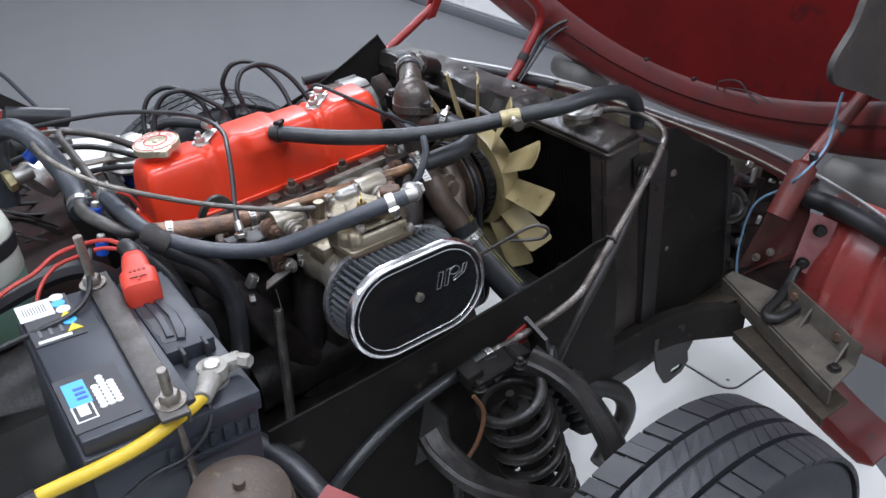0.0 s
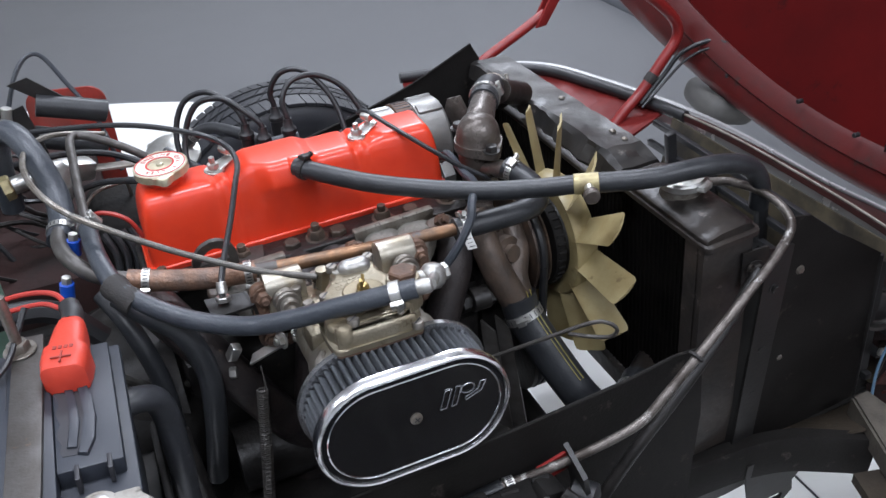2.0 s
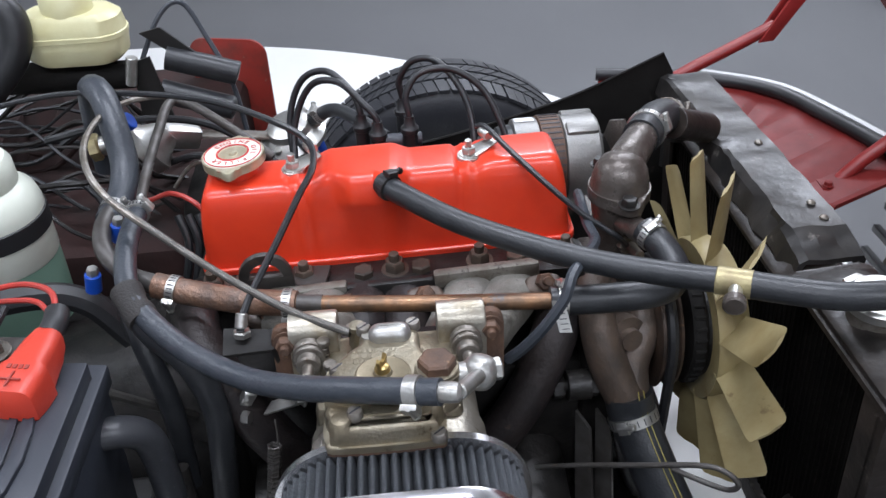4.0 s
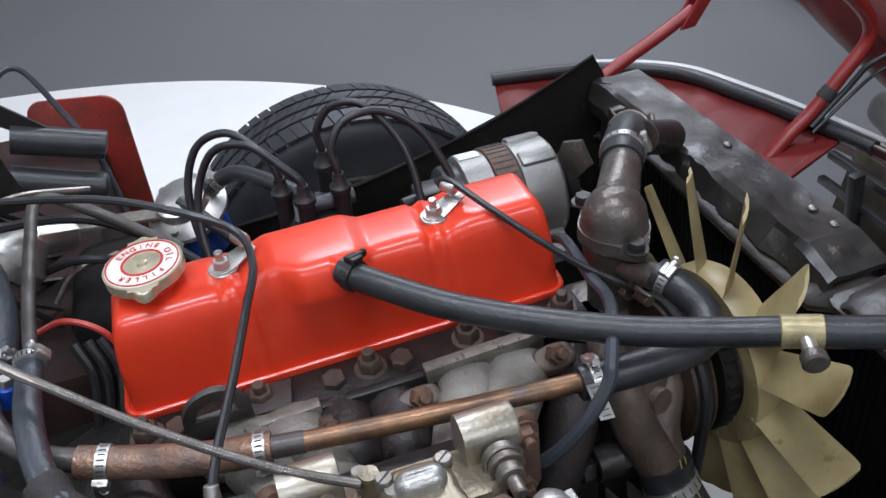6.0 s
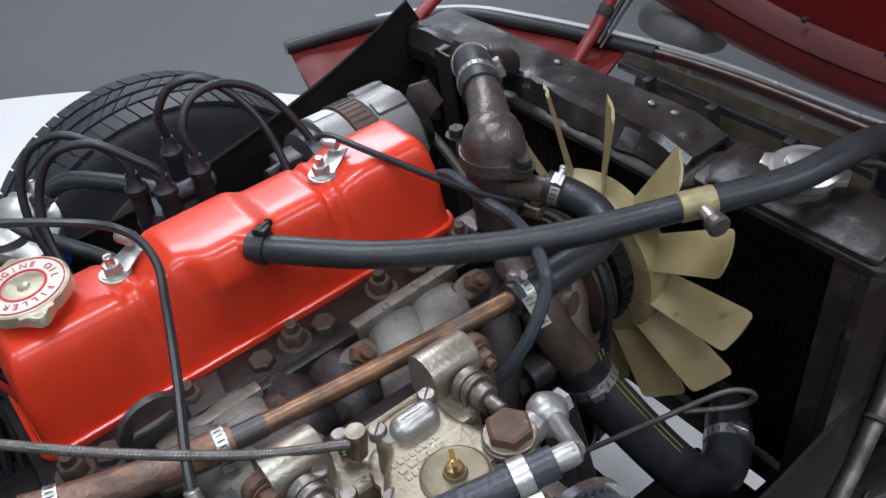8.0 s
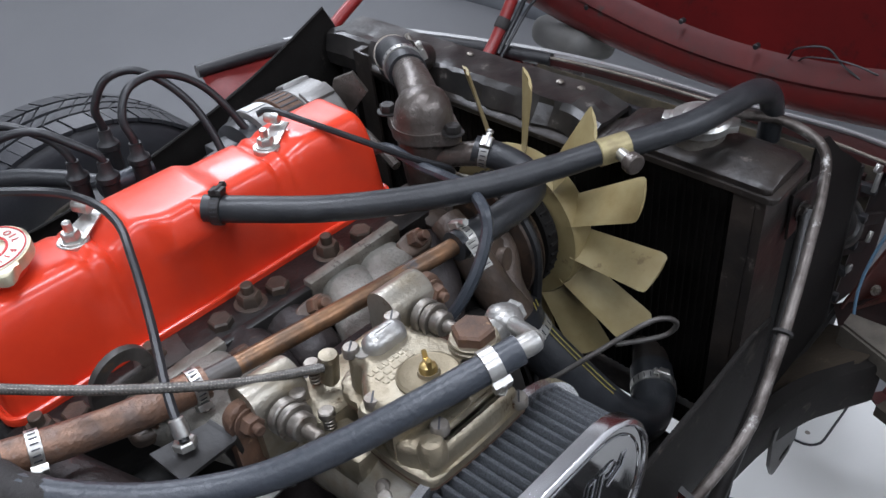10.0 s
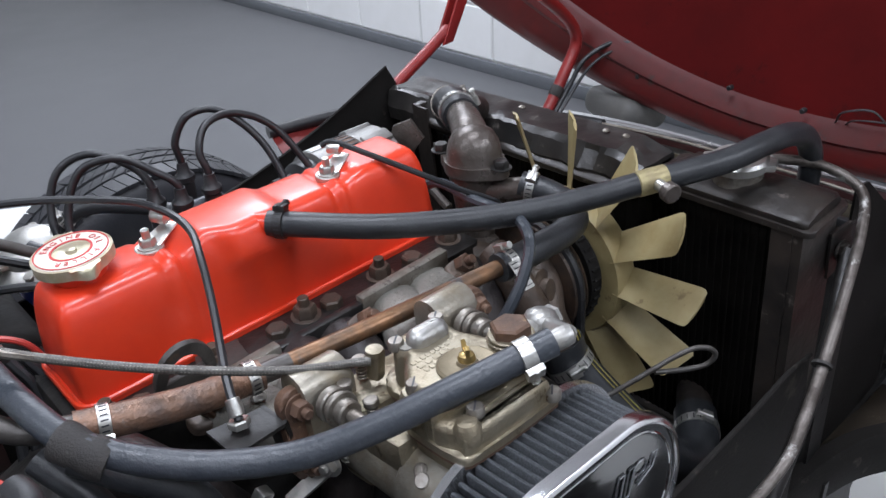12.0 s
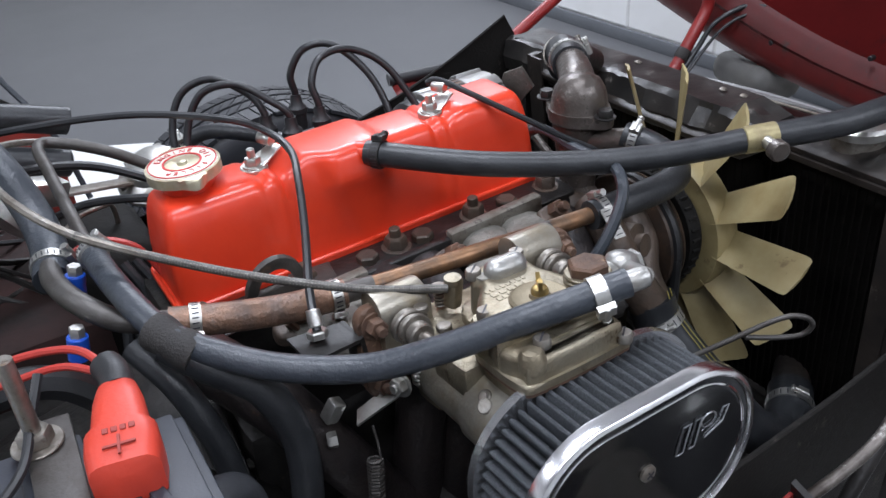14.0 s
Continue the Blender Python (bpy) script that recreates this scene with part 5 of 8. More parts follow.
def block_and_head():
    en = thing("engine_block", (0.47, 1.1, 0.25), "greasy dark iron engine block and cylinder head", "engine")
    part("block", box((0.465, 1.09, 0.44), (0.40, 0.22, 0.28), bevel=0.015), greasy_iron, en)
    part("sump", box((0.44, 1.09, 0.25), (0.40, 0.19, 0.12), bevel=0.03), greasy_iron, en)
    # Added dark box that closes the gap to the floor beside the block.
    part("lower_gap_box", box((0.47, 0.90, 0.31), (0.44, 0.20, 0.14), bevel=0.03), greasy_iron, en)
    part("starter_motor", rod((0.30, 0.955, 0.43), (0.47, 0.955, 0.43), 0.045, seg=24), greasy_iron, en)
    part("oil_filter", rod((0.60, 0.975, 0.45), (0.60, 0.90, 0.43), 0.042, seg=24), greasy_iron, en)
    head = part("cylinder_head", box((0.462, 1.118, 0.612), (0.425, 0.15, 0.075), (0, -1.7, 0), bevel=0.006), greasy_iron, en)
    ledge = prism(basis((0.463, 1.0635, 0.6515), (1, 0, 0.03), (0, 1, 0), UP), rounded(0.425, 0.052, 0.008), 0.0045, 0.001)
    part("gasket_ledge", ledge, greasy_iron, head, "oily head ledge beside the cover")
    part("gearbox_bell", lathe((0.27, 1.09, 0.45), (-1, 0, 0), [(0.12, 0), (0.155, 0.01), (0.155, 0.05), (0.13, 0.12), (0.10, 0.3)], 32), greasy_iron, en)
    front = part("timing_cover", box((0.685, 1.075, 0.45), (0.05, 0.20, 0.28), bevel=0.02), greasy_iron, en)
    for x, r in ((0.274, 0.0095), (0.372, 0.0095), (0.469, 0.0095), (0.561, 0.0095), (0.655, 0.009)):
        z = 0.6555 + (x - 0.463) * 0.03
        bm = bmesh.new()
        stud_nut(bm, (x, 1.066, z), UP, r * 1.18, 0.012, 0.010)
        part("head_nut", bm, pump_iron, head, "oily brown-grey head nut")
    for x in (0.30, 0.435, 0.497, 0.60):
        z = 0.656 + (x - 0.463) * 0.03
        bm = bmesh.new()
        put_hex(bm, (x, 1.062, z), UP, 0.0112, 0.008)
        part("head_plug", bm, pump_iron, head)
    union = bmesh.new()
    put_rod(union, (0.585, 0.962, 0.563), (0.648, 0.962, 0.563), 0.0065)
    put_hex(union, (0.625, 0.962, 0.563), (1, 0, 0), 0.014, 0.012)
    put_rod(union, (0.640, 0.962, 0.563), (0.665, 0.962, 0.563), 0.0165, seg=20)
    put_hex(union, (0.664, 0.962, 0.563), (1, 0, 0), 0.014, 0.010)
    part("oil_pressure_union", union, greasy_iron, en, "oily steel pressure sender union")
    for x in (0.650, 0.672):
        part("mounting_blade", plate([(x, 0.955, 0.53), (x + 0.012, 0.935, 0.52), (x + 0.034, 0.90, 0.36), (x + 0.012, 0.91, 0.34)], 0.005, 0.001), strap_steel, en, "blue-grey flat engine plate")
    hook = bmesh.new()
    m = basis((0.335, 1.048, 0.664), (1, 0.05, 0.02), (0, -0.15, 1), (0.05, -1, -0.15))
    outer, inner = [], []
    for i in range(15):
        a = math.pi * i / 14
        outer.append((0.028 * math.cos(a), 0.012 + 0.034 * math.sin(a)))
        inner.append((0.0185 * math.cos(a), 0.012 + 0.0235 * math.sin(a)))
    put_prism(hook, m, outer + inner[::-1], 0.006, 0.001)
    put_prism(hook, m, [(-0.028, -0.012), (0.028, -0.012), (0.028, 0.0135), (-0.028, 0.0135)], 0.006, 0.001)
    put_plate(hook, [(0.345, 1.045, 0.655), (0.395, 1.045, 0.657), (0.40, 1.075, 0.657), (0.36, 1.08, 0.656)], 0.005, 0.001)
    part("lifting_eye", hook, eye_steel, head, "oily steel lifting eye")
    # front of the engine: crank pulley, belt, water pump pulley
    part("crank_pulley", lathe((0.735, 1.0285, 0.40), (1, 0, 0), [(0.03, 0), (0.075, 0.004), (0.075, 0.01), (0.064, 0.017), (0.075, 0.024), (0.075, 0.03), (0.03, 0.034)], 40), greasy_iron, en)
    pulley = part("pump_pulley", lathe((0.735, 1.0285, 0.5854), (1, 0, 0), [(0.02, 0), (0.066, 0.002), (0.072, 0.004), (0.073, 0.007), (0.060, 0.015), (0.073, 0.023), (0.072, 0.026), (0.066, 0.028), (0.02, 0.029)], 48), rim_brown, en, "brown-rimmed steel water pump pulley")
    disc = bmesh.new()
    m = frame_to((0.771, 1.0285, 0.5854), (1, 0, 0))
    put_lathe(disc, m, [(0.03, 0), (0.068, 0.001), (0.070, 0.004), (0.070, 0.014), (0.066, 0.018), (0.03, 0.02)], 48)
    for i in range(36):
        a = 2 * math.pi * i / 36
        put_rod(disc, m @ V((0.0695 * math.cos(a), 0.0695 * math.sin(a), 0.003)), m @ V((0.0695 * math.cos(a), 0.0695 * math.sin(a), 0.015)), 0.0022, seg=6)
    part("ribbed_disc", disc, near_black, pulley, "black ribbed damper disc")
    belt = []
    for i in range(13):
        a = math.pi * i / 12
        belt.append((0.750, 1.0285 - 0.070 * math.cos(a), 0.5854 + 0.070 * math.sin(a)))
    for i in range(13):
        a = math.pi * i / 12
        belt.append((0.750, 1.0285 + 0.07 * math.cos(a), 0.40 - 0.07 * math.sin(a)))
    belt.append(belt[0])
    part("fan_belt", tube(belt, 0.006, 8, 2), rubber, en)


block_and_head()


def rocker_cover():
    cov = thing("rocker_cover", (0.465, 1.138, 0.655), "glossy red painted pressed steel rocker cover", "rocker cover")
    m = basis((0.465, 1.138, 0.656), (1, 0, 0.03), (0, 1, 0), UP)
    LX, n = 0.201, 110

    def groove(x, c, w):
        return math.exp(-((x - c) / w) ** 2)

    rings = []
    K = 30
    for i in range(n + 1):
        u = -1 + 2 * i / n
        x = LX * math.copysign(1 - (1 - abs(u)) ** 1.25, u)
        e = max(0.0, abs(x) - (LX - 0.020)) / 0.020
        close = math.sqrt(max(0.0, 1 - e ** 2.6)) if e < 1 else 0.0
        top = 0.090 + 0.009 * (ramp01(x, -0.078, -0.052) - ramp01(x, 0.012, 0.034))
        top -= 0.005 * (groove(x, -0.083, 0.004) + groove(x, 0.084, 0.004) + 0.7 * groove(x, -0.099, 0.004) + 0.7 * groove(x, 0.100, 0.004))
        top += 0.004 * ramp01(x, 0.10, 0.125)
        blister = ramp01(x, -0.055, -0.03) - ramp01(x, 0.008, 0.03)
        w0, w1 = 0.047, 0.036
        ring = []
        for k in range(K + 1):
            a = math.pi * k / K
            c, s = math.cos(a), math.sin(a)
            sc = math.copysign(abs(c) ** 0.30, c)
            ss = abs(s) ** 0.27
            zz = top * ss
            half = w0 + (w1 - w0) * (zz / 0.095)
            y = half * sc
            if y < 0:
                y -= 0.013 * blister * ramp01(zz, 0.05, 0.068)
                y += 0.0035 * (groove(x, -0.083, 0.004) + groove(x, 0.084, 0.004) + 0.6 * groove(x, -0.099, 0.004) + 0.6 * groove(x, 0.100, 0.004)) * ramp01(zz, 0.02, 0.05)
            shrink = 0.84 + 0.16 * close
            y *= shrink if e > 0 else 1
            zz *= (0.02 + 0.98 * close ** 0.9) if e > 0 else 1
            xx = x
            ring.append(m @ V((xx, y, 0.004 + zz)))
        rings.append(ring)
    bm = bmesh.new()
    put_rings(bm, rings, closed=False, caps=False)
    body = part("cover_body", bm, red_enamel, cov, angle=60)
    fl = bmesh.new()
    put_prism(fl, m, rounded(0.414, 0.106, 0.016), 0.005, 0.0015)
    part("flange", fl, red_enamel, cov)
    lip = bmesh.new()
    ring = [m @ V((x, y, 0.005)) for x, y in rounded(0.410, 0.102, 0.016)]
    put_tube(lip, ring + [ring[0]], 0.0026, 8, 1, smooth=False)
    part("rolled_lip", lip, red_enamel, cov)
    st = bmesh.new()
    put_rod(st, (0.455, 1.108, 0.748), (0.472, 1.082, 0.7495), 0.0105, seg=20)
    part("breather_stub", st, red_enamel, cov)
    for x, tab in ((0.367, 1), (0.558, 1)):
        z = 0.7475 + (x - 0.465) * 0.03
        nut = bmesh.new()
        y = 1.141 if x < 0.45 else 1.134
        put_rod(nut, (x, y, z - 0.003), (x, y, z + 0.003), 0.013, seg=24)
        stud_nut(nut, (x, y, z + 0.003), UP, 0.0078, 0.0075, 0.010)
        part("cover_nut", nut, zinc, cov, "plated cover nut with washer and stud")
        tb = bmesh.new()
        put_plate(tb, [(x - 0.006, y + 0.009, z + 0.003), (x + 0.008, y - 0.008, z + 0.003), (x + 0.032, y + 0.004, z + 0.012), (x + 0.026, y + 0.016, z + 0.013)], 0.0016, 0.0004)
        put_lathe(tb, frame_to((x + 0.020, y + 0.012, z + 0.021), (0.5, -0.85, -0.1)), [(0.006, -0.007), (0.0065, -0.006), (0.0065, 0.006), (0.006, 0.007)], 16)
        part("cable_clip", tb, zinc, cov, "plated sheet steel cable clip")
    # filler cap
    cap = thing("oil_filler_cap", (0.306, 1.15, 0.74), "white oil filler cap with red lettering and plated rim", "filler cap")
    cm = Matrix.Translation((0.306, 1.147, 0.748)) @ pose(0, 0, 0, 0, -3, 0)
    part("neck", put_lathe(bmesh.new(), cm, [(0.024, -0.012), (0.023, 0.004), (0.026, 0.007)], 28), red_enamel, cap, "red painted filler neck")
    out = []
    for i in range(72):
        a = 2 * math.pi * i / 72
        lobes = max(0.0, math.cos(2 * (a - radians(-92)))) ** 10
        out.append(((0.0335 + 0.0095 * lobes) * math.cos(a), (0.0335 + 0.0095 * lobes) * math.sin(a)))
    part("rim", prism(cm @ Matrix.Translation((0, 0, 0.0095)), out, 0.0095, 0.003), gilt_zinc, cap, "yellow-plated pressed rim with two ears")
    part("face", put_lathe(bmesh.new(), cm, [(0.0315, 0.017), (0.0315, 0.0195), (0.0305, 0.020), (0.0160, 0.0203), (0.0158, 0.0175), (0.0315, 0.017)], 48, caps=False), cap_white, cap, "cream white enamelled face")
    for r0, r1 in ((0.0298, 0.0308), (0.0158, 0.0178)):
        part("red_ring", put_lathe(bmesh.new(), cm, [(r0, 0.0202), (r0, 0.0209), (r1, 0.0209), (r1, 0.0202), (r0, 0.0202)], 48, caps=False), red_ink, cap)
    part("centre", put_lathe(bmesh.new(), cm, [(0.0155, 0.018), (0.013, 0.0185), (0.005, 0.019), (0.004, 0.0215), (0.002, 0.022)], 32), gilt_zinc, cap)
    text = "ENGINE OIL FILLER"
    for i, ch in enumerate(text):
        if ch == " ":
            continue
        cu = bpy.data.curves.new("letter", "FONT")
        cu.body, cu.size, cu.extrude, cu.align_x = ch, 0.0082, 0.0002, "CENTER"
        ob = new("letter", cu)
        a = 142 - i * 17.5
        wm = cm @ pose(0, 0, 0.0207, 0, 0, a - 90) @ Matrix.Translation((0, 0.0205, 0))
        dep = bpy.context.evaluated_depsgraph_get()
        me = bpy.data.meshes.new_from_object(ob.evaluated_get(dep))
        bpy.data.objects.remove(ob)
        me.transform(Matrix.Translation(-base_of(cap)) @ wm)
        me.materials.clear()
        me.materials.append(red_ink)
        lt = new("letter", me)
        lt.parent = cap


rocker_cover()


def fan():
    f = thing("cooling_fan", (0.80, 1.0285, 0.40), "yellowed nylon thirteen-blade cooling fan", "fan")
    c = V((0.806, 1.0285, 0.5854))
    m = basis(c, (0, 1, 0), (-0.03, 0, 1), (1, 0, 0.03))
    part("hub_ring", put_lathe(bmesh.new(), m, [(0.070, -0.012), (0.089, -0.014), (0.091, -0.010), (0.091, 0.012), (0.086, 0.02), (0.06, 0.024), (0.056, 0.02), (0.075, 0.012), (0.08, 0.0), (0.072, -0.006)], 64), fan_nylon, f, "yellowed nylon hub ring")
    part("hub", put_lathe(bmesh.new(), m, [(0.012, -0.03), (0.05, -0.03), (0.055, -0.024), (0.068, -0.008), (0.069, 0.008), (0.03, 0.018), (0.01, 0.018)], 48), greasy_iron, f, "dark metal fan hub")
    n = 13
    for i in range(n):
        a0 = radians(360 / n * i + 10.6)
        bm = bmesh.new()
        rings = []
        for k in range(9):
            t = (0, 0.12, 0.3, 0.48, 0.66, 0.82, 0.92, 0.975, 1.0)[k]
            r = 0.082 + (0.181 - 0.082) * t
            tw = radians(42 + 10 * t)
            w = (0.019 + 0.0045 * t) * (0.82 if k == 8 else 0.95 if k == 7 else 1.0)
            ring = []
            for s, th in ((-1, 0.0), (-0.5, 0.0025), (0, 0.0032), (0.5, 0.0025), (1, 0.0), (0.5, -0.0012), (0, 0.0006), (-0.5, -0.0012)):
                tang, axial = s * w * math.sin(tw), -s * w * math.cos(tw)
                ang = a0 + tang / r
                rr_tip = r - 0.004 * s * t
                ring.append(m @ V((rr_tip * math.cos(ang) - th * math.sin(ang) * 0.7, rr_tip * math.sin(ang) + th * math.cos(ang) * 0.7, axial + th * 0.7)))
            rings.append(ring)
        put_rings(bm, rings)
        part("blade", bm, fan_nylon, f)


fan()


def thermostat():
    th = thing("thermostat_housing", (0.715, 1.085, 0.64), "brown oily cast thermostat housing and water elbow", "thermostat housing")
    low = bmesh.new()
    put_lathe(low, frame_to((0.712, 1.080, 0.63), (0, 0, 1)), [(0.020, 0), (0.021, 0.03), (0.025, 0.06), (0.030, 0.092)], 28)
    put_box(low, (0.70, 1.085, 0.62), (0.05, 0.07, 0.05), bevel=0.01)
    part("body", low, brown_cast, th)
    ear = []
    for i in range(40):
        a = 2 * math.pi * i / 40
        k = max(0.0, math.cos(2 * a - radians(-168))) ** 3
        ear.append(((0.033 + 0.012 * k) * math.cos(a), (0.033 + 0.012 * k) * math.sin(a)))
    part("flange", prism(frame_to((0.712, 1.080, 0.721), (0, 0, 1)), ear, 0.013, 0.003), brown_cast, th)
    dome = bmesh.new()
    put_lathe(dome, frame_to((0.712, 1.080, 0.734), (0, 0, 1)), [(0.0315, 0), (0.0305, 0.003), (0.0298, 0.010), (0.0275, 0.020), (0.022, 0.0295), (0.012, 0.0355), (0.004, 0.037)], 40)
    put_tube(dome, [(0.714, 1.084, 0.748), (0.724, 1.098, 0.754), (0.738, 1.119, 0.757), (0.754, 1.144, 0.757)], lambda t: 0.0210 - 0.0030 * t, 20)
    part("elbow", dome, brown_cast, th, "smooth brown water outlet elbow")
    for p in ((0.711, 1.0385, 0.734), (0.702, 1.122, 0.734)):
        bm = bmesh.new()
        stud_nut(bm, p, (0, 0, 1), 0.0085, 0.008, 0.0)
        part("bolt", bm, greasy_iron, th)
    snd = bmesh.new()
    put_hex(snd, (0.72, 1.06, 0.672), (0.2, -1, 0.1), 0.012, 0.008)
    put_rod(snd, (0.722, 1.052, 0.673), (0.726, 1.03, 0.675), 0.006)
    part("temperature_sender", snd, dull_steel, th)
    out = bmesh.new()
    put_rod(out, (0.714, 1.06, 0.700), (0.726, 1.012, 0.714), 0.0125)
    part("side_stub", out, brown_cast, th)
    pump = bmesh.new()
    put_lathe(pump, frame_to((0.685, 1.0285, 0.5854), (1, 0, 0)), [(0.05, 0), (0.055, 0.01), (0.045, 0.03), (0.03, 0.05)], 28)
    put_tube(pump, [(0.676, 1.02, 0.655), (0.673, 0.99, 0.640), (0.676, 0.970, 0.612), (0.688, 0.956, 0.578), (0.706, 0.943, 0.545)], lambda t: 0.018 + 0.004 * t, 18)
    put_tube(pump, [(0.730, 1.01, 0.626), (0.722, 0.986, 0.604), (0.708, 0.968, 0.578), (0.706, 0.943, 0.545)], lambda t: 0.0165 + 0.005 * t, 18)
    put_box(pump, (0.69, 1.05, 0.58), (0.04, 0.10, 0.13), bevel=0.015)
    put_lathe(pump, frame_to((0.70, 0.985, 0.612), (0.3, -0.9, 0.2)), [(0.022, 0), (0.022, 0.012), (0.012, 0.014), (0.012, 0.022)], 20)
    part("water_pump", pump, pump_iron, th, "brown rusty cast water pump")
    # top hose to the radiator
    top = thing("top_hose", (0.78, 1.17, 0.75), "short black rubber radiator top hose", "hose")
    pts = [(0.748, 1.136, 0.757), (0.778, 1.182, 0.752), (0.808, 1.224, 0.734), (0.835, 1.25, 0.705)]
    part("hose", tube(pts, 0.0212, 20), hose_rubber, top)
    clamp(top, pts, 0.16, 0.0215, screw=(1, 0.2, 0.3))
    clamp(top, pts, 0.70, 0.0215, mat=dull_steel, screw=(1, -0.3, 0.2))
    lowh = thing("bottom_hose", (0.75, 0.88, 0.3), "thick black bottom radiator hose with yellow line", "hose")
    pts = [(0.703, 0.948, 0.56), (0.709, 0.936, 0.53), (0.729, 0.893, 0.48), (0.752, 0.855, 0.435), (0.772, 0.836, 0.412), (0.798, 0.832, 0.402), (0.828, 0.842, 0.404), (0.862, 0.866, 0.406)]
    hose = part("hose", tube(pts, 0.0255, 24), hose_rubber, lowh)
    L = curve_points(pts, 8)
    for shift in ((0.0095, -0.0165, 0.0175), (0.0035, -0.0185, 0.0178)):
        part("line", tube([p + V(shift) for p in L[:22]], 0.0007, 4, 1, smooth=False), stripe_yellow, hose, "thin yellow stripe")
    clamp(lowh, pts, 0.1, 0.0255, screw=(-0.6, -0.6, 0.4), width=0.012)
    clamp(lowh, pts, 0.90, 0.0255, screw=(0.3, -0.2, 0.9), width=0.012)
    tail = bmesh.new()
    put_tube(tail, [(0.85, 0.857, 0.405), (0.885, 0.882, 0.407), (0.925, 0.905, 0.41)], 0.022, 16)
    part("outlet_stub", tail, radiator_black, lowh, "black radiator outlet stub")


thermostat()


def alternator():
    al = thing("alternator", (0.70, 1.276, 0.58), "silver alternator with a dark laminated band and label", "alternator")
    m = frame_to((0.612, 1.276, 0.652), (1, 0, 0.02))
    part("rear_cap", put_lathe(bmesh.new(), m, [(0.02, -0.012), (0.035, -0.01), (0.05, 0.0), (0.052, 0.01), (0.052, 0.018)], 32), cable_black, al, "black plastic end cap")
    part("rear_shell", put_lathe(bmesh.new(), m, [(0.05, 0.018), (0.058, 0.02), (0.058, 0.05), (0.055, 0.052)], 40), silver_paint, al)
    part("stator_band", put_lathe(bmesh.new(), m, [(0.055, 0.05), (0.0605, 0.052), (0.0605, 0.078), (0.055, 0.08)], 40), rusty, al, "brown laminated stator band")
    front = bmesh.new()
    put_lathe(front, m, [(0.056, 0.079), (0.0595, 0.081), (0.0595, 0.122), (0.056, 0.126), (0.02, 0.127)], 40)
    put_prism(front, m @ pose(0, 0, 0.10, 0, 0, 215), [(0.05, -0.015), (0.085, -0.012), (0.092, 0.0), (0.085, 0.012), (0.05, 0.015)], 0.02, 0.003)
    part("front_shell", front, silver_paint, al)
    for k, a in enumerate((20, 65, 110)):
        lug = bmesh.new()
        put_box(lug, (0, 0, 0), (0.010, 0.020, 0.040), bevel=0.003)
        lug.transform(m @ pose(0, 0, 0.103, 0, 0, a) @ Matrix.Translation((0.0585, 0, 0)))
        part("lug", lug, silver_paint, al)
    for i in range(22):
        sl = bmesh.new()
        put_box(sl, (0, 0, 0), (0.0016, 0.0022, 0.024), bevel=0)
        sl.transform(m @ pose(0, 0, 0.065, 0, 0, i * 180 / 22) @ Matrix.Translation((0.0603, 0, 0)))
        part("lamination", sl, label_ink, al)
    part("pulley", put_lathe(bmesh.new(), m, [(0.01, 0.130), (0.034, 0.131), (0.028, 0.141), (0.034, 0.151), (0.01, 0.153)], 32), greasy_iron, al)
    lab = bmesh.new()
    rings = []
    for i in range(7):
        a = radians(50 + i * 6)
        rings.append([m @ V((r * math.sin(radians(0)) + r * math.cos(a) * 1.0, r * math.sin(a), z)) for r, z in ((0.0584, 0.022), (0.0588, 0.022), (0.0588, 0.047), (0.0584, 0.047))])
    put_rings(lab, rings)
    part("label", lab, label_white, al, "white paper rating label")
    br = bmesh.new()
    put_plate(br, [(0.748, 1.285, 0.66), (0.756, 1.262, 0.655), (0.778, 1.235, 0.70), (0.768, 1.25, 0.722), (0.752, 1.27, 0.71)], 0.006, 0.001)
    put_tube(br, [(0.76, 1.30, 0.66), (0.77, 1.25, 0.64), (0.76, 1.18, 0.62)], 0.006, 8)
    part("adjuster_bracket", br, brown_cast, al)
    con = bmesh.new()
    put_box(con, (0.600, 1.276, 0.680), (0.045, 0.03, 0.020), bevel=0.003)
    put_rod(con, (0.585, 1.268, 0.684), (0.560, 1.262, 0.684), 0.007)
    part("plug", con, cable_black, al, "black multi-pin plug")


alternator()


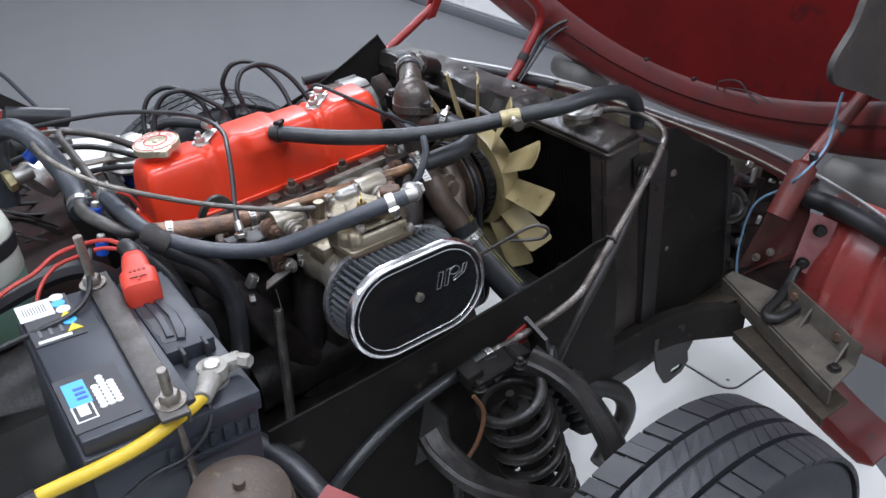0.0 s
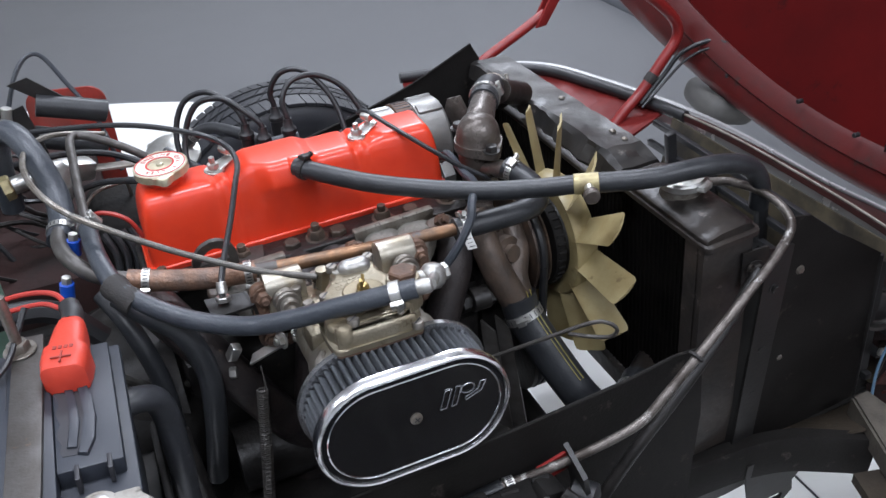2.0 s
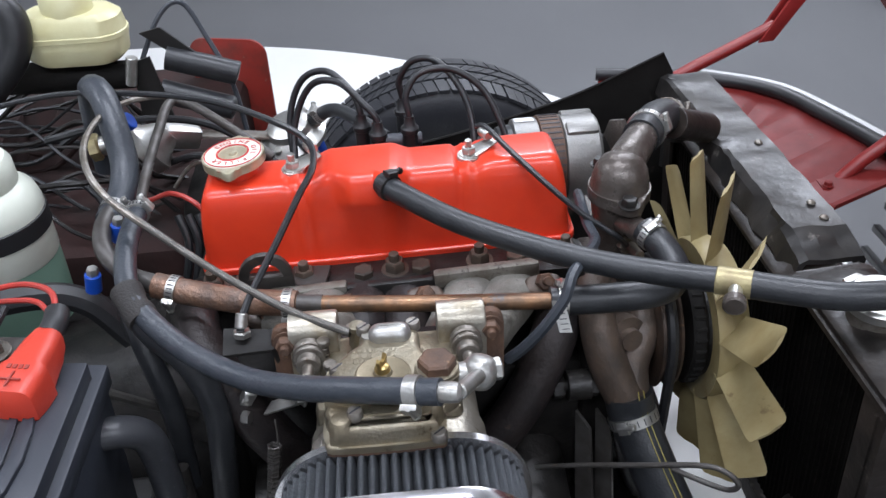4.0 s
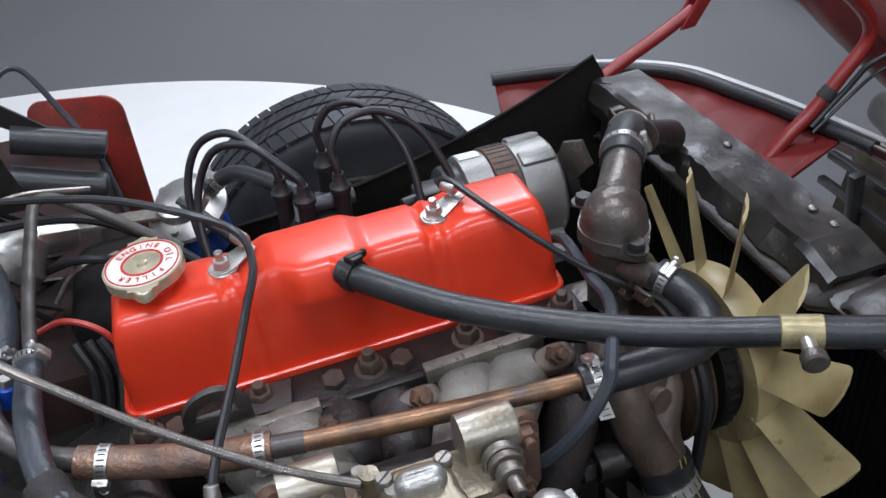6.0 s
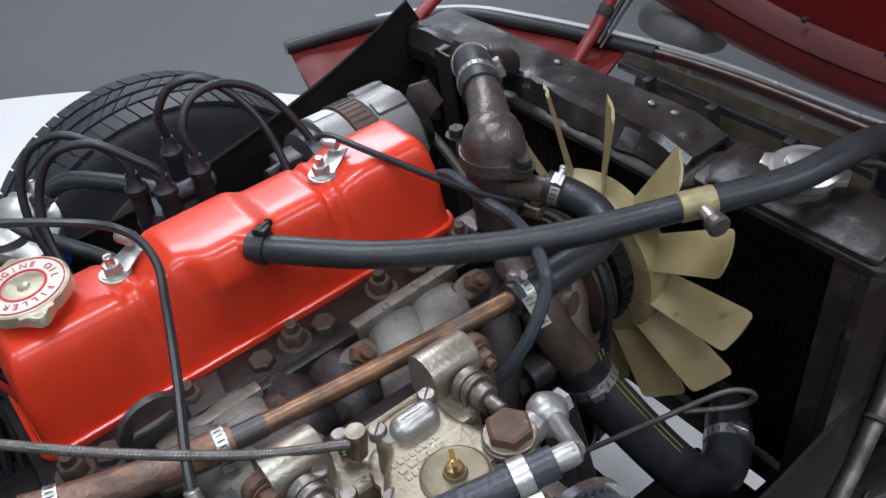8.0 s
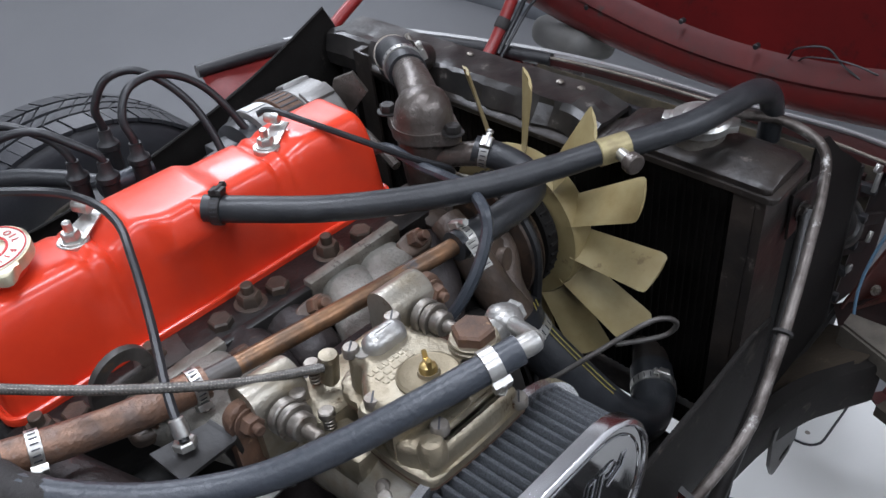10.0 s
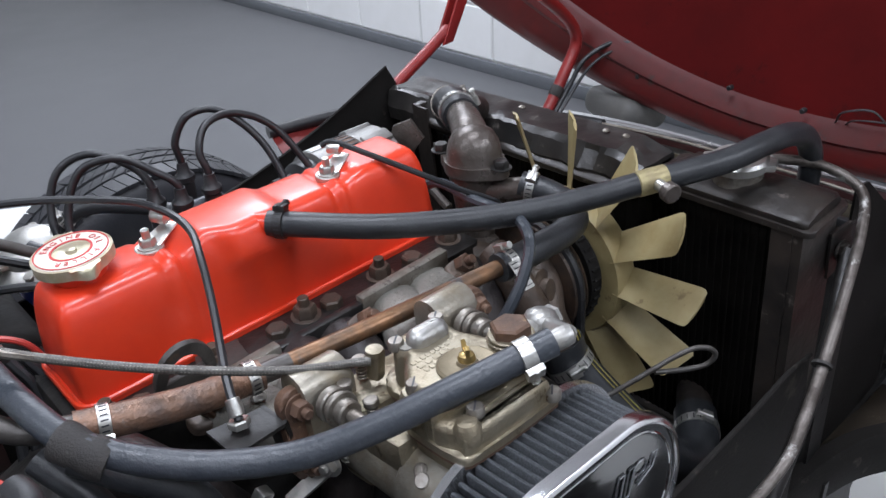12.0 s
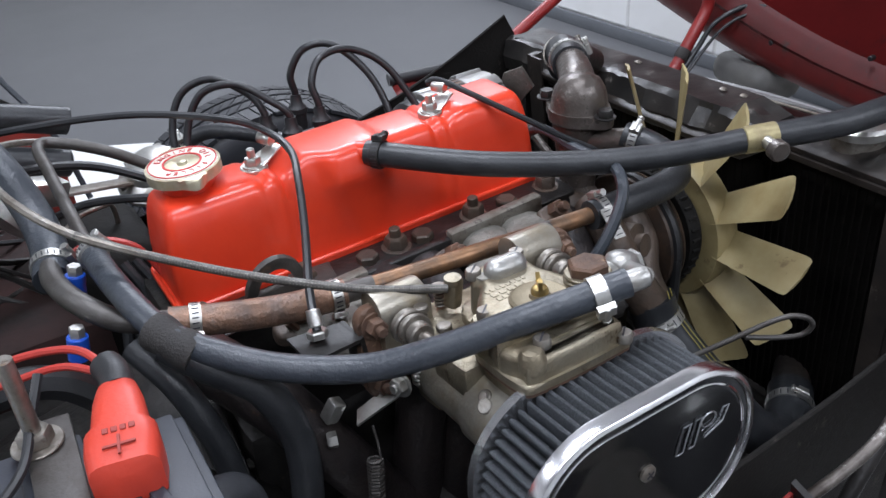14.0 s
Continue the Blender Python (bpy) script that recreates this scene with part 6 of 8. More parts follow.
def manifold():
    mf = thing("inlet_manifold", (0.45, 0.98, 0.6), "cast alloy inlet manifold with brown stains", "manifold")
    for x0, x1 in ((0.352, 0.385), (0.392, 0.412), (0.543, 0.512), (0.588, 0.538)):
        bm = bmesh.new()
        C = curve_points([(x0, 1.040, 0.640), (x0, 1.015, 0.648), ((x0 + x1) / 2, 0.98, 0.648), (x1, 0.945, 0.645)], 7)
        rings = []
        for i, p in enumerate(C):
            t = (C[min(i + 1, len(C) - 1)] - C[max(i - 1, 0)]).normalized()
            side = t.cross(V((0, 0, 1))).normalized()
            up = side.cross(t)
            rings.append([p + side * 0.027 * math.copysign(abs(math.cos(a)) ** 0.75, math.cos(a)) + up * 0.022 * math.copysign(abs(math.sin(a)) ** 0.75, math.sin(a)) for a in (2 * math.pi * k / 20 for k in range(20))])
        put_rings(bm, rings)
        part("runner", bm, rough_casting, mf)
    for xa, xb in ((0.330, 0.418), (0.509, 0.619)):
        zz = 0.6585 + ((xa + xb) / 2 - 0.463) * 0.05
        part("port_flange", box(((xa + xb) / 2, 1.032, zz + 0.004), (xb - xa, 0.012, 0.018), (0, -3.2, 0), bevel=0.0018), machined_face, mf, "machined edge of the port flange")
    part("heat_shield", box((0.463, 1.031, 0.653), (0.092, 0.01, 0.03), (0, -1.7, 0), bevel=0.002), black_steel, mf, "dark flat strip between the ports")
    part("carburettor_flange", prism(basis((0.458, 0.945, 0.640), (1, 0, 0), (0, 0.14, 1), (0, -1, 0.14)), rounded(0.15, 0.066, 0.028), 0.012, 0.002), exhaust_iron, mf)
    for x in (0.335, 0.418, 0.497, 0.62):
        z = 0.664 + (x - 0.46) * 0.03
        cl = bmesh.new()
        put_casting(cl, basis((x, 1.013, z - 0.012), (1, 0.1, 0), (-0.1, 1, 0.4), (0, -0.4, 1)), smooth_outline([(-0.020, -0.007), (-0.009, -0.013), (0.009, -0.013), (0.020, -0.007), (0.018, 0.007), (0.007, 0.011), (-0.007, 0.011), (-0.018, 0.007)], 3), 0.013, 0.005)
        ob = part("manifold_clamp", cl, pump_iron, mf)
        nt = bmesh.new()
        stud_nut(nt, (x, 1.009, z - 0.001), (0.1, -0.75, 0.62), 0.0098, 0.011, 0.010, washer=False)
        part("brass_nut", nt, rusty, ob, "rusty orange manifold nut and stud")
    for x in (0.388, 0.522):
        b = bmesh.new()
        arch = [(-0.017, -0.045)] + [(0.017 * math.cos(math.pi * (1 - k / 12)), 0.015 * math.sin(math.pi * (1 - k / 12))) for k in range(13)] + [(0.017, -0.045)]
        put_prism(b, basis((x - 0.018, 0.927, 0.702), (0, 1, -0.1), (0, 0.1, 1), (1, 0, 0)), arch, 0.044, 0.003)
        put_box(b, (x + 0.004, 0.922, 0.675), (0.04, 0.03, 0.05), (-8, 0, 0), bevel=0.008)
        boss = part("mounting_boss", b, barrel_alloy, mf, "bright cast alloy mounting boss")
        st = bmesh.new()
        c0 = V((x + (0.0 if x < 0.45 else 0.006), 0.906, 0.694))
        d = V((0, -1, 0.12)).normalized()
        for r, f0, f1 in ((0.0145, 0.0, 0.008), (0.0125, 0.008, 0.013), (0.0145, 0.013, 0.016), (0.0105, 0.016, 0.026), (0.0055, 0.026, 0.042)):
            put_rod(st, c0 + d * f0, c0 + d * f1, r, seg=20, soft=0.0012)
        part("spring_nut", st, dull_steel, boss, "stepped steel mounting nut with stud")
    bs = bmesh.new()
    put_plate(bs, [(0.306, 0.948, 0.692), (0.348, 0.942, 0.692), (0.352, 0.915, 0.69), (0.309, 0.913, 0.69)], 0.004, 0.001)
    put_plate(bs, [(0.348, 0.942, 0.692), (0.352, 0.915, 0.69), (0.365, 0.92, 0.62), (0.36, 0.945, 0.62)], 0.004, 0.001)
    brk = part("cable_bracket", bs, black_steel, mf, "black steel cable bracket")
    ex = thing("exhaust_manifold", (0.4, 0.99, 0.4), "dark rusty iron exhaust manifold", "manifold")
    rear = [(0.255, 1.03, 0.645), (0.268, 0.985, 0.650), (0.292, 0.948, 0.628), (0.328, 0.935, 0.565), (0.362, 0.935, 0.500), (0.405, 0.94, 0.415), (0.42, 0.95, 0.25)]
    fore = [(0.645, 1.035, 0.635), (0.630, 0.99, 0.612), (0.600, 0.962, 0.560), (0.565, 0.948, 0.512), (0.515, 0.942, 0.455), (0.43, 0.945, 0.38)]
    mid = [(0.478, 1.03, 0.640), (0.477, 0.992, 0.638), (0.472, 0.958, 0.610), (0.46, 0.945, 0.55), (0.445, 0.942, 0.46), (0.43, 0.945, 0.38)]
    inner = [(x - 0.044, y + 0.004, z + 0.002) for x, y, z in mid]
    for pts in (rear, inner, mid, fore):
        part("branch", tube(pts, lambda t: 0.0265 - 0.003 * math.sin(t * math.pi), 20), exhaust_iron, ex)


manifold()

# ---- carburettor and air filter ----
CT = Matrix.Translation((0.457, 0.815, 0.66)) @ pose(0, 0, 0, -8, 0, 0)     # carburettor: x along the engine, -y to the filter


def cp(x, y, z):
    return CT @ V((x, y, z))


def slotted(bm, p, d, r=0.0062, h=0.005):
    """A cheese-head screw."""
    p, d = V(p), V(d).normalized()
    return put_lathe(bm, frame_to(p, d), [(r, 0), (r, h * 0.8), (r * 0.85, h), (r * 0.3, h)], 16)


def carburettor():
    ca = thing("carburettor", (0.457, 0.82, 0.60), "tarnished cast alloy twin-choke side-draught carburettor", "carburettor")
    UPC = CT.to_3x3() @ V((0, 0, 1))
    LID = Matrix.Translation((0.453, 0.825, 0.697)) @ pose(0, 0, 0, -5, 0, 0)    # lid: origin on its joint face
    UPL = LID.to_3x3() @ V((0, 0, 1))

    def lp(x, y, z):
        return LID @ V((x, y, z))

    def grown(pts, k):
        """The outline pushed out by k."""
        n, res = len(pts), []
        for i in range(n):
            t = (V(pts[(i + 1) % n]) - V(pts[i - 1])).normalized()
            res.append((pts[i][0] + t.y * k, pts[i][1] - t.x * k))
        return res

    foot = [(-0.033, -0.047), (0.036, -0.047), (0.046, -0.040), (0.046, 0.006), (0.043, 0.022), (0.039, 0.034), (0.039, 0.056), (0.033, 0.069), (0.022, 0.076), (-0.006, 0.076), (-0.019, 0.069), (-0.026, 0.056), (-0.026, 0.040), (-0.034, 0.030), (-0.044, 0.016), (-0.047, 0.0), (-0.046, -0.039)]
    foot = smooth_outline(foot, 3)
    bodyb = bmesh.new()
    put_prism(bodyb, LID @ Matrix.Translation((0.0, 0.0, -0.085)), grown(foot, -0.004), 0.083)
    put_prism(bodyb, CT @ Matrix.Translation((0.004, 0.085, -0.03)), rounded(0.13, 0.05, 0.014), 0.07, 0.006)
    put_box(bodyb, lp(-0.044, 0.036, -0.022), (0.03, 0.05, 0.03), (-8, 0, 0), bevel=0.008)
    put_box(bodyb, lp(0.050, 0.03, -0.025), (0.03, 0.06, 0.035), (-8, 0, 0), bevel=0.008)
    part("body", bodyb, carb_alloy, ca)
    for x in (-0.036, 0.046):
        bm = bmesh.new()
        put_lathe(bm, frame_to(cp(x, 0.10, -0.006), CT.to_3x3() @ V((0, -1, -0.05))), [(0.03, 0), (0.031, 0.004), (0.031, 0.075), (0.034, 0.078), (0.034, 0.10), (0.0355, 0.128)], 40)
        barrel = part("choke_barrel", bm, barrel_alloy, ca, "bright cast inlet barrel")
        bm = bmesh.new()
        put_rod(bm, cp(x - 0.010, 0.004, 0.006), cp(x - 0.022, 0.002, 0.017), 0.0058, seg=14)
        put_rod(bm, cp(x - 0.022, 0.002, 0.017), cp(x - 0.0226, 0.0018, 0.0176), 0.0035, seg=12)
        part("barrel_screw", bm, dull_steel, barrel)
    part("gasket", prism(LID @ Matrix.Translation((0, 0, -0.0025)), grown(foot, 0.0012), 0.0025), rusty, ca, "brown paper gasket")
    part("lid_flange", prism(LID, grown(foot, 0.0015), 0.0062, 0.0022), carb_alloy, ca, "flanged edge of the lid")
    front = [(-0.036, -0.046), (0.034, -0.046), (0.041, -0.038), (0.042, -0.012), (-0.041, -0.012), (-0.042, -0.036)]
    part("float_lid", put_casting(bmesh.new(), LID @ Matrix.Translation((0, 0, 0.005)), smooth_outline(front, 5), 0.0185, 0.007, 0.001), carb_alloy, ca, "lower step of the lid")
    ridge = bmesh.new()
    put_prism(ridge, LID @ Matrix.Translation((0.006, -0.032, 0.0225)), rounded(0.062, 0.013, 0.006), 0.0026, 0.0012)
    put_prism(ridge, LID @ Matrix.Translation((0.006, -0.032, 0.0248)), rounded(0.05, 0.006, 0.003), 0.0014, 0.0005)
    part("raised_panel", ridge, carb_alloy, ca)
    part("corner_boss", put_lathe(bmesh.new(), LID @ Matrix.Translation((-0.0335, -0.0375, 0.012)), [(0.010, 0), (0.0098, 0.010), (0.007, 0.0145), (0.003, 0.0155)], 24), carb_alloy, ca)
    top = [(-0.041, -0.020), (0.041, -0.020), (0.044, -0.006), (0.042, 0.008), (0.038, 0.024), (0.034, 0.036), (0.034, 0.054), (0.028, 0.064), (0.018, 0.070), (-0.004, 0.070), (-0.015, 0.064), (-0.020, 0.054), (-0.020, 0.044), (-0.030, 0.033), (-0.040, 0.018), (-0.043, 0.0)]
    part("lid", put_casting(bmesh.new(), LID @ Matrix.Translation((0, 0, 0.005)), smooth_outline(top, 4), 0.033, 0.0075, 0.0015), carb_alloy, ca, "stepped cast lid with raised marks")
    jet = bmesh.new()
    put_lathe(jet, frame_to(lp(0.001, -0.004, 0.0370), UPL), [(0.0225, 0), (0.0225, 0.0028), (0.0205, 0.004), (0.019, 0.0034), (0.008, 0.0036), (0.007, 0.006), (0.002, 0.0062)], 44)
    cover = part("jet_cover", jet, jet_bronze, ca, "round jet inspection cover")
    wing = bmesh.new()
    put_lathe(wing, frame_to(lp(0.001, -0.004, 0.0415), UPL), [(0.0062, 0), (0.0066, 0.003), (0.0055, 0.006), (0.003, 0.0075)], 16)
    put_prism(wing, LID @ Matrix.Translation((0.001, -0.004, 0.0455)) @ pose(0, 0, 0, 90, 0, 62) @ Matrix.Translation((0, 0, -0.0016)), [(-0.006, 0.002), (-0.003, 0.0), (0.003, 0.0), (0.006, 0.002), (0.0068, 0.009), (0.005, 0.0115), (0.0025, 0.006), (-0.0025, 0.006), (-0.005, 0.0115), (-0.0068, 0.009)], 0.0032, 0.0008)
    part("wing_nut", wing, brass, cover, "brass wing nut")
    part("air_bleed_boss", put_casting(bmesh.new(), LID @ Matrix.Translation((0.008, 0.047, 0.034)), rounded(0.036, 0.020, 0.0098, 8), 0.0150, 0.0085), silver_boss, ca, "raised bright boss")
    big = bmesh.new()
    put_rod(big, lp(0.044, -0.006, 0.010), lp(0.044, -0.006, 0.0415), 0.0185, seg=28)
    put_rod(big, lp(0.044, -0.006, 0.0415), lp(0.044, -0.006, 0.0445), 0.0175, seg=28)
    part("filter_tower", big, carb_alloy, ca)
    bh = bmesh.new()
    put_hex(bh, lp(0.044, -0.006, 0.0445), UPL, 0.0155, 0.0085)
    part("filter_bolt", bh, rusty, ca, "large bronze hexagon filter plug")
    for x, y, z in ((-0.022, -0.034, 0.0235), (0.041, -0.046, 0.006), (-0.036, 0.012, 0.030), (-0.014, 0.058, 0.035), (0.028, 0.060, 0.035)):
        s = slotted(bmesh.new(), lp(x, y, z), UPL, 0.0064, 0.0075)
        sc = part("screw", s, dull_steel, ca)
        part("slot", box(lp(x, y, z + 0.0076), (0.011, 0.0013, 0.0006), (-5, 0, 40), bevel=0), label_ink, sc)
    part("corner_tower", put_lathe(bmesh.new(), LID @ Matrix.Translation((-0.036, 0.012, 0.006)), [(0.012, 0), (0.0115, 0.020), (0.009, 0.0245)], 20), carb_alloy, ca)
    part("core_plug", put_lathe(bmesh.new(), frame_to(lp(-0.010, 0.050, 0.0375), UPL), [(0.0062, 0), (0.006, 0.0012), (0.002, 0.0014)], 16), cast_alloy, ca)
    # raised lettering stands as plain bars
    for row, n, w in ((0.0285, 8, 0.0032), (0.0215, 5, 0.0050), (0.0150, 7, 0.0034)):
        for k in range(n):
            part("raised_bar", box(lp(-0.006 + (k - (n - 1) / 2) * w * 1.45, row, 0.0380), (w, 0.0046, 0.0009), (-5, 0, 0), bevel=0.0003, seg=1), carb_alloy, ca)
    # fuel union
    un = bmesh.new()
    put_rod(un, lp(0.055, -0.006, 0.032), lp(0.078, -0.003, 0.033), 0.0105, seg=20)
    put_lathe(un, frame_to(lp(0.078, -0.004, 0.033), CT.to_3x3() @ V((0.25, 0.1, 1))), [(0.006, -0.0135), (0.011, -0.011), (0.0138, -0.006), (0.0145, 0.0), (0.0138, 0.006), (0.011, 0.011), (0.006, 0.0135)], 24)
    put_hex(un, lp(0.090, -0.002, 0.033), CT.to_3x3() @ V((1, 0.1, 0)), 0.0095, 0.006)
    e0 = V((0.497, 0.783, 0.7535))
    e1 = e0 + V((0.013, -0.004, 0.002))
    put_rod(un, lp(0.078, -0.010, 0.036), e1, 0.0062, seg=14)
    put_lathe(un, frame_to(e0, e1 - e0), [(0.0075, -0.004), (0.0080, 0.0), (0.0082, 0.009), (0.0074, 0.014), (0.0045, 0.0165)], 18)
    part("fuel_union", un, silver_boss, ca, "bright fuel banjo union")
    # springs, idle screws
    for x, y, z in ((-0.056, 0.082, 0.040), (-0.050, 0.060, 0.030), (-0.030, 0.098, 0.042)):
        s = bmesh.new()
        for k in range(5):
            put_rod(s, cp(x, y, z + k * 0.0030), cp(x, y, z + 0.0019 + k * 0.0030), 0.0046, seg=12)
        slotted(s, cp(x, y, z + 0.014), UPC, 0.0062, 0.005)
        part("idle_screw", s, dull_steel, ca, "sprung adjusting screw")
    for x, z in ((-0.066, 0.03), (-0.07, -0.02), (0.07, 0.03)):
        s = bmesh.new()
        stud_nut(s, cp(x, 0.118, z), CT.to_3x3() @ V((0, -1, 0.15)), 0.0085, 0.009, 0.006)
        part("mounting_nut", s, rusty, ca)
    for side, x in ((-1, 0.366), (1, 0.552)):
        ear = bmesh.new()
        put_prism(ear, basis((x, 0.925, 0.668), (1, 0, 0), (0, 0.12, 1), (0, -1, 0.12)), rounded(0.026, 0.082, 0.012), 0.009, 0.0025)
        lug = part("mounting_ear", ear, rusty, ca, "rust-stained mounting ear")
        for z in (-0.028, 0.028):
            nb = bmesh.new()
            stud_nut(nb, (x, 0.917, 0.668 + z), (0, -1, 0.12), 0.0085, 0.009, 0.007)
            part("ear_nut", nb, rusty, lug)
    st = bmesh.new()
    put_rod(st, cp(-0.05, 0.0, 0.0), cp(-0.062, -0.004, 0.014), 0.006, seg=12)
    part("side_plug", st, dull_steel, ca)
    L0 = V((0.330, 0.913, 0.619))
    ln = bmesh.new()
    put_plate(ln, [L0 + V((0.005, -0.008, 0.0)), L0 + V((0.012, 0.004, 0.004)), L0 + V((0.052, -0.004, 0.028)), L0 + V((0.046, -0.018, 0.022))], 0.003, 0.0006)
    put_box(ln, L0 + V((-0.008, 0.004, 0.014)), (0.012, 0.012, 0.020), (15, 25, 10), bevel=0.002)
    put_hex(ln, L0 + V((-0.010, 0.0, -0.012)), (-1, 0.3, 0), 0.007, 0.008)
    stud_nut(ln, L0 + V((0.046, -0.012, 0.024)), (-1, -0.4, 0.2), 0.008, 0.007, 0.004)
    for k in range(5):
        put_rod(ln, L0 + V((0.062, -0.012, 0.018 + k * 0.004)), L0 + V((0.062, -0.012, 0.0205 + k * 0.004)), 0.0055, seg=10)
    lever = part("throttle_lever", ln, zinc, ca, "plated throttle lever with clevis")
    a, b = L0 + V((0.016, -0.014, -0.002)), V((0.305, 0.848, 0.33))
    m = frame_to(a, b - a)
    H = (b - a).length
    pts = [m @ V((0.0062 * math.cos(t * 0.9), 0.0062 * math.sin(t * 0.9), 0.03 + t * (H - 0.05) / 560)) for t in range(561)]
    coil = bmesh.new()
    put_tube(coil, pts, 0.0013, 5, 1, smooth=False)
    put_tube(coil, [a, m @ V((0.003, 0, 0.015)), m @ V((0.005, 0, 0.03))], 0.0011, 5)
    part("return_spring", coil, strap_steel, lever, "thin dark steel return spring")


carburettor()

FT = Matrix.Translation((0.463, 0.752, 0.641)) @ pose(0, 0, 0, 90 - 4.5, 0, 0)    # air filter: local x along, y up, z towards the camera side


def stadium(w, h, k=14):
    return rounded(w, h, h / 2, k)


def air_filter():
    fi = thing("air_filter", (0.459, 0.745, 0.58), "chrome and black oval open-element air filter", "air filter")
    W, H = 0.206, 0.127
    part("base_plate", prism(FT @ Matrix.Translation((0, 0, -0.031)), stadium(W + 0.0035, H + 0.0035), 0.007, 0.002), satin_steel, fi, "chrome back plate")
    el = bmesh.new()
    out = stadium(W - 0.008, H - 0.008, 26)
    per = []
    P = [V((x, y)) for x, y in out]
    total = sum((a - b).length for a, b in zip(P, P[1:] + P[:1]))
    folds = 62
    for i in range(folds * 6):
        s = i / (folds * 6) * total
        for a, b in zip(P, P[1:] + P[:1]):
            l = (b - a).length
            if s <= l:
                p = a.lerp(b, s / max(l, 1e-9))
                t = (b - a).normalized()
                nrm = V((t.y, -t.x))
                break
            s -= l
        d = (0.0008, 0.0, -0.004, -0.011, -0.004, 0.0)[i % 6]
        per.append(p + nrm * d)
    rings = [[FT @ V((p.x, p.y, z)) for p in per] for z in (-0.022, -0.006, 0.010, 0.028)]
    put_rings(el, rings)
    part("pleated_element", el, mesh_grey, fi, "pleated grey gauze filter element", angle=25)
    ring = bmesh.new()
    R = [(W / 2 - 0.006, 0.0235), (W / 2 + 0.0005, 0.0238), (W / 2 + 0.0018, 0.0252), (W / 2 + 0.0016, 0.0345), (W / 2 + 0.0004, 0.0362), (W / 2 - 0.0022, 0.0374), (W / 2 - 0.0038, 0.0366), (W / 2 - 0.0045, 0.0340)]
    rings = []
    for w, z in R:
        d = w - W / 2
        rings.append([FT @ V((x, y, z)) for x, y in stadium(W + 2 * d, H + 2 * d)])
    put_rings(ring, rings, True, False)
    part("chrome_rim", ring, rim_chrome, fi, "polished chrome rim")
    bead = bmesh.new()
    rr_ = [FT @ V((x, y, 0.0345)) for x, y in stadium(W - 0.021, H - 0.021)]
    put_tube(bead, rr_ + [rr_[0]], 0.0011, 8, 1, smooth=False)
    part("chrome_bead", bead, chrome, fi)
    rings = []
    for d, z in ((0.0, 0.0345), (0.004, 0.0346), (0.010, 0.0343), (0.022, 0.0332), (0.034, 0.0326), (0.048, 0.0324)):
        rings.append([FT @ V((x, y, z)) for x, y in stadium(W - 0.008 - 2 * d, H - 0.008 - 2 * d)])
    part("cover_face", put_rings(bmesh.new(), [[p - (FT.to_3x3() @ V((0, 0, 0.006))) for p in rings[0]]] + rings), black_gloss, fi, "glossy black mirror-like cover with dust specks")
    sc = bmesh.new()
    put_lathe(sc, FT @ Matrix.Translation((0.0, 0.002, 0.0322)), [(0.0066, 0), (0.0066, 0.002), (0.0048, 0.0033), (0.0015, 0.0036)], 24)
    screw = part("screw", sc, dull_steel, fi, "bright cross-head screw")
    cr = bmesh.new()
    for a in (30, 120):
        put_prism(cr, FT @ Matrix.Translation((0.0, 0.002, 0.0358)) @ pose(0, 0, 0, 0, 0, a), [(-0.0036, -0.0006), (0.0036, -0.0006), (0.0036, 0.0006), (-0.0036, 0.0006)], 0.0004)
    part("cross_slot", cr, label_ink, screw)
    # the badge is a plain outlined shape
    bd = bmesh.new()
    s = 0.0008
    oval = [(0.0615 + 0.0075 * math.cos(k * math.pi / 8), 0.0265 + 0.0055 * math.sin(k * math.pi / 8)) for k in range(17)]
    for pts in ([(0.030, 0.010), (0.037, 0.032), (0.044, 0.032), (0.037, 0.010), (0.030, 0.010)], [(0.042, 0.010), (0.049, 0.032), (0.055, 0.032), (0.048, 0.010), (0.042, 0.010)], oval, [(0.058, 0.012), (0.076, 0.018), (0.082, 0.030), (0.076, 0.030), (0.072, 0.021), (0.058, 0.016), (0.058, 0.012)]):
        put_tube(bd, [FT @ V((x - 0.004, y - 0.008, 0.0334)) for x, y in pts], s, 6, 1, smooth=False)
    part("badge", bd, badge_grey, fi, "thin bright outlined badge")


air_filter()

# ---- hoses, cables, battery ----
def hose(name, label, pts, r, mat, clamps=(), category="hose", seg=14):
    b = min((V(p) for p in pts), key=lambda p: p.z)
    h = thing(name, tuple(b), label, category)
    part("hose" if category == "hose" else category, tube(pts, r, seg), mat, h)
    for f, screw in clamps:
        clamp(h, pts, f, r, screw=screw)
    return h


# breather hose from the cover to the tee and on to the radiator side
A1 = [(0.462, 1.093, 0.750), (0.482, 1.068, 0.749), (0.535, 1.02, 0.743), (0.60, 0.978, 0.738), (0.66, 0.942, 0.738), (0.712, 0.914, 0.742), (0.742, 0.897, 0.7465), (0.752, 0.891, 0.748)]
h = hose("breather_hose", "long black breather hose from the red cover", A1, 0.0118, hose_rubber)
clamp(h, A1, 0.035, 0.0125, mat=black_steel, screw=(0.1, 0.2, 1), label="black hose clip")
tee = thing("hose_tee", (0.765, 0.883, 0.73), "yellowed olive plastic tee with a capped stub", "hose tee")
part("sleeve", rod((0.747, 0.894, 0.7475), (0.773, 0.879, 0.751), 0.0128), olive_brass, tee)
part("stub", rod((0.760, 0.884, 0.750), (0.750, 0.860, 0.750), 0.0060), zinc, tee)
bm = bmesh.new()
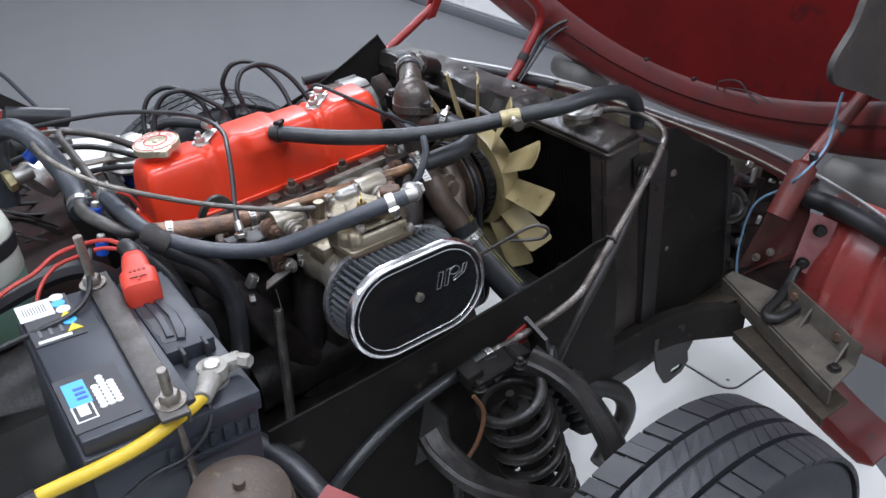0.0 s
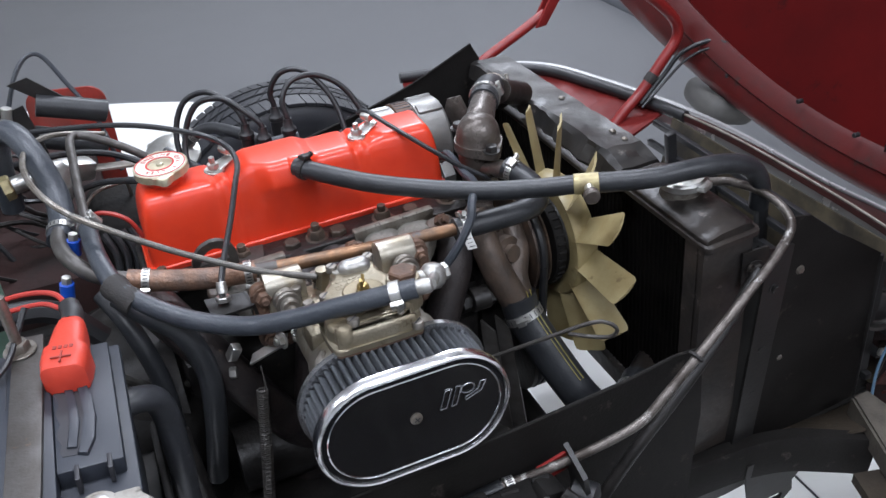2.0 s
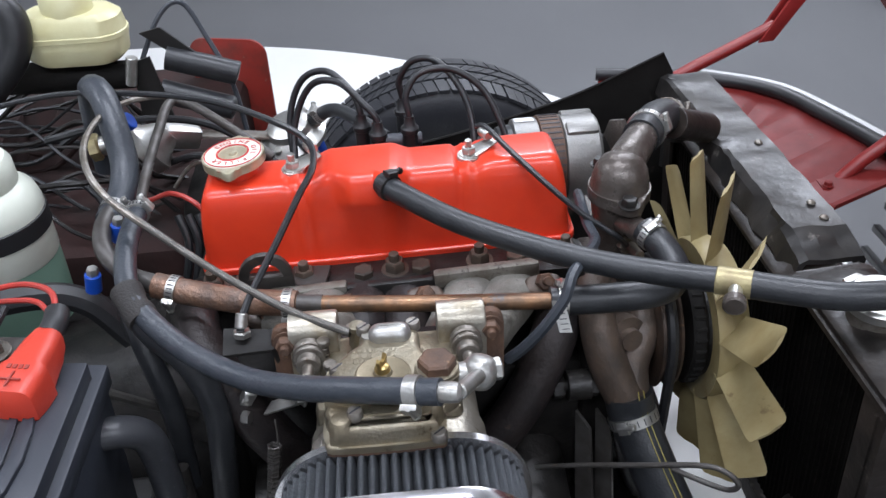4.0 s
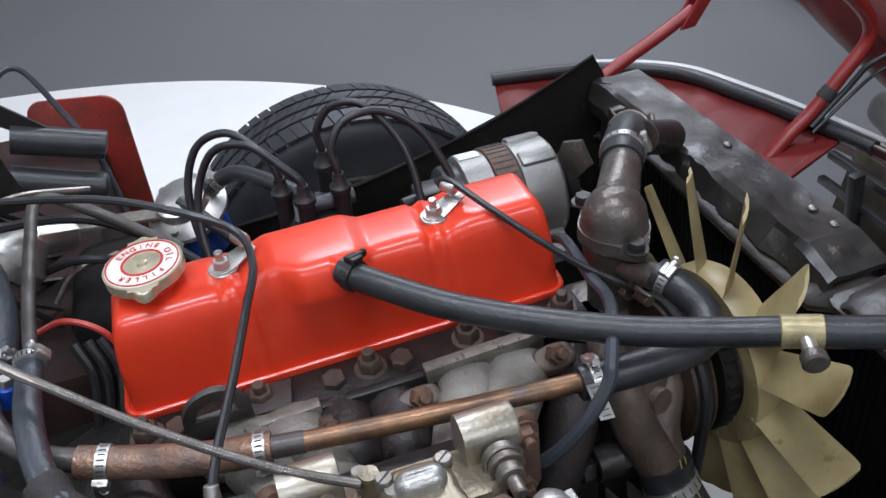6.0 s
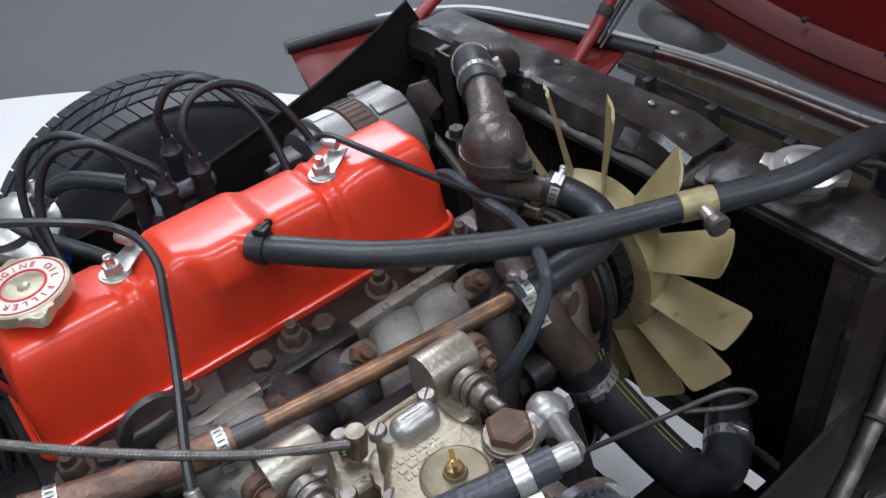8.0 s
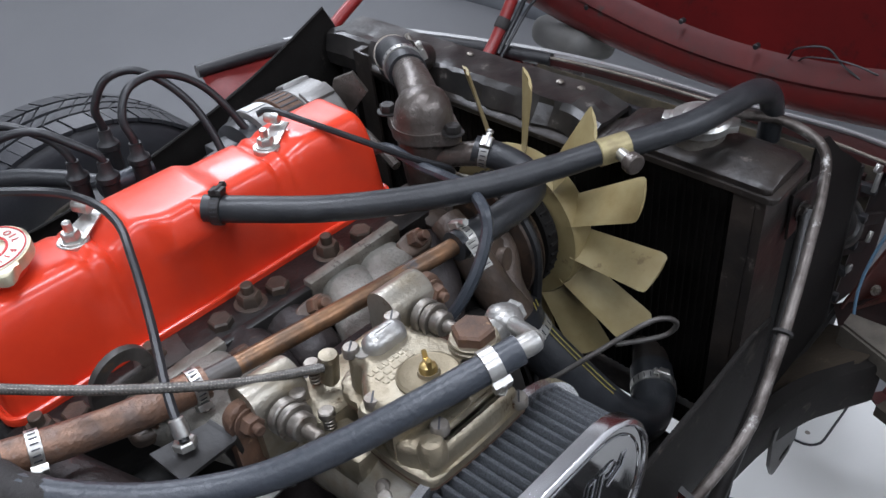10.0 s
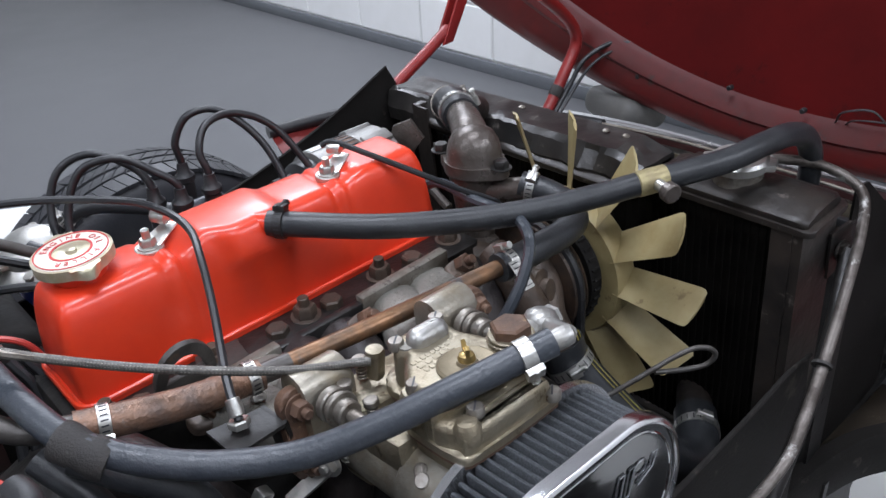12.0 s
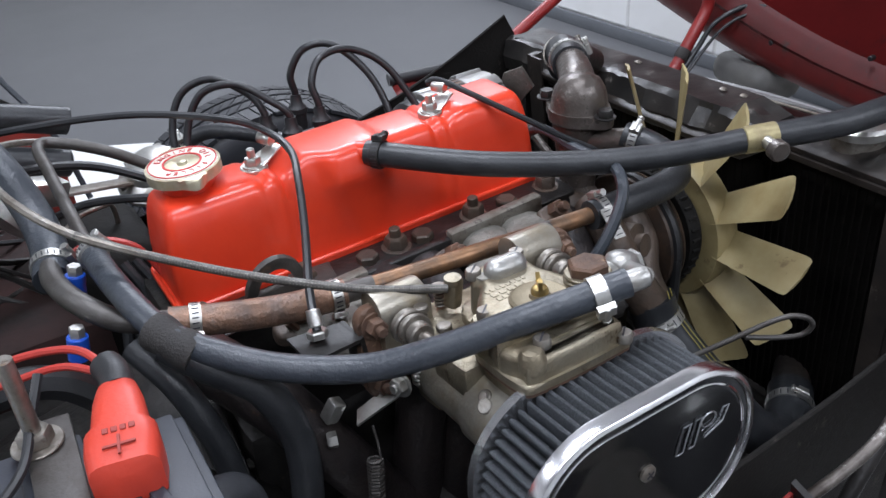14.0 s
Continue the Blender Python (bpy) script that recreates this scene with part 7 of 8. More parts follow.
put_lathe(bm, frame_to((0.751, 0.863, 0.750), (-0.38, -0.92, 0.0)), [(0.007, 0), (0.0095, 0.001), (0.0098, 0.009), (0.008, 0.0105)], 16)
part("cap_nut", bm, brown_cast, tee)
A2 = [(0.768, 0.882, 0.7505), (0.785, 0.872, 0.752), (0.83, 0.848, 0.758), (0.875, 0.838, 0.762), (0.925, 0.835, 0.758), (0.965, 0.836, 0.742), (0.985, 0.835, 0.715), (0.99, 0.835, 0.68)]
hose("breather_hose", "black hose arching over the radiator corner", A2, 0.0125, hose_rubber)
# steel overflow pipe down the near side of the radiator
P = [(0.935, 0.872, 0.712), (0.962, 0.855, 0.712), (0.985, 0.815, 0.706), (0.985, 0.775, 0.69), (0.95, 0.755, 0.665), (0.885, 0.735, 0.63), (0.815, 0.716, 0.59), (0.765, 0.705, 0.558), (0.73, 0.70, 0.535), (0.68, 0.702, 0.52), (0.61, 0.708, 0.507), (0.545, 0.712, 0.503)]
ov = hose("overflow_pipe", "bare steel overflow pipe with worn plating", P, 0.0056, pipe_worn, category="pipe")
clamp(ov, P, 0.97, 0.0075, width=0.011, screw=(0, -0.6, -0.8))
hose("overflow_hose", "grey-black rubber overflow tail hose", [(0.555, 0.711, 0.504), (0.48, 0.713, 0.492), (0.40, 0.71, 0.478), (0.32, 0.70, 0.45), (0.27, 0.70, 0.41)], 0.0088, hose_rubber)
hose("stay_rod", "grimy brown stay rod behind the steel pipe", [(0.928, 0.757, 0.650), (0.87, 0.735, 0.60), (0.80, 0.716, 0.545), (0.735, 0.708, 0.48), (0.69, 0.705, 0.42)], 0.0075, greasy_iron, category="rod")
tube_tie = lathe(along(P, 0.545)[0] + V((0.004, 0.002, 0.004)), V((0.8, 0.2, 0.55)), [(0.0085, -0.002), (0.0098, -0.0015), (0.0098, 0.0015), (0.0085, 0.002)], 16)
solo("tape_tie", tube_tie, tape_black, "black tie holding pipe and stay rod", "cable tie", base=tuple(along(P, 0.545)[0]))

# heater circuit: bypass hose, copper pipe, braided hose, steel end
B1 = [(0.724, 1.022, 0.716), (0.735, 0.998, 0.711), (0.742, 0.975, 0.702), (0.734, 0.957, 0.694), (0.712, 0.950, 0.691), (0.67, 0.948, 0.691), (0.615, 0.951, 0.690)]
bp = hose("bypass_hose", "short curved black rubber bypass hose", B1, 0.0145, hose_rubber, [(0.06, (-0.3, -0.5, 1))])
clamp(bp, B1, 0.94, 0.0145, screw=(0.2, 0.5, 1))
tag = bmesh.new()
put_plate(tag, [(0.612, 0.935, 0.704), (0.624, 0.934, 0.704), (0.630, 0.918, 0.678), (0.618, 0.919, 0.678)], 0.001)
tg = part("clamp_tail", tag, zinc, bp, "slotted tail of the clamp band")
for k in range(6):
    p = V((0.6185, 0.9335, 0.7015)).lerp(V((0.6235, 0.9205, 0.681)), k / 5)
    part("slot", box(p + V((0, -0.0012, 0.0006)), (0.007, 0.0006, 0.0016), (40, 0, 0), bevel=0), label_ink, tg)
C1 = [(0.625, 0.951, 0.690), (0.50, 0.964, 0.689), (0.40, 0.976, 0.689), (0.34, 0.984, 0.690)]
cpipe = hose("heater_pipe", "tarnished copper heater pipe along the head", C1, 0.0082, tarnished_pipe, category="pipe")
part("sleeve", tube([along(C1, 0.885)[0], along(C1, 0.80)[0]], lambda t: 0.0090, 14), strap_steel, cpipe, "dark tarnished joint sleeve")
D1 = [(0.372, 0.98, 0.689), (0.32, 0.988, 0.691), (0.265, 0.998, 0.700), (0.235, 1.006, 0.705)]
br = hose("braided_hose", "red-brown braided heater hose", D1, 0.0128, braid_brown)
clamp(br, D1, 0.06, 0.0130, screw=(0.2, -0.6, -0.8))
clamp(br, D1, 0.86, 0.0130, screw=(0, -0.9, -0.4))
hose("steel_bend", "bent steel heater pipe end", [(0.24, 1.005, 0.705), (0.205, 1.02, 0.712), (0.182, 1.045, 0.724), (0.172, 1.085, 0.726), (0.174, 1.12, 0.726)], 0.0092, strap_steel, category="pipe")
E1 = [(0.172, 1.105, 0.718), (0.179, 1.145, 0.727), (0.178, 1.18, 0.745), (0.168, 1.21, 0.775), (0.155, 1.24, 0.795), (0.140, 1.265, 0.800), (0.125, 1.29, 0.785), (0.115, 1.305, 0.74), (0.11, 1.31, 0.67)]
eh = hose("heater_hose", "thick grey-black heater hose rising to the bulkhead", E1, 0.0155, fuel_hose)
clamp(eh, E1, 0.05, 0.0155, screw=(0.7, -0.5, 0.2))
F1 = [(0.206, 1.10, 0.730), (0.205, 1.17, 0.744), (0.205, 1.25, 0.752), (0.207, 1.305, 0.756), (0.225, 1.315, 0.752), (0.27, 1.28, 0.740), (0.33, 1.255, 0.70)]
hose("hard_pipe", "brown-grey bent metal vacuum pipe", F1, 0.0058, strap_steel, category="pipe")
# fuel hose over the carburettor to the tape
G1 = [(0.497, 0.783, 0.7535), (0.465, 0.795, 0.746), (0.425, 0.812, 0.735), (0.38, 0.838, 0.717), (0.335, 0.87, 0.701), (0.285, 0.905, 0.703), (0.245, 0.94, 0.715), (0.222, 0.972, 0.726), (0.210, 1.03, 0.735), (0.206, 1.105, 0.732)]
g = hose("fuel_hose", "thick blue-grey fuel hose sweeping over the carburettor", G1, 0.0105, fuel_hose)
clamp(g, G1, 0.045, 0.0112, screw=(0.4, -0.9, -0.2), width=0.011, slots=False, label="plain bright band clamp")
clamp(g, G1, 0.985, 0.0112, screw=(0.8, 0.1, 0.5))
tp = bmesh.new()
put_tube(tp, [(0.238, 0.945, 0.712), (0.228, 0.958, 0.719), (0.219, 0.975, 0.725)], lambda t: 0.0145 + 0.0008 * math.sin(t * 9), 14)
solo("tape_wrap", tp, tape_black, "black cloth tape binding two hoses", "tape", base=(0.228, 0.958, 0.70))
hose("vacuum_hose", "black rubber hose dropping beside the block", [(0.222, 0.965, 0.715), (0.245, 0.94, 0.70), (0.275, 0.925, 0.672), (0.29, 0.915, 0.62), (0.285, 0.91, 0.55), (0.27, 0.92, 0.45)], 0.013, hose_rubber)
hose("lower_hose", "black rubber hose running down behind the battery", [(0.205, 1.0, 0.70), (0.225, 0.96, 0.67), (0.24, 0.94, 0.60), (0.24, 0.93, 0.50)], 0.011, hose_rubber)
hose("oil_pipe", "thin steel pipe down the side of the block", [(0.245, 0.90, 0.56), (0.25, 0.885, 0.50), (0.255, 0.88, 0.42), (0.255, 0.88, 0.33)], 0.009, greasy_iron, category="pipe")

# thin cables
def cable(name, label, pts, r=0.003, mat=None):
    return hose(name, label, pts, r, mat or cable_black, category="cable", seg=8)


c = cable("choke_cable", "thin black cable clipped over the red cover", [(-0.04, 1.30, 0.76), (0.08, 1.28, 0.788), (0.18, 1.25, 0.798), (0.28, 1.21, 0.80), (0.355, 1.165, 0.79), (0.387, 1.145, 0.775), (0.392, 1.105, 0.768), (0.378, 1.06, 0.76), (0.358, 1.01, 0.742), (0.336, 0.962, 0.722), (0.327, 0.938, 0.71), (0.325, 0.930, 0.702)], 0.0036)
bm = bmesh.new()
put_rod(bm, (0.3275, 0.94, 0.715), (0.3255, 0.932, 0.704), 0.0055)
put_hex(bm, (0.3255, 0.932, 0.695), (0.05, 0.2, 1), 0.0085, 0.006)
put_hex(bm, (0.3265, 0.935, 0.705), (0.05, 0.25, 1), 0.006, 0.007)
part("adjuster", bm, zinc, c, "bright adjuster nuts on the bracket")
c = cable("throttle_cable", "grey spiral-wound throttle cable", [(0.426, 0.903, 0.713), (0.37, 0.936, 0.718), (0.30, 0.985, 0.733), (0.24, 1.03, 0.752), (0.195, 1.062, 0.772), (0.168, 1.10, 0.788), (0.155, 1.16, 0.793), (0.16, 1.24, 0.785), (0.19, 1.32, 0.76), (0.25, 1.36, 0.73)], 0.0036, dull_steel)
W1 = [(0.426, 0.903, 0.713), (0.37, 0.936, 0.718), (0.30, 0.985, 0.733), (0.24, 1.03, 0.752), (0.195, 1.062, 0.772)]
part("spiral", tube(W1, lambda t: 0.0037 + 0.00012 * math.sin(t * 817), 10, 130), cable_grey, c, "spiral wound steel outer")
bm = bmesh.new()
put_box(bm, (0.432, 0.905, 0.706), (0.012, 0.012, 0.026), (0, 10, 20), bevel=0.003)
put_lathe(bm, frame_to((0.432, 0.905, 0.714), (0, 0, 1)), [(0.003, 0), (0.007, 0.001), (0.007, 0.006), (0.003, 0.0065)], 14)
part("cable_stop", bm, carb_alloy, c)
cable("sensor_cable", "black sender wire clipped to the cover front", [(0.568, 1.155, 0.775), (0.578, 1.146, 0.778), (0.60, 1.115, 0.765), (0.635, 1.075, 0.742), (0.665, 1.05, 0.722), (0.70, 1.035, 0.70), (0.715, 1.045, 0.68)], 0.0032)
cable("vacuum_pipe", "black rubber vacuum pipe curling to the carburettor", [(0.69, 1.16, 0.67), (0.674, 1.10, 0.712), (0.671, 1.045, 0.712), (0.672, 1.015, 0.712), (0.652, 0.97, 0.728), (0.629, 0.930, 0.737), (0.620, 0.916, 0.722), (0.602, 0.911, 0.695), (0.584, 0.914, 0.668), (0.570, 0.922, 0.647)], 0.0055, fuel_hose)
st = thing("dipstick", (0.64, 0.93, 0.5), "bent wire dipstick with a loop handle", "dipstick")
Lp = [(0.60, 0.91, 0.50), (0.638, 0.887, 0.525), (0.69, 0.848, 0.565), (0.732, 0.817, 0.596), (0.749, 0.803, 0.600), (0.758, 0.797, 0.590), (0.753, 0.803, 0.577), (0.736, 0.817, 0.573), (0.712, 0.834, 0.574)]
part("wire", tube(Lp, 0.0027, 10), strap_steel, st)


def spark_leads():
    di = thing("distributor", (0.47, 1.30, 0.55), "black distributor with four plug leads", "distributor")
    part("body", lathe((0.47, 1.305, 0.52), (0, 0, 1), [(0.022, 0), (0.022, 0.08), (0.034, 0.10), (0.038, 0.12), (0.038, 0.145), (0.03, 0.16)], 28), cable_black, di, "black distributor cap")
    part("coil_terminal", rod((0.455, 1.29, 0.692), (0.515, 1.295, 0.69), 0.009), fuel_hose, di, "grey rubber terminal cover")
    tops = [(0.440, 1.298), (0.460, 1.274), (0.494, 1.335), (0.500, 1.283)]
    lead = [[(0.43, 1.315, 0.752), (0.40, 1.345, 0.768), (0.365, 1.36, 0.75), (0.345, 1.345, 0.70), (0.35, 1.30, 0.63)],
            [(0.445, 1.285, 0.748), (0.415, 1.31, 0.768), (0.378, 1.33, 0.755), (0.352, 1.32, 0.70), (0.352, 1.27, 0.63)],
            [(0.492, 1.335, 0.755), (0.512, 1.33, 0.782), (0.545, 1.315, 0.78), (0.575, 1.28, 0.735), (0.58, 1.23, 0.65)],
            [(0.498, 1.29, 0.755), (0.518, 1.30, 0.778), (0.56, 1.305, 0.776), (0.60, 1.29, 0.745), (0.63, 1.25, 0.67), (0.64, 1.23, 0.64)]]
    for (x, y), pts in zip(tops, lead):
        boot = bmesh.new()
        put_lathe(boot, frame_to((x, y, 0.665), (0, 0, 1)), [(0.0085, 0), (0.0095, 0.02), (0.0095, 0.04), (0.0115, 0.042), (0.0115, 0.048), (0.0075, 0.052), (0.006, 0.064)], 18)
        part("boot", boot, rubber, di, "black rubber boot")
        part("plug_lead", tube([(x, y, 0.70), (x, y, 0.73)] + pts, 0.0044, 10), cable_black, di, "glossy black plug lead")
    fp = thing("fuel_filter", (0.345, 1.45, 0.58), "chrome-topped fuel pump with clamp screws", "fuel pump")
    m = Matrix.Translation((0.345, 1.445, 0.595)) @ pose(0, 0, 0, 14, -14, 0)
    part("bowl", put_lathe(bmesh.new(), m, [(0.02, -0.03), (0.033, -0.02), (0.036, 0.0), (0.036, 0.035)], 32), blue_plastic, fp, "dark blue lower bowl")
    part("lid", put_lathe(bmesh.new(), m, [(0.036, 0.034), (0.049, 0.036), (0.050, 0.043), (0.044, 0.048), (0.034, 0.054), (0.031, 0.064), (0.018, 0.070)], 36), zinc, fp, "bright plated ridged lid")
    for i in range(6):
        a = radians(60 * i)
        bm = bmesh.new()
        put_rod(bm, m @ V((0.04 * math.cos(a), 0.04 * math.sin(a), 0.043)), m @ V((0.04 * math.cos(a), 0.04 * math.sin(a), 0.054)), 0.006, seg=12)
        part("screw", bm, zinc, fp)
    pts = [(0.365, 1.43, 0.66), (0.40, 1.41, 0.682), (0.44, 1.36, 0.685), (0.47, 1.32, 0.68)]
    fh = hose("pump_hose", "short black rubber hose from the fuel pump", pts, 0.0095, hose_rubber)
    clamp(fh, pts, 0.1, 0.0095, screw=(0, -0.4, 1))
    pts = [(0.33, 1.42, 0.655), (0.36, 1.38, 0.64), (0.40, 1.33, 0.62), (0.42, 1.28, 0.60)]
    hose("pump_hose", "second black rubber hose from the fuel pump", pts, 0.008, hose_rubber)


spark_leads()


def battery():
    BT = Matrix.Translation((0.117, 0.771, 0.62)) @ pose(0, 0, 0, 0, 4, -1)
    ba = thing("battery", (0.122, 0.745, 0.515), "black car battery with blue and white labels", "battery")

    def bx(name, c, s, mat, par, label="", bev=0.002):
        bm = bmesh.new()
        put_box(bm, (0, 0, 0), s, (0, 0, 0), bev)
        bm.transform(BT @ Matrix.Translation(c))
        return part(name, bm, mat, par, label)

    case = bx("case", (0, 0, -0.012), (0.168, 0.264, 0.17), battery_black, ba, "ribbed black battery case", 0.004)
    lid = bx("lid", (0, 0, 0.073), (0.174, 0.272, 0.024), battery_black, ba, "dark grey battery lid", 0.003)
    bx("raised_lid", (-0.030, 0.0, 0.0930), (0.108, 0.262, 0.020), battery_black, lid, "", 0.0025)
    bx("handle_block", (0.051, 0.037, 0.0925), (0.053, 0.166, 0.020), battery_black, lid, "raised block that carries the handle", 0.002)
    # Flat dark sheet on the lid carries the shade of the handle's hollow.
    lens = [(0.026, 0.082), (0.036, 0.084), (0.047, 0.070), (0.053, 0.045), (0.055, 0.015), (0.052, -0.010), (0.046, -0.030), (0.030, -0.028)] + [(0.028 + 0.002 * math.sin(k * 1.9), -0.022 + k * 0.0085) for k in range(12)]
    part("recess_shade", prism(BT @ Matrix.Translation((0, 0, 0.1022)), lens, 0.0008), label_ink, lid, "dark sheet drawn as the shaded recess below the handle")
    part("handle", prism(BT @ Matrix.Translation((0, 0, 0.1024)), [(0.044, 0.070), (0.052, 0.068), (0.058, 0.040), (0.060, 0.012), (0.057, -0.016), (0.050, -0.034), (0.042, -0.030), (0.048, -0.010), (0.050, 0.015), (0.048, 0.042)], 0.0045, 0.0015), battery_black, lid, "folded carrying handle")
    part("handle_strap", prism(BT @ Matrix.Translation((0, 0, 0.1024)), [(0.033, 0.072), (0.040, 0.076), (0.044, 0.040), (0.046, 0.010), (0.042, -0.022), (0.034, -0.020), (0.038, 0.012), (0.037, 0.042)], 0.003, 0.001), battery_black, lid)
    for k in range(7):
        bx("front_rib", (-0.01 + k * 0.014, -0.1335, 0.048), (0.006, 0.006, 0.016), battery_black, case, "", 0.001)
    bx("front_ledge", (0.03, -0.135, 0.036), (0.10, 0.008, 0.006), battery_black, case, "", 0.001)
    for x, y in ((0.040, -0.050), (0.066, -0.046), (0.045, 0.122)):
        bx("lid_slot", (x, y, 0.0945), (0.004, 0.018, 0.018), label_ink, lid, "", 0.001)
    bx("vent_seam", (-0.014, 0.085, 0.1033), (0.001, 0.07, 0.0008), label_ink, lid, "", 0)
    bx("vent_seam", (-0.014, -0.045, 0.1033), (0.001, 0.03, 0.0008), label_ink, lid, "", 0)
    bx("front_label", (-0.055, -0.074, 0.1035), (0.060, 0.090, 0.0012), label_ink, lid, "dark printed label", 0)
    bx("blue_patch", (-0.069, -0.060, 0.1045), (0.021, 0.040, 0.001), label_blue, lid, "blue label patch", 0)
    bx("white_frame", (-0.070, -0.0925, 0.1043), (0.020, 0.026, 0.001), label_white, lid, "", 0)
    bx("frame_window", (-0.070, -0.0925, 0.1050), (0.0165, 0.0225, 0.0006), label_ink, lid, "", 0)
    bx("frame_mark", (-0.070, -0.090, 0.1055), (0.010, 0.017, 0.0006), label_white, lid, "", 0)
    for k in range(3):
        bx("blue_mark", (-0.066, -0.070 + k * 0.008, 0.1052), (0.010, 0.004, 0.0006), blue_plastic, lid, "", 0)
    for i in range(3):
        for j in range(8 if i == 1 else 6):
            bm = bmesh.new()
            put_lathe(bm, BT @ Matrix.Translation((-0.052 + i * 0.0075, -0.092 + j * 0.0065, 0.104)), [(0.0039, 0), (0.0036, 0.0012), (0.001, 0.0014)], 10)
            part("print_dot", bm, label_white, lid)
    bx("rear_label", (-0.057, 0.087, 0.1035), (0.052, 0.094, 0.0012), label_ink, lid, "dark warning label", 0)
    bx("barcode", (-0.068, 0.113, 0.1045), (0.036, 0.036, 0.001), label_white, lid, "white barcode label", 0)
    for k in range(9):
        bx("barcode_bar", (-0.080 + k * 0.0028, 0.113, 0.1053), (0.0010, 0.018, 0.0005), label_grey, lid, "", 0)
    for x, y, mt in ((-0.042, 0.128, label_white), (-0.043, 0.114, label_blue), (-0.041, 0.099, label_white), (-0.041, 0.072, label_blue)):
        bm = bmesh.new()
        put_lathe(bm, BT @ Matrix.Translation((x, y, 0.104)), [(0.0076, 0), (0.0076, 0.0012)], 20)
        part("warning_sign", bm, mt, lid)
    for x, y in ((-0.041, 0.086), (-0.040, 0.057)):
        bm = prism(BT @ Matrix.Translation((x, y, 0.104)), [(-0.008, -0.006), (0.008, -0.006), (0, 0.008)], 0.0012)
        part("warning_triangle", bm, label_yellow, lid)
    bx("white_bar", (-0.062, 0.046, 0.1045), (0.034, 0.005, 0.001), label_white, lid, "", 0)
    for k in range(3):
        bx("print_line", (-0.074 + k * 0.011, 0.066, 0.1045), (0.003, 0.022, 0.0008), label_grey, lid, "", 0)
    # terminals
    bm = bmesh.new()
    put_lathe(bm, BT @ Matrix.Translation((0.054, -0.096, 0.084)), [(0.016, 0), (0.016, 0.004), (0.0095, 0.006), (0.0085, 0.026), (0.006, 0.027)], 24)
    post = part("negative_post", bm, zinc, lid, "grey lead battery post")
    cl = bmesh.new()
    put_lathe(cl, BT @ Matrix.Translation((0.054, -0.096, 0.092)), [(0.0095, 0), (0.0155, 0.001), (0.0155, 0.014), (0.0095, 0.015)], 24)
    put_box(cl, BT @ V((0.076, -0.094, 0.100)), (0.022, 0.016, 0.014), (0, 5, 0), bevel=0.003)
    put_hex(cl, BT @ V((0.084, -0.098, 0.101)), (0.5, -0.8, 0.1), 0.008, 0.012)
    put_rod(cl, BT @ V((0.047, -0.108, 0.100)), BT @ V((0.030, -0.130, 0.098)), 0.012, 0.009)
    part("terminal_clamp", cl, cast_alloy, post, "corroded grey terminal clamp")
    # hold-down bar, bolts
    bar = thing("battery_strap", (0.122, 0.745, 0.72), "flat rusty grey steel battery hold-down bar", "battery strap")
    bm = bmesh.new()
    put_box(bm, (0, 0, 0), (0.028, 0.30, 0.005), (0, 0, 0), 0.0015)
    put_box(bm, (0.0125, 0, -0.005), (0.003, 0.30, 0.012), (0, 0, 0), 0.001)
    bm.transform(BT @ Matrix.Translation((0.002, -0.004, 0.1075)) @ pose(0, 0, 0, 0, 0, -2))
    part("bar", bm, strap_steel, bar, "flat steel bar with rust")
    for y, up in ((-0.125, 0.03), (0.13, 0.055)):
        bm = bmesh.new()
        p = BT @ V((0.0, y - 0.006, 0.110))
        put_rod(bm, p, p + V((0, 0, 0.002)), 0.0155, seg=24)
        stud_nut(bm, p + V((0, 0, 0.001)), (0, 0, 1), 0.0105, 0.009, up, washer=False)
        put_rod(bm, p - V((0, 0, 0.2)) + V((0, -0.012 if y < 0 else 0.012, 0)), p, 0.0045)
        part("hook_bolt", bm, dull_steel, bar, "threaded hook bolt with nut")
    # positive terminal boot
    bt = thing("positive_terminal", (0.166, 0.84, 0.712), "orange-red plastic battery terminal cover", "terminal cover")
    rings = []
    for y, w, z0, z1 in ((0.825, 0.013, 0.0, 0.028), (0.829, 0.019, 0.0, 0.036), (0.842, 0.0205, 0.0, 0.0395), (0.856, 0.020, 0.0, 0.041), (0.860, 0.0165, 0.003, 0.0410), (0.882, 0.0145, 0.010, 0.0425), (0.894, 0.012, 0.016, 0.0425), (0.899, 0.009, 0.020, 0.040)):
        o = rounded(2 * w, z1 - z0, 0.009, 4, 0, (z0 + z1) / 2)
        rings.append([(0.166 + a + (y - 0.838) * 0.21, y - a * 0.21, 0.712 + b) for a, b in o])
    boot = part("boot", put_rings(bmesh.new(), rings), red_plastic, bt)
    plus = bmesh.new()
    put_box(plus, (0.1662, 0.8385, 0.7520), (0.018, 0.0016, 0.0012), (4, 0, -12), 0)
    put_box(plus, (0.1662, 0.8385, 0.7522), (0.0016, 0.015, 0.0012), (4, 0, -12), 0)
    part("plus_mark", plus, faded_red, boot)
    for k in range(4):
        part("moulded_mark", box((0.162 + k * 0.0048, 0.8525 - k * 0.0010, 0.7528), (0.0034, 0.0042, 0.0012), (4, 0, -12), 0.0003, 1), faded_red, boot)
    part("neck", tube([(0.1785, 0.895, 0.745), (0.180, 0.908, 0.747), (0.178, 0.922, 0.747)], 0.0105, 14), rubber, bt, "black rubber neck")
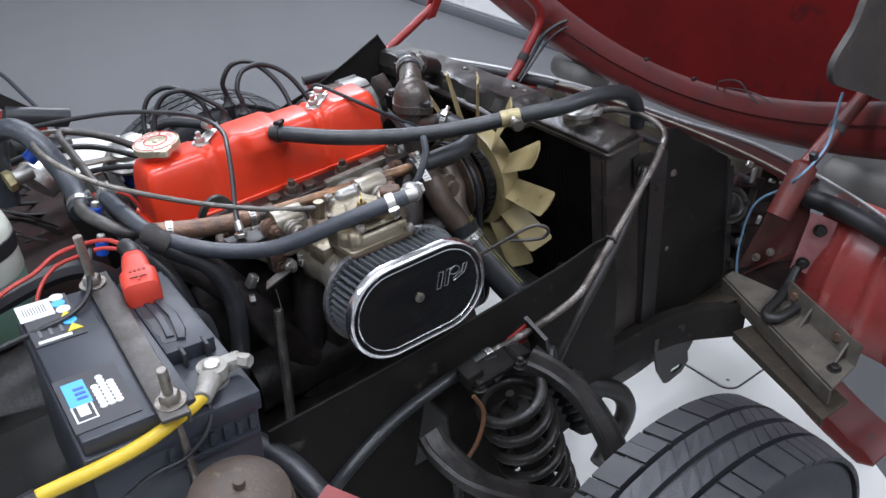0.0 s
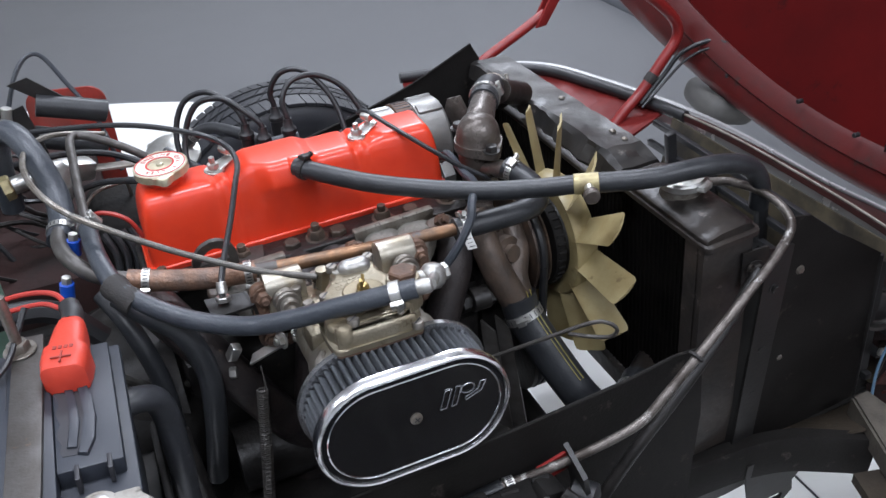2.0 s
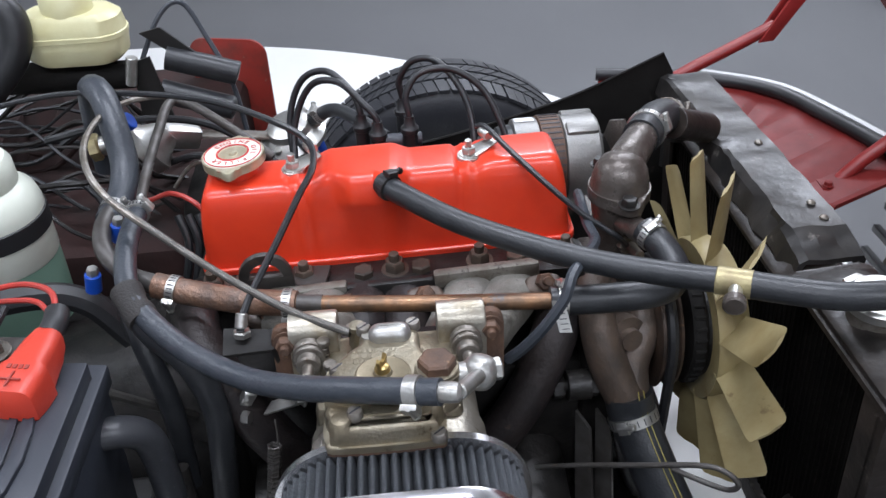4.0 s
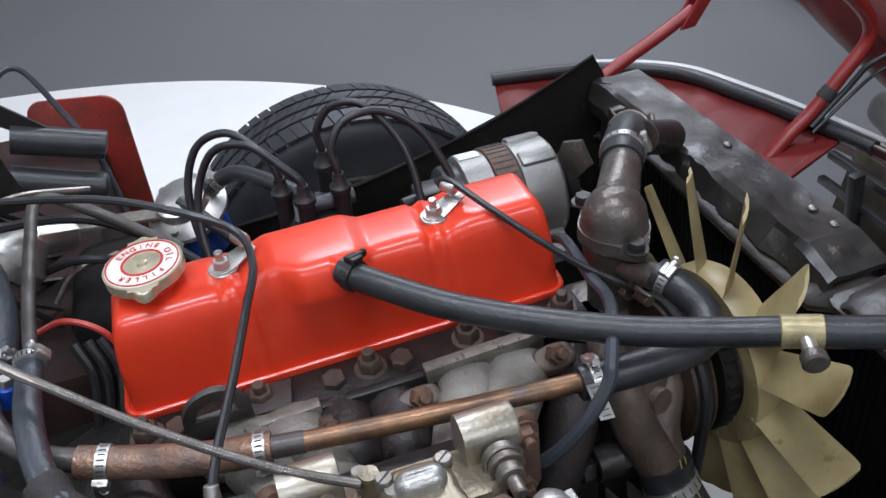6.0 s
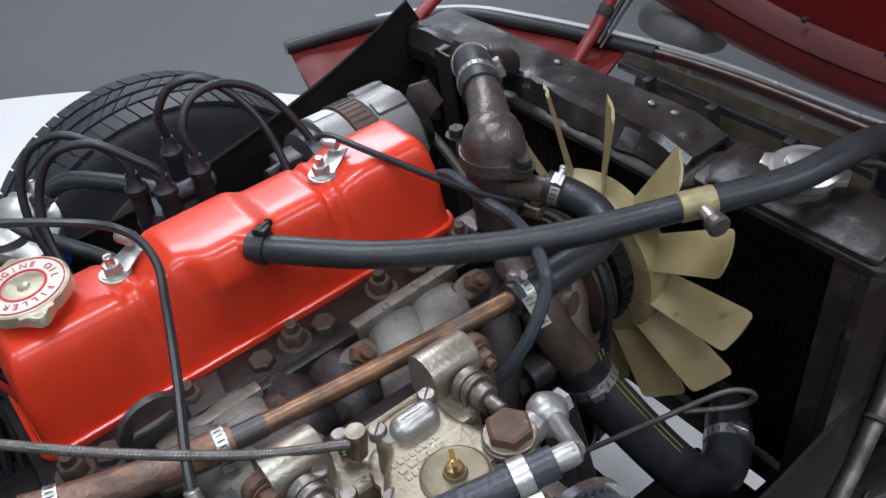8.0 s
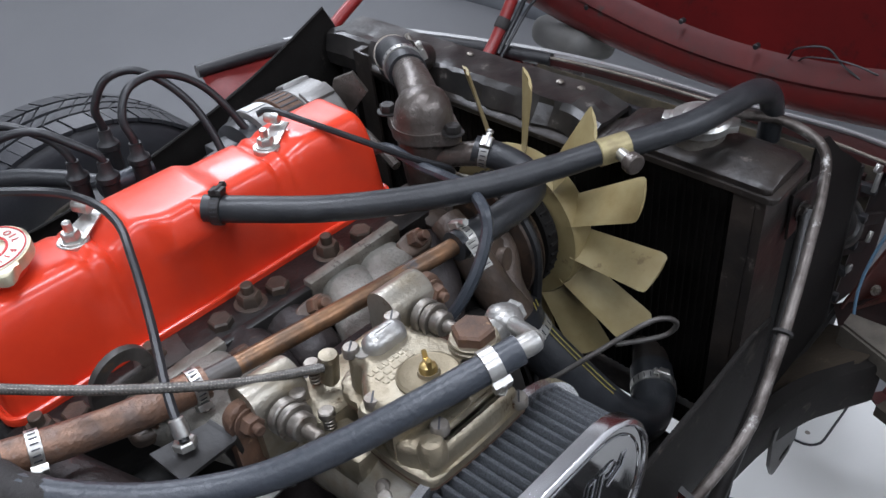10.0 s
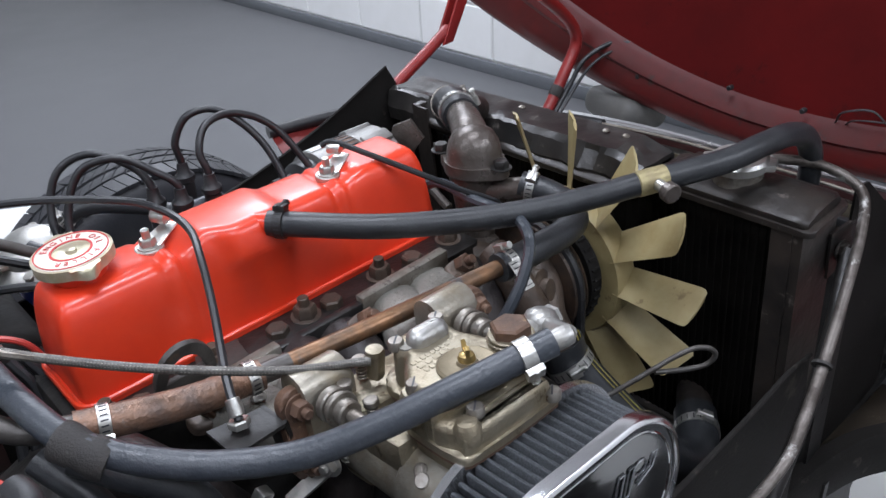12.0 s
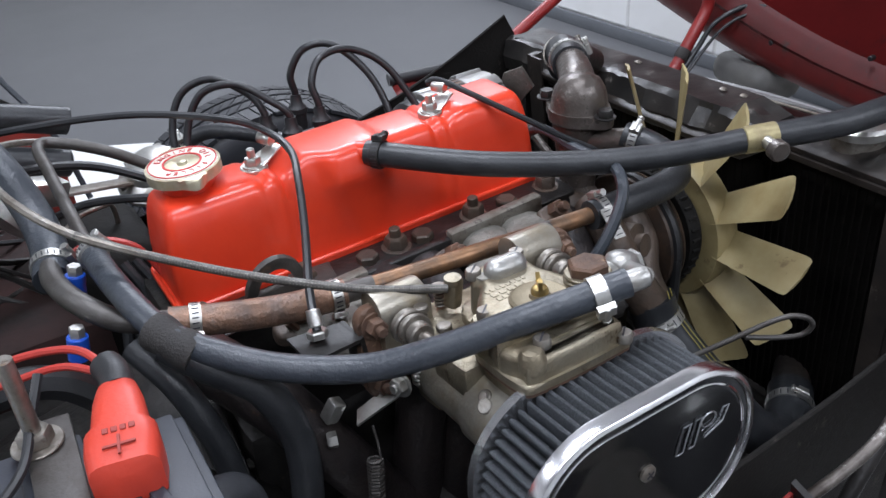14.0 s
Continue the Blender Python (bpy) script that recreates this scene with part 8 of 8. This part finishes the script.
    # leads
    cable("red_lead", "pair of red wires to the terminal", [(0.179, 0.915, 0.748), (0.165, 0.950, 0.748), (0.135, 0.973, 0.742), (0.105, 0.978, 0.736), (0.077, 0.968, 0.728), (0.036, 0.957, 0.722), (-0.02, 0.93, 0.70)], 0.0028, red_wire)
    cable("red_lead", "thin red wire to the terminal", [(0.176, 0.915, 0.746), (0.155, 0.942, 0.744), (0.128, 0.958, 0.736), (0.10, 0.966, 0.727), (0.075, 0.955, 0.71), (0.055, 0.93, 0.68)], 0.0026, red_wire)
    cable("black_lead", "thin black wire curling over the battery", [(0.14, 0.92, 0.76), (0.128, 0.90, 0.745), (0.115, 0.87, 0.735), (0.09, 0.85, 0.73), (0.05, 0.845, 0.728), (0.0, 0.86, 0.715)], 0.0032)
    e = thing("earth_lead", (0.06, 0.56, 0.62), "yellow sheathed battery earth lead", "cable")
    pts = [BT @ V((0.033, -0.126, 0.098)), (0.132, 0.642, 0.708), (0.09, 0.634, 0.703), (0.047, 0.632, 0.701), (0.0, 0.634, 0.700), (-0.012, 0.635, 0.699)]
    part("sheath", tube(pts, 0.007, 12), yellow_sheath, e, "bright yellow cable sheath")
    part("tail", tube([(-0.010, 0.635, 0.699), (-0.04, 0.637, 0.694), (-0.09, 0.645, 0.68)], 0.009, 10), cable_black, e)
    cable("thin_lead", "thin black wire below the yellow lead", [BT @ V((0.04, -0.115, 0.105)), (0.15, 0.632, 0.69), (0.12, 0.628, 0.668), (0.08, 0.626, 0.668), (0.03, 0.622, 0.65)], 0.0024)
    bl = thing("blue_connector", (0.15, 0.96, 0.74), "bright blue plastic crimp connector", "connector")
    for x, y, zb in ((0.184, 1.085, 0.708), (0.168, 1.025, 0.690)):
        bm = bmesh.new()
        put_rod(bm, (x, y, zb), (x + 0.004, y, zb + 0.020), 0.008, seg=14)
        part("sleeve", bm, blue_plastic, bl)
        bm = bmesh.new()
        put_hex(bm, (x + 0.004, y, zb + 0.020), (0.2, 0, 1), 0.006, 0.008)
        part("spade", bm, zinc, bl)


battery()


def bulkhead_clutter():
    wb = thing("washer_bottle", (0.04, 1.15, 0.568), "cloudy white washer bottle with green fluid and strap", "washer bottle")
    m = Matrix.Translation((0.026, 1.150, 0.568))
    part("fluid", put_lathe(bmesh.new(), m, [(0.05, 0), (0.058, 0.004), (0.06, 0.06), (0.0605, 0.09)], 36), green_fluid, wb, "pale green fluid seen through the plastic")
    part("bottle", put_lathe(bmesh.new(), m, [(0.0605, 0.088), (0.0615, 0.09), (0.0615, 0.15), (0.058, 0.165), (0.046, 0.178), (0.04, 0.18)], 36), cloudy_plastic, wb)
    part("cap", put_lathe(bmesh.new(), m, [(0.044, 0.178), (0.045, 0.18), (0.045, 0.202), (0.04, 0.21), (0.02, 0.213)], 32), cloudy_plastic, wb, "white screw cap")
    part("strap", put_lathe(bmesh.new(), m, [(0.0615, 0.122), (0.0632, 0.123), (0.0632, 0.144), (0.0615, 0.145)], 36), rubber, wb, "black rubber strap")
    mc = thing("brake_reservoir", (0.07, 1.5, 0.68), "yellowed plastic brake fluid reservoir on a black cylinder", "reservoir")
    m = Matrix.Translation((0.050, 1.498, 0.746))
    out = rounded(0.142, 0.08, 0.036, 6)
    rings = [[m @ V((x * k, y * k, z)) for x, y in out] for k, z in ((0.8, 0.0), (0.96, 0.01), (1.0, 0.03), (1.0, 0.035), (1.03, 0.036), (1.03, 0.042), (1.0, 0.043), (0.96, 0.062), (0.8, 0.07))]
    part("tank", put_rings(bmesh.new(), rings), yellowed_plastic, mc)
    part("cap", put_lathe(bmesh.new(), m, [(0.034, 0.068), (0.034, 0.09), (0.03, 0.096), (0.012, 0.1)], 32), yellowed_plastic, mc, "ribbed yellowed cap")
    part("cylinder", rod((-0.14, 1.50, 0.722), (0.115, 1.50, 0.716), 0.024, 0.02, seg=24), near_black, mc, "dark iron master cylinder")
    hose("servo_hose", "thick black rubber hose beside the brake reservoir", [(-0.13, 1.48, 0.86), (-0.06, 1.465, 0.85), (-0.012, 1.457, 0.828), (-0.015, 1.44, 0.78), (-0.06, 1.42, 0.73)], 0.021, rubber)
    hp = thing("heater_pipe_stub", (0.18, 1.62, 0.6), "pair of black rubber heater hoses on the far side", "hose")
    part("upper_hose", tube([(0.165, 1.50, 0.738), (0.215, 1.50, 0.722), (0.245, 1.50, 0.712), (0.258, 1.50, 0.708), (0.263, 1.50, 0.706)], lambda t: 0.0175 * math.sqrt(max(0.01, 1 - max(0.0, (t - 0.86) / 0.14) ** 2.2)), 18, 14), hose_rubber, hp)
    part("lower_hose", tube([(0.15, 1.49, 0.692), (0.20, 1.49, 0.674), (0.235, 1.49, 0.662), (0.252, 1.49, 0.656)], lambda t: 0.0175 * math.sqrt(max(0.01, 1 - max(0.0, (t - 0.86) / 0.14) ** 2.2)), 18, 14), hose_rubber, hp)
    br2 = bmesh.new()
    put_plate(br2, [(0.135, 1.50, 0.775), (0.165, 1.50, 0.782), (0.215, 1.50, 0.735), (0.20, 1.50, 0.722)], 0.005, 0.001)
    put_plate(br2, [(0.125, 1.47, 0.745), (0.15, 1.47, 0.752), (0.165, 1.47, 0.66), (0.12, 1.47, 0.66)], 0.005, 0.001)
    part("bracket", br2, black_steel, hp, "black folded steel bracket")
    part("union", rod((0.128, 1.465, 0.755), (0.118, 1.465, 0.715), 0.008, seg=14), zinc, hp, "bright pipe union")
    ac = thing("heater_valve", (0.15, 1.40, 0.64), "tarnished silver heater valve and wiring", "valve")
    bm = bmesh.new()
    put_lathe(bm, frame_to((0.15, 1.32, 0.68), (0.5, 0.2, 0.3)), [(0.018, 0), (0.034, 0.004), (0.036, 0.02), (0.026, 0.03), (0.015, 0.05)], 24)
    put_box(bm, (0.20, 1.35, 0.69), (0.05, 0.03, 0.03), (10, 20, 30), bevel=0.006)
    part("body", bm, zinc, ac)
    nut = bmesh.new()
    put_hex(nut, (0.112, 1.272, 0.72), (0.8, 0.1, 0.1), 0.017, 0.012)
    part("gland_nut", nut, olive_brass, ac, "yellow plated gland nut")
    part("adjuster", rod((0.124, 1.273, 0.7215), (0.150, 1.276, 0.725), 0.012, seg=18), zinc, ac)
    part("blue_cap", rod((0.150, 1.277, 0.742), (0.166, 1.277, 0.752), 0.011, seg=16), blue_plastic, ac, "blue plastic cap")
    loom = thing("wiring_loom", (0.05, 1.4, 0.55), "tangle of black and grey wires on the bulkhead", "wiring")
    for i in range(26):
        y = 1.33 + i * 0.0105
        z = 0.60 + random.uniform(-0.04, 0.06)
        pts = [(-0.13, y + random.uniform(-.03, .03), z), (-0.04, y + random.uniform(-.05, .05), z + random.uniform(-.02, .06)), (0.05, y + random.uniform(-.05, .05), z + random.uniform(-.05, .05)), (0.12, y + random.uniform(-.04, .04), z - random.uniform(.0, .08)), (0.18, y + random.uniform(-.05, .05), 0.56)]
        part("wire", tube(pts, random.choice((0.0025, 0.003, 0.004)), 6, 5), random.choice((cable_black, rubber, rubber, rubber, tape_black, greasy_iron, greasy_iron, dark_red_brown)), loom)
    cable("brake_pipe", "thin grey brake pipe curving over the bulkhead", [(0.11, 1.52, 0.70), (0.15, 1.56, 0.775), (0.185, 1.575, 0.79), (0.215, 1.56, 0.74), (0.245, 1.53, 0.68), (0.26, 1.50, 0.60)], 0.0038, fuel_hose)
    cable("heater_cable", "black heater cable behind the cover", [(0.05, 1.30, 0.72), (0.15, 1.31, 0.735), (0.24, 1.32, 0.72), (0.31, 1.29, 0.69), (0.36, 1.25, 0.66)], 0.005)
    cable("red_wire", "single red wire behind the cover", [(0.19, 1.19, 0.69), (0.22, 1.185, 0.70), (0.25, 1.17, 0.69), (0.265, 1.16, 0.66)], 0.003, red_wire)
    cable("brake_pipe", "thin steel pipe behind the rocker cover", [(0.262, 1.34, 0.60), (0.262, 1.335, 0.655), (0.25, 1.32, 0.668), (0.215, 1.31, 0.665), (0.19, 1.30, 0.64)], 0.0028, dull_steel)
    cable("heater_cable", "second black cable behind the cover", [(0.18, 1.33, 0.66), (0.23, 1.30, 0.685), (0.29, 1.26, 0.69), (0.33, 1.23, 0.68)], 0.0045)
    cable("drain_tube", "black tube on the bulkhead shelf", [(-0.06, 1.02, 0.66), (0.02, 1.02, 0.675), (0.10, 1.035, 0.68), (0.15, 1.04, 0.665), (0.19, 1.03, 0.62)], 0.014, rubber)
    cable("looped_lead", "black lead looping beside the battery", [(0.165, 0.905, 0.690), (0.190, 0.918, 0.655), (0.218, 0.945, 0.605), (0.245, 0.975, 0.555), (0.268, 0.994, 0.524), (0.274, 1.0, 0.530), (0.268, 0.992, 0.545), (0.252, 0.985, 0.555)], 0.0048, cable_grey)
    cl = thing("bell_housing_clutter", (0.2, 1.15, 0.5), "greasy brackets and cables behind the engine", "bracket")
    for i in range(5):
        x = 0.215 + i * 0.012
        part("cable_loop", tube([(x, 1.20, 0.66), (x + 0.01, 1.18, 0.63), (x, 1.16, 0.58), (x - 0.01, 1.15, 0.52)], 0.005, 8), cable_black, cl)
    bm = bmesh.new()
    put_plate(bm, [(0.13, 1.40, 0.665), (0.32, 1.42, 0.635), (0.32, 1.45, 0.63), (0.13, 1.43, 0.66)], 0.004, 0.001)
    part("chassis_plate", bm, dull_steel, cl, "grey steel plate")


bulkhead_clutter()


def wall_blocks():
    wall = bpy.data.objects["wall_front"]
    bm = box((0, 0, 0), (0.012, 0.432, 0.207), bevel=0.004, seg=1)
    me = bpy.data.meshes.new("block")
    bm.to_mesh(me)
    bm.free()
    me.materials.append(wall_white)
    for row in range(5):
        for i in range(14):
            ob = new("block", me)
            ob.location = (2.513 + random.uniform(-0.0015, 0.0015), 0.4 + i * 0.442 + (row % 2) * 0.221, 0.052 + 0.11 + row * 0.217)
            ob.parent = wall


wall_blocks()
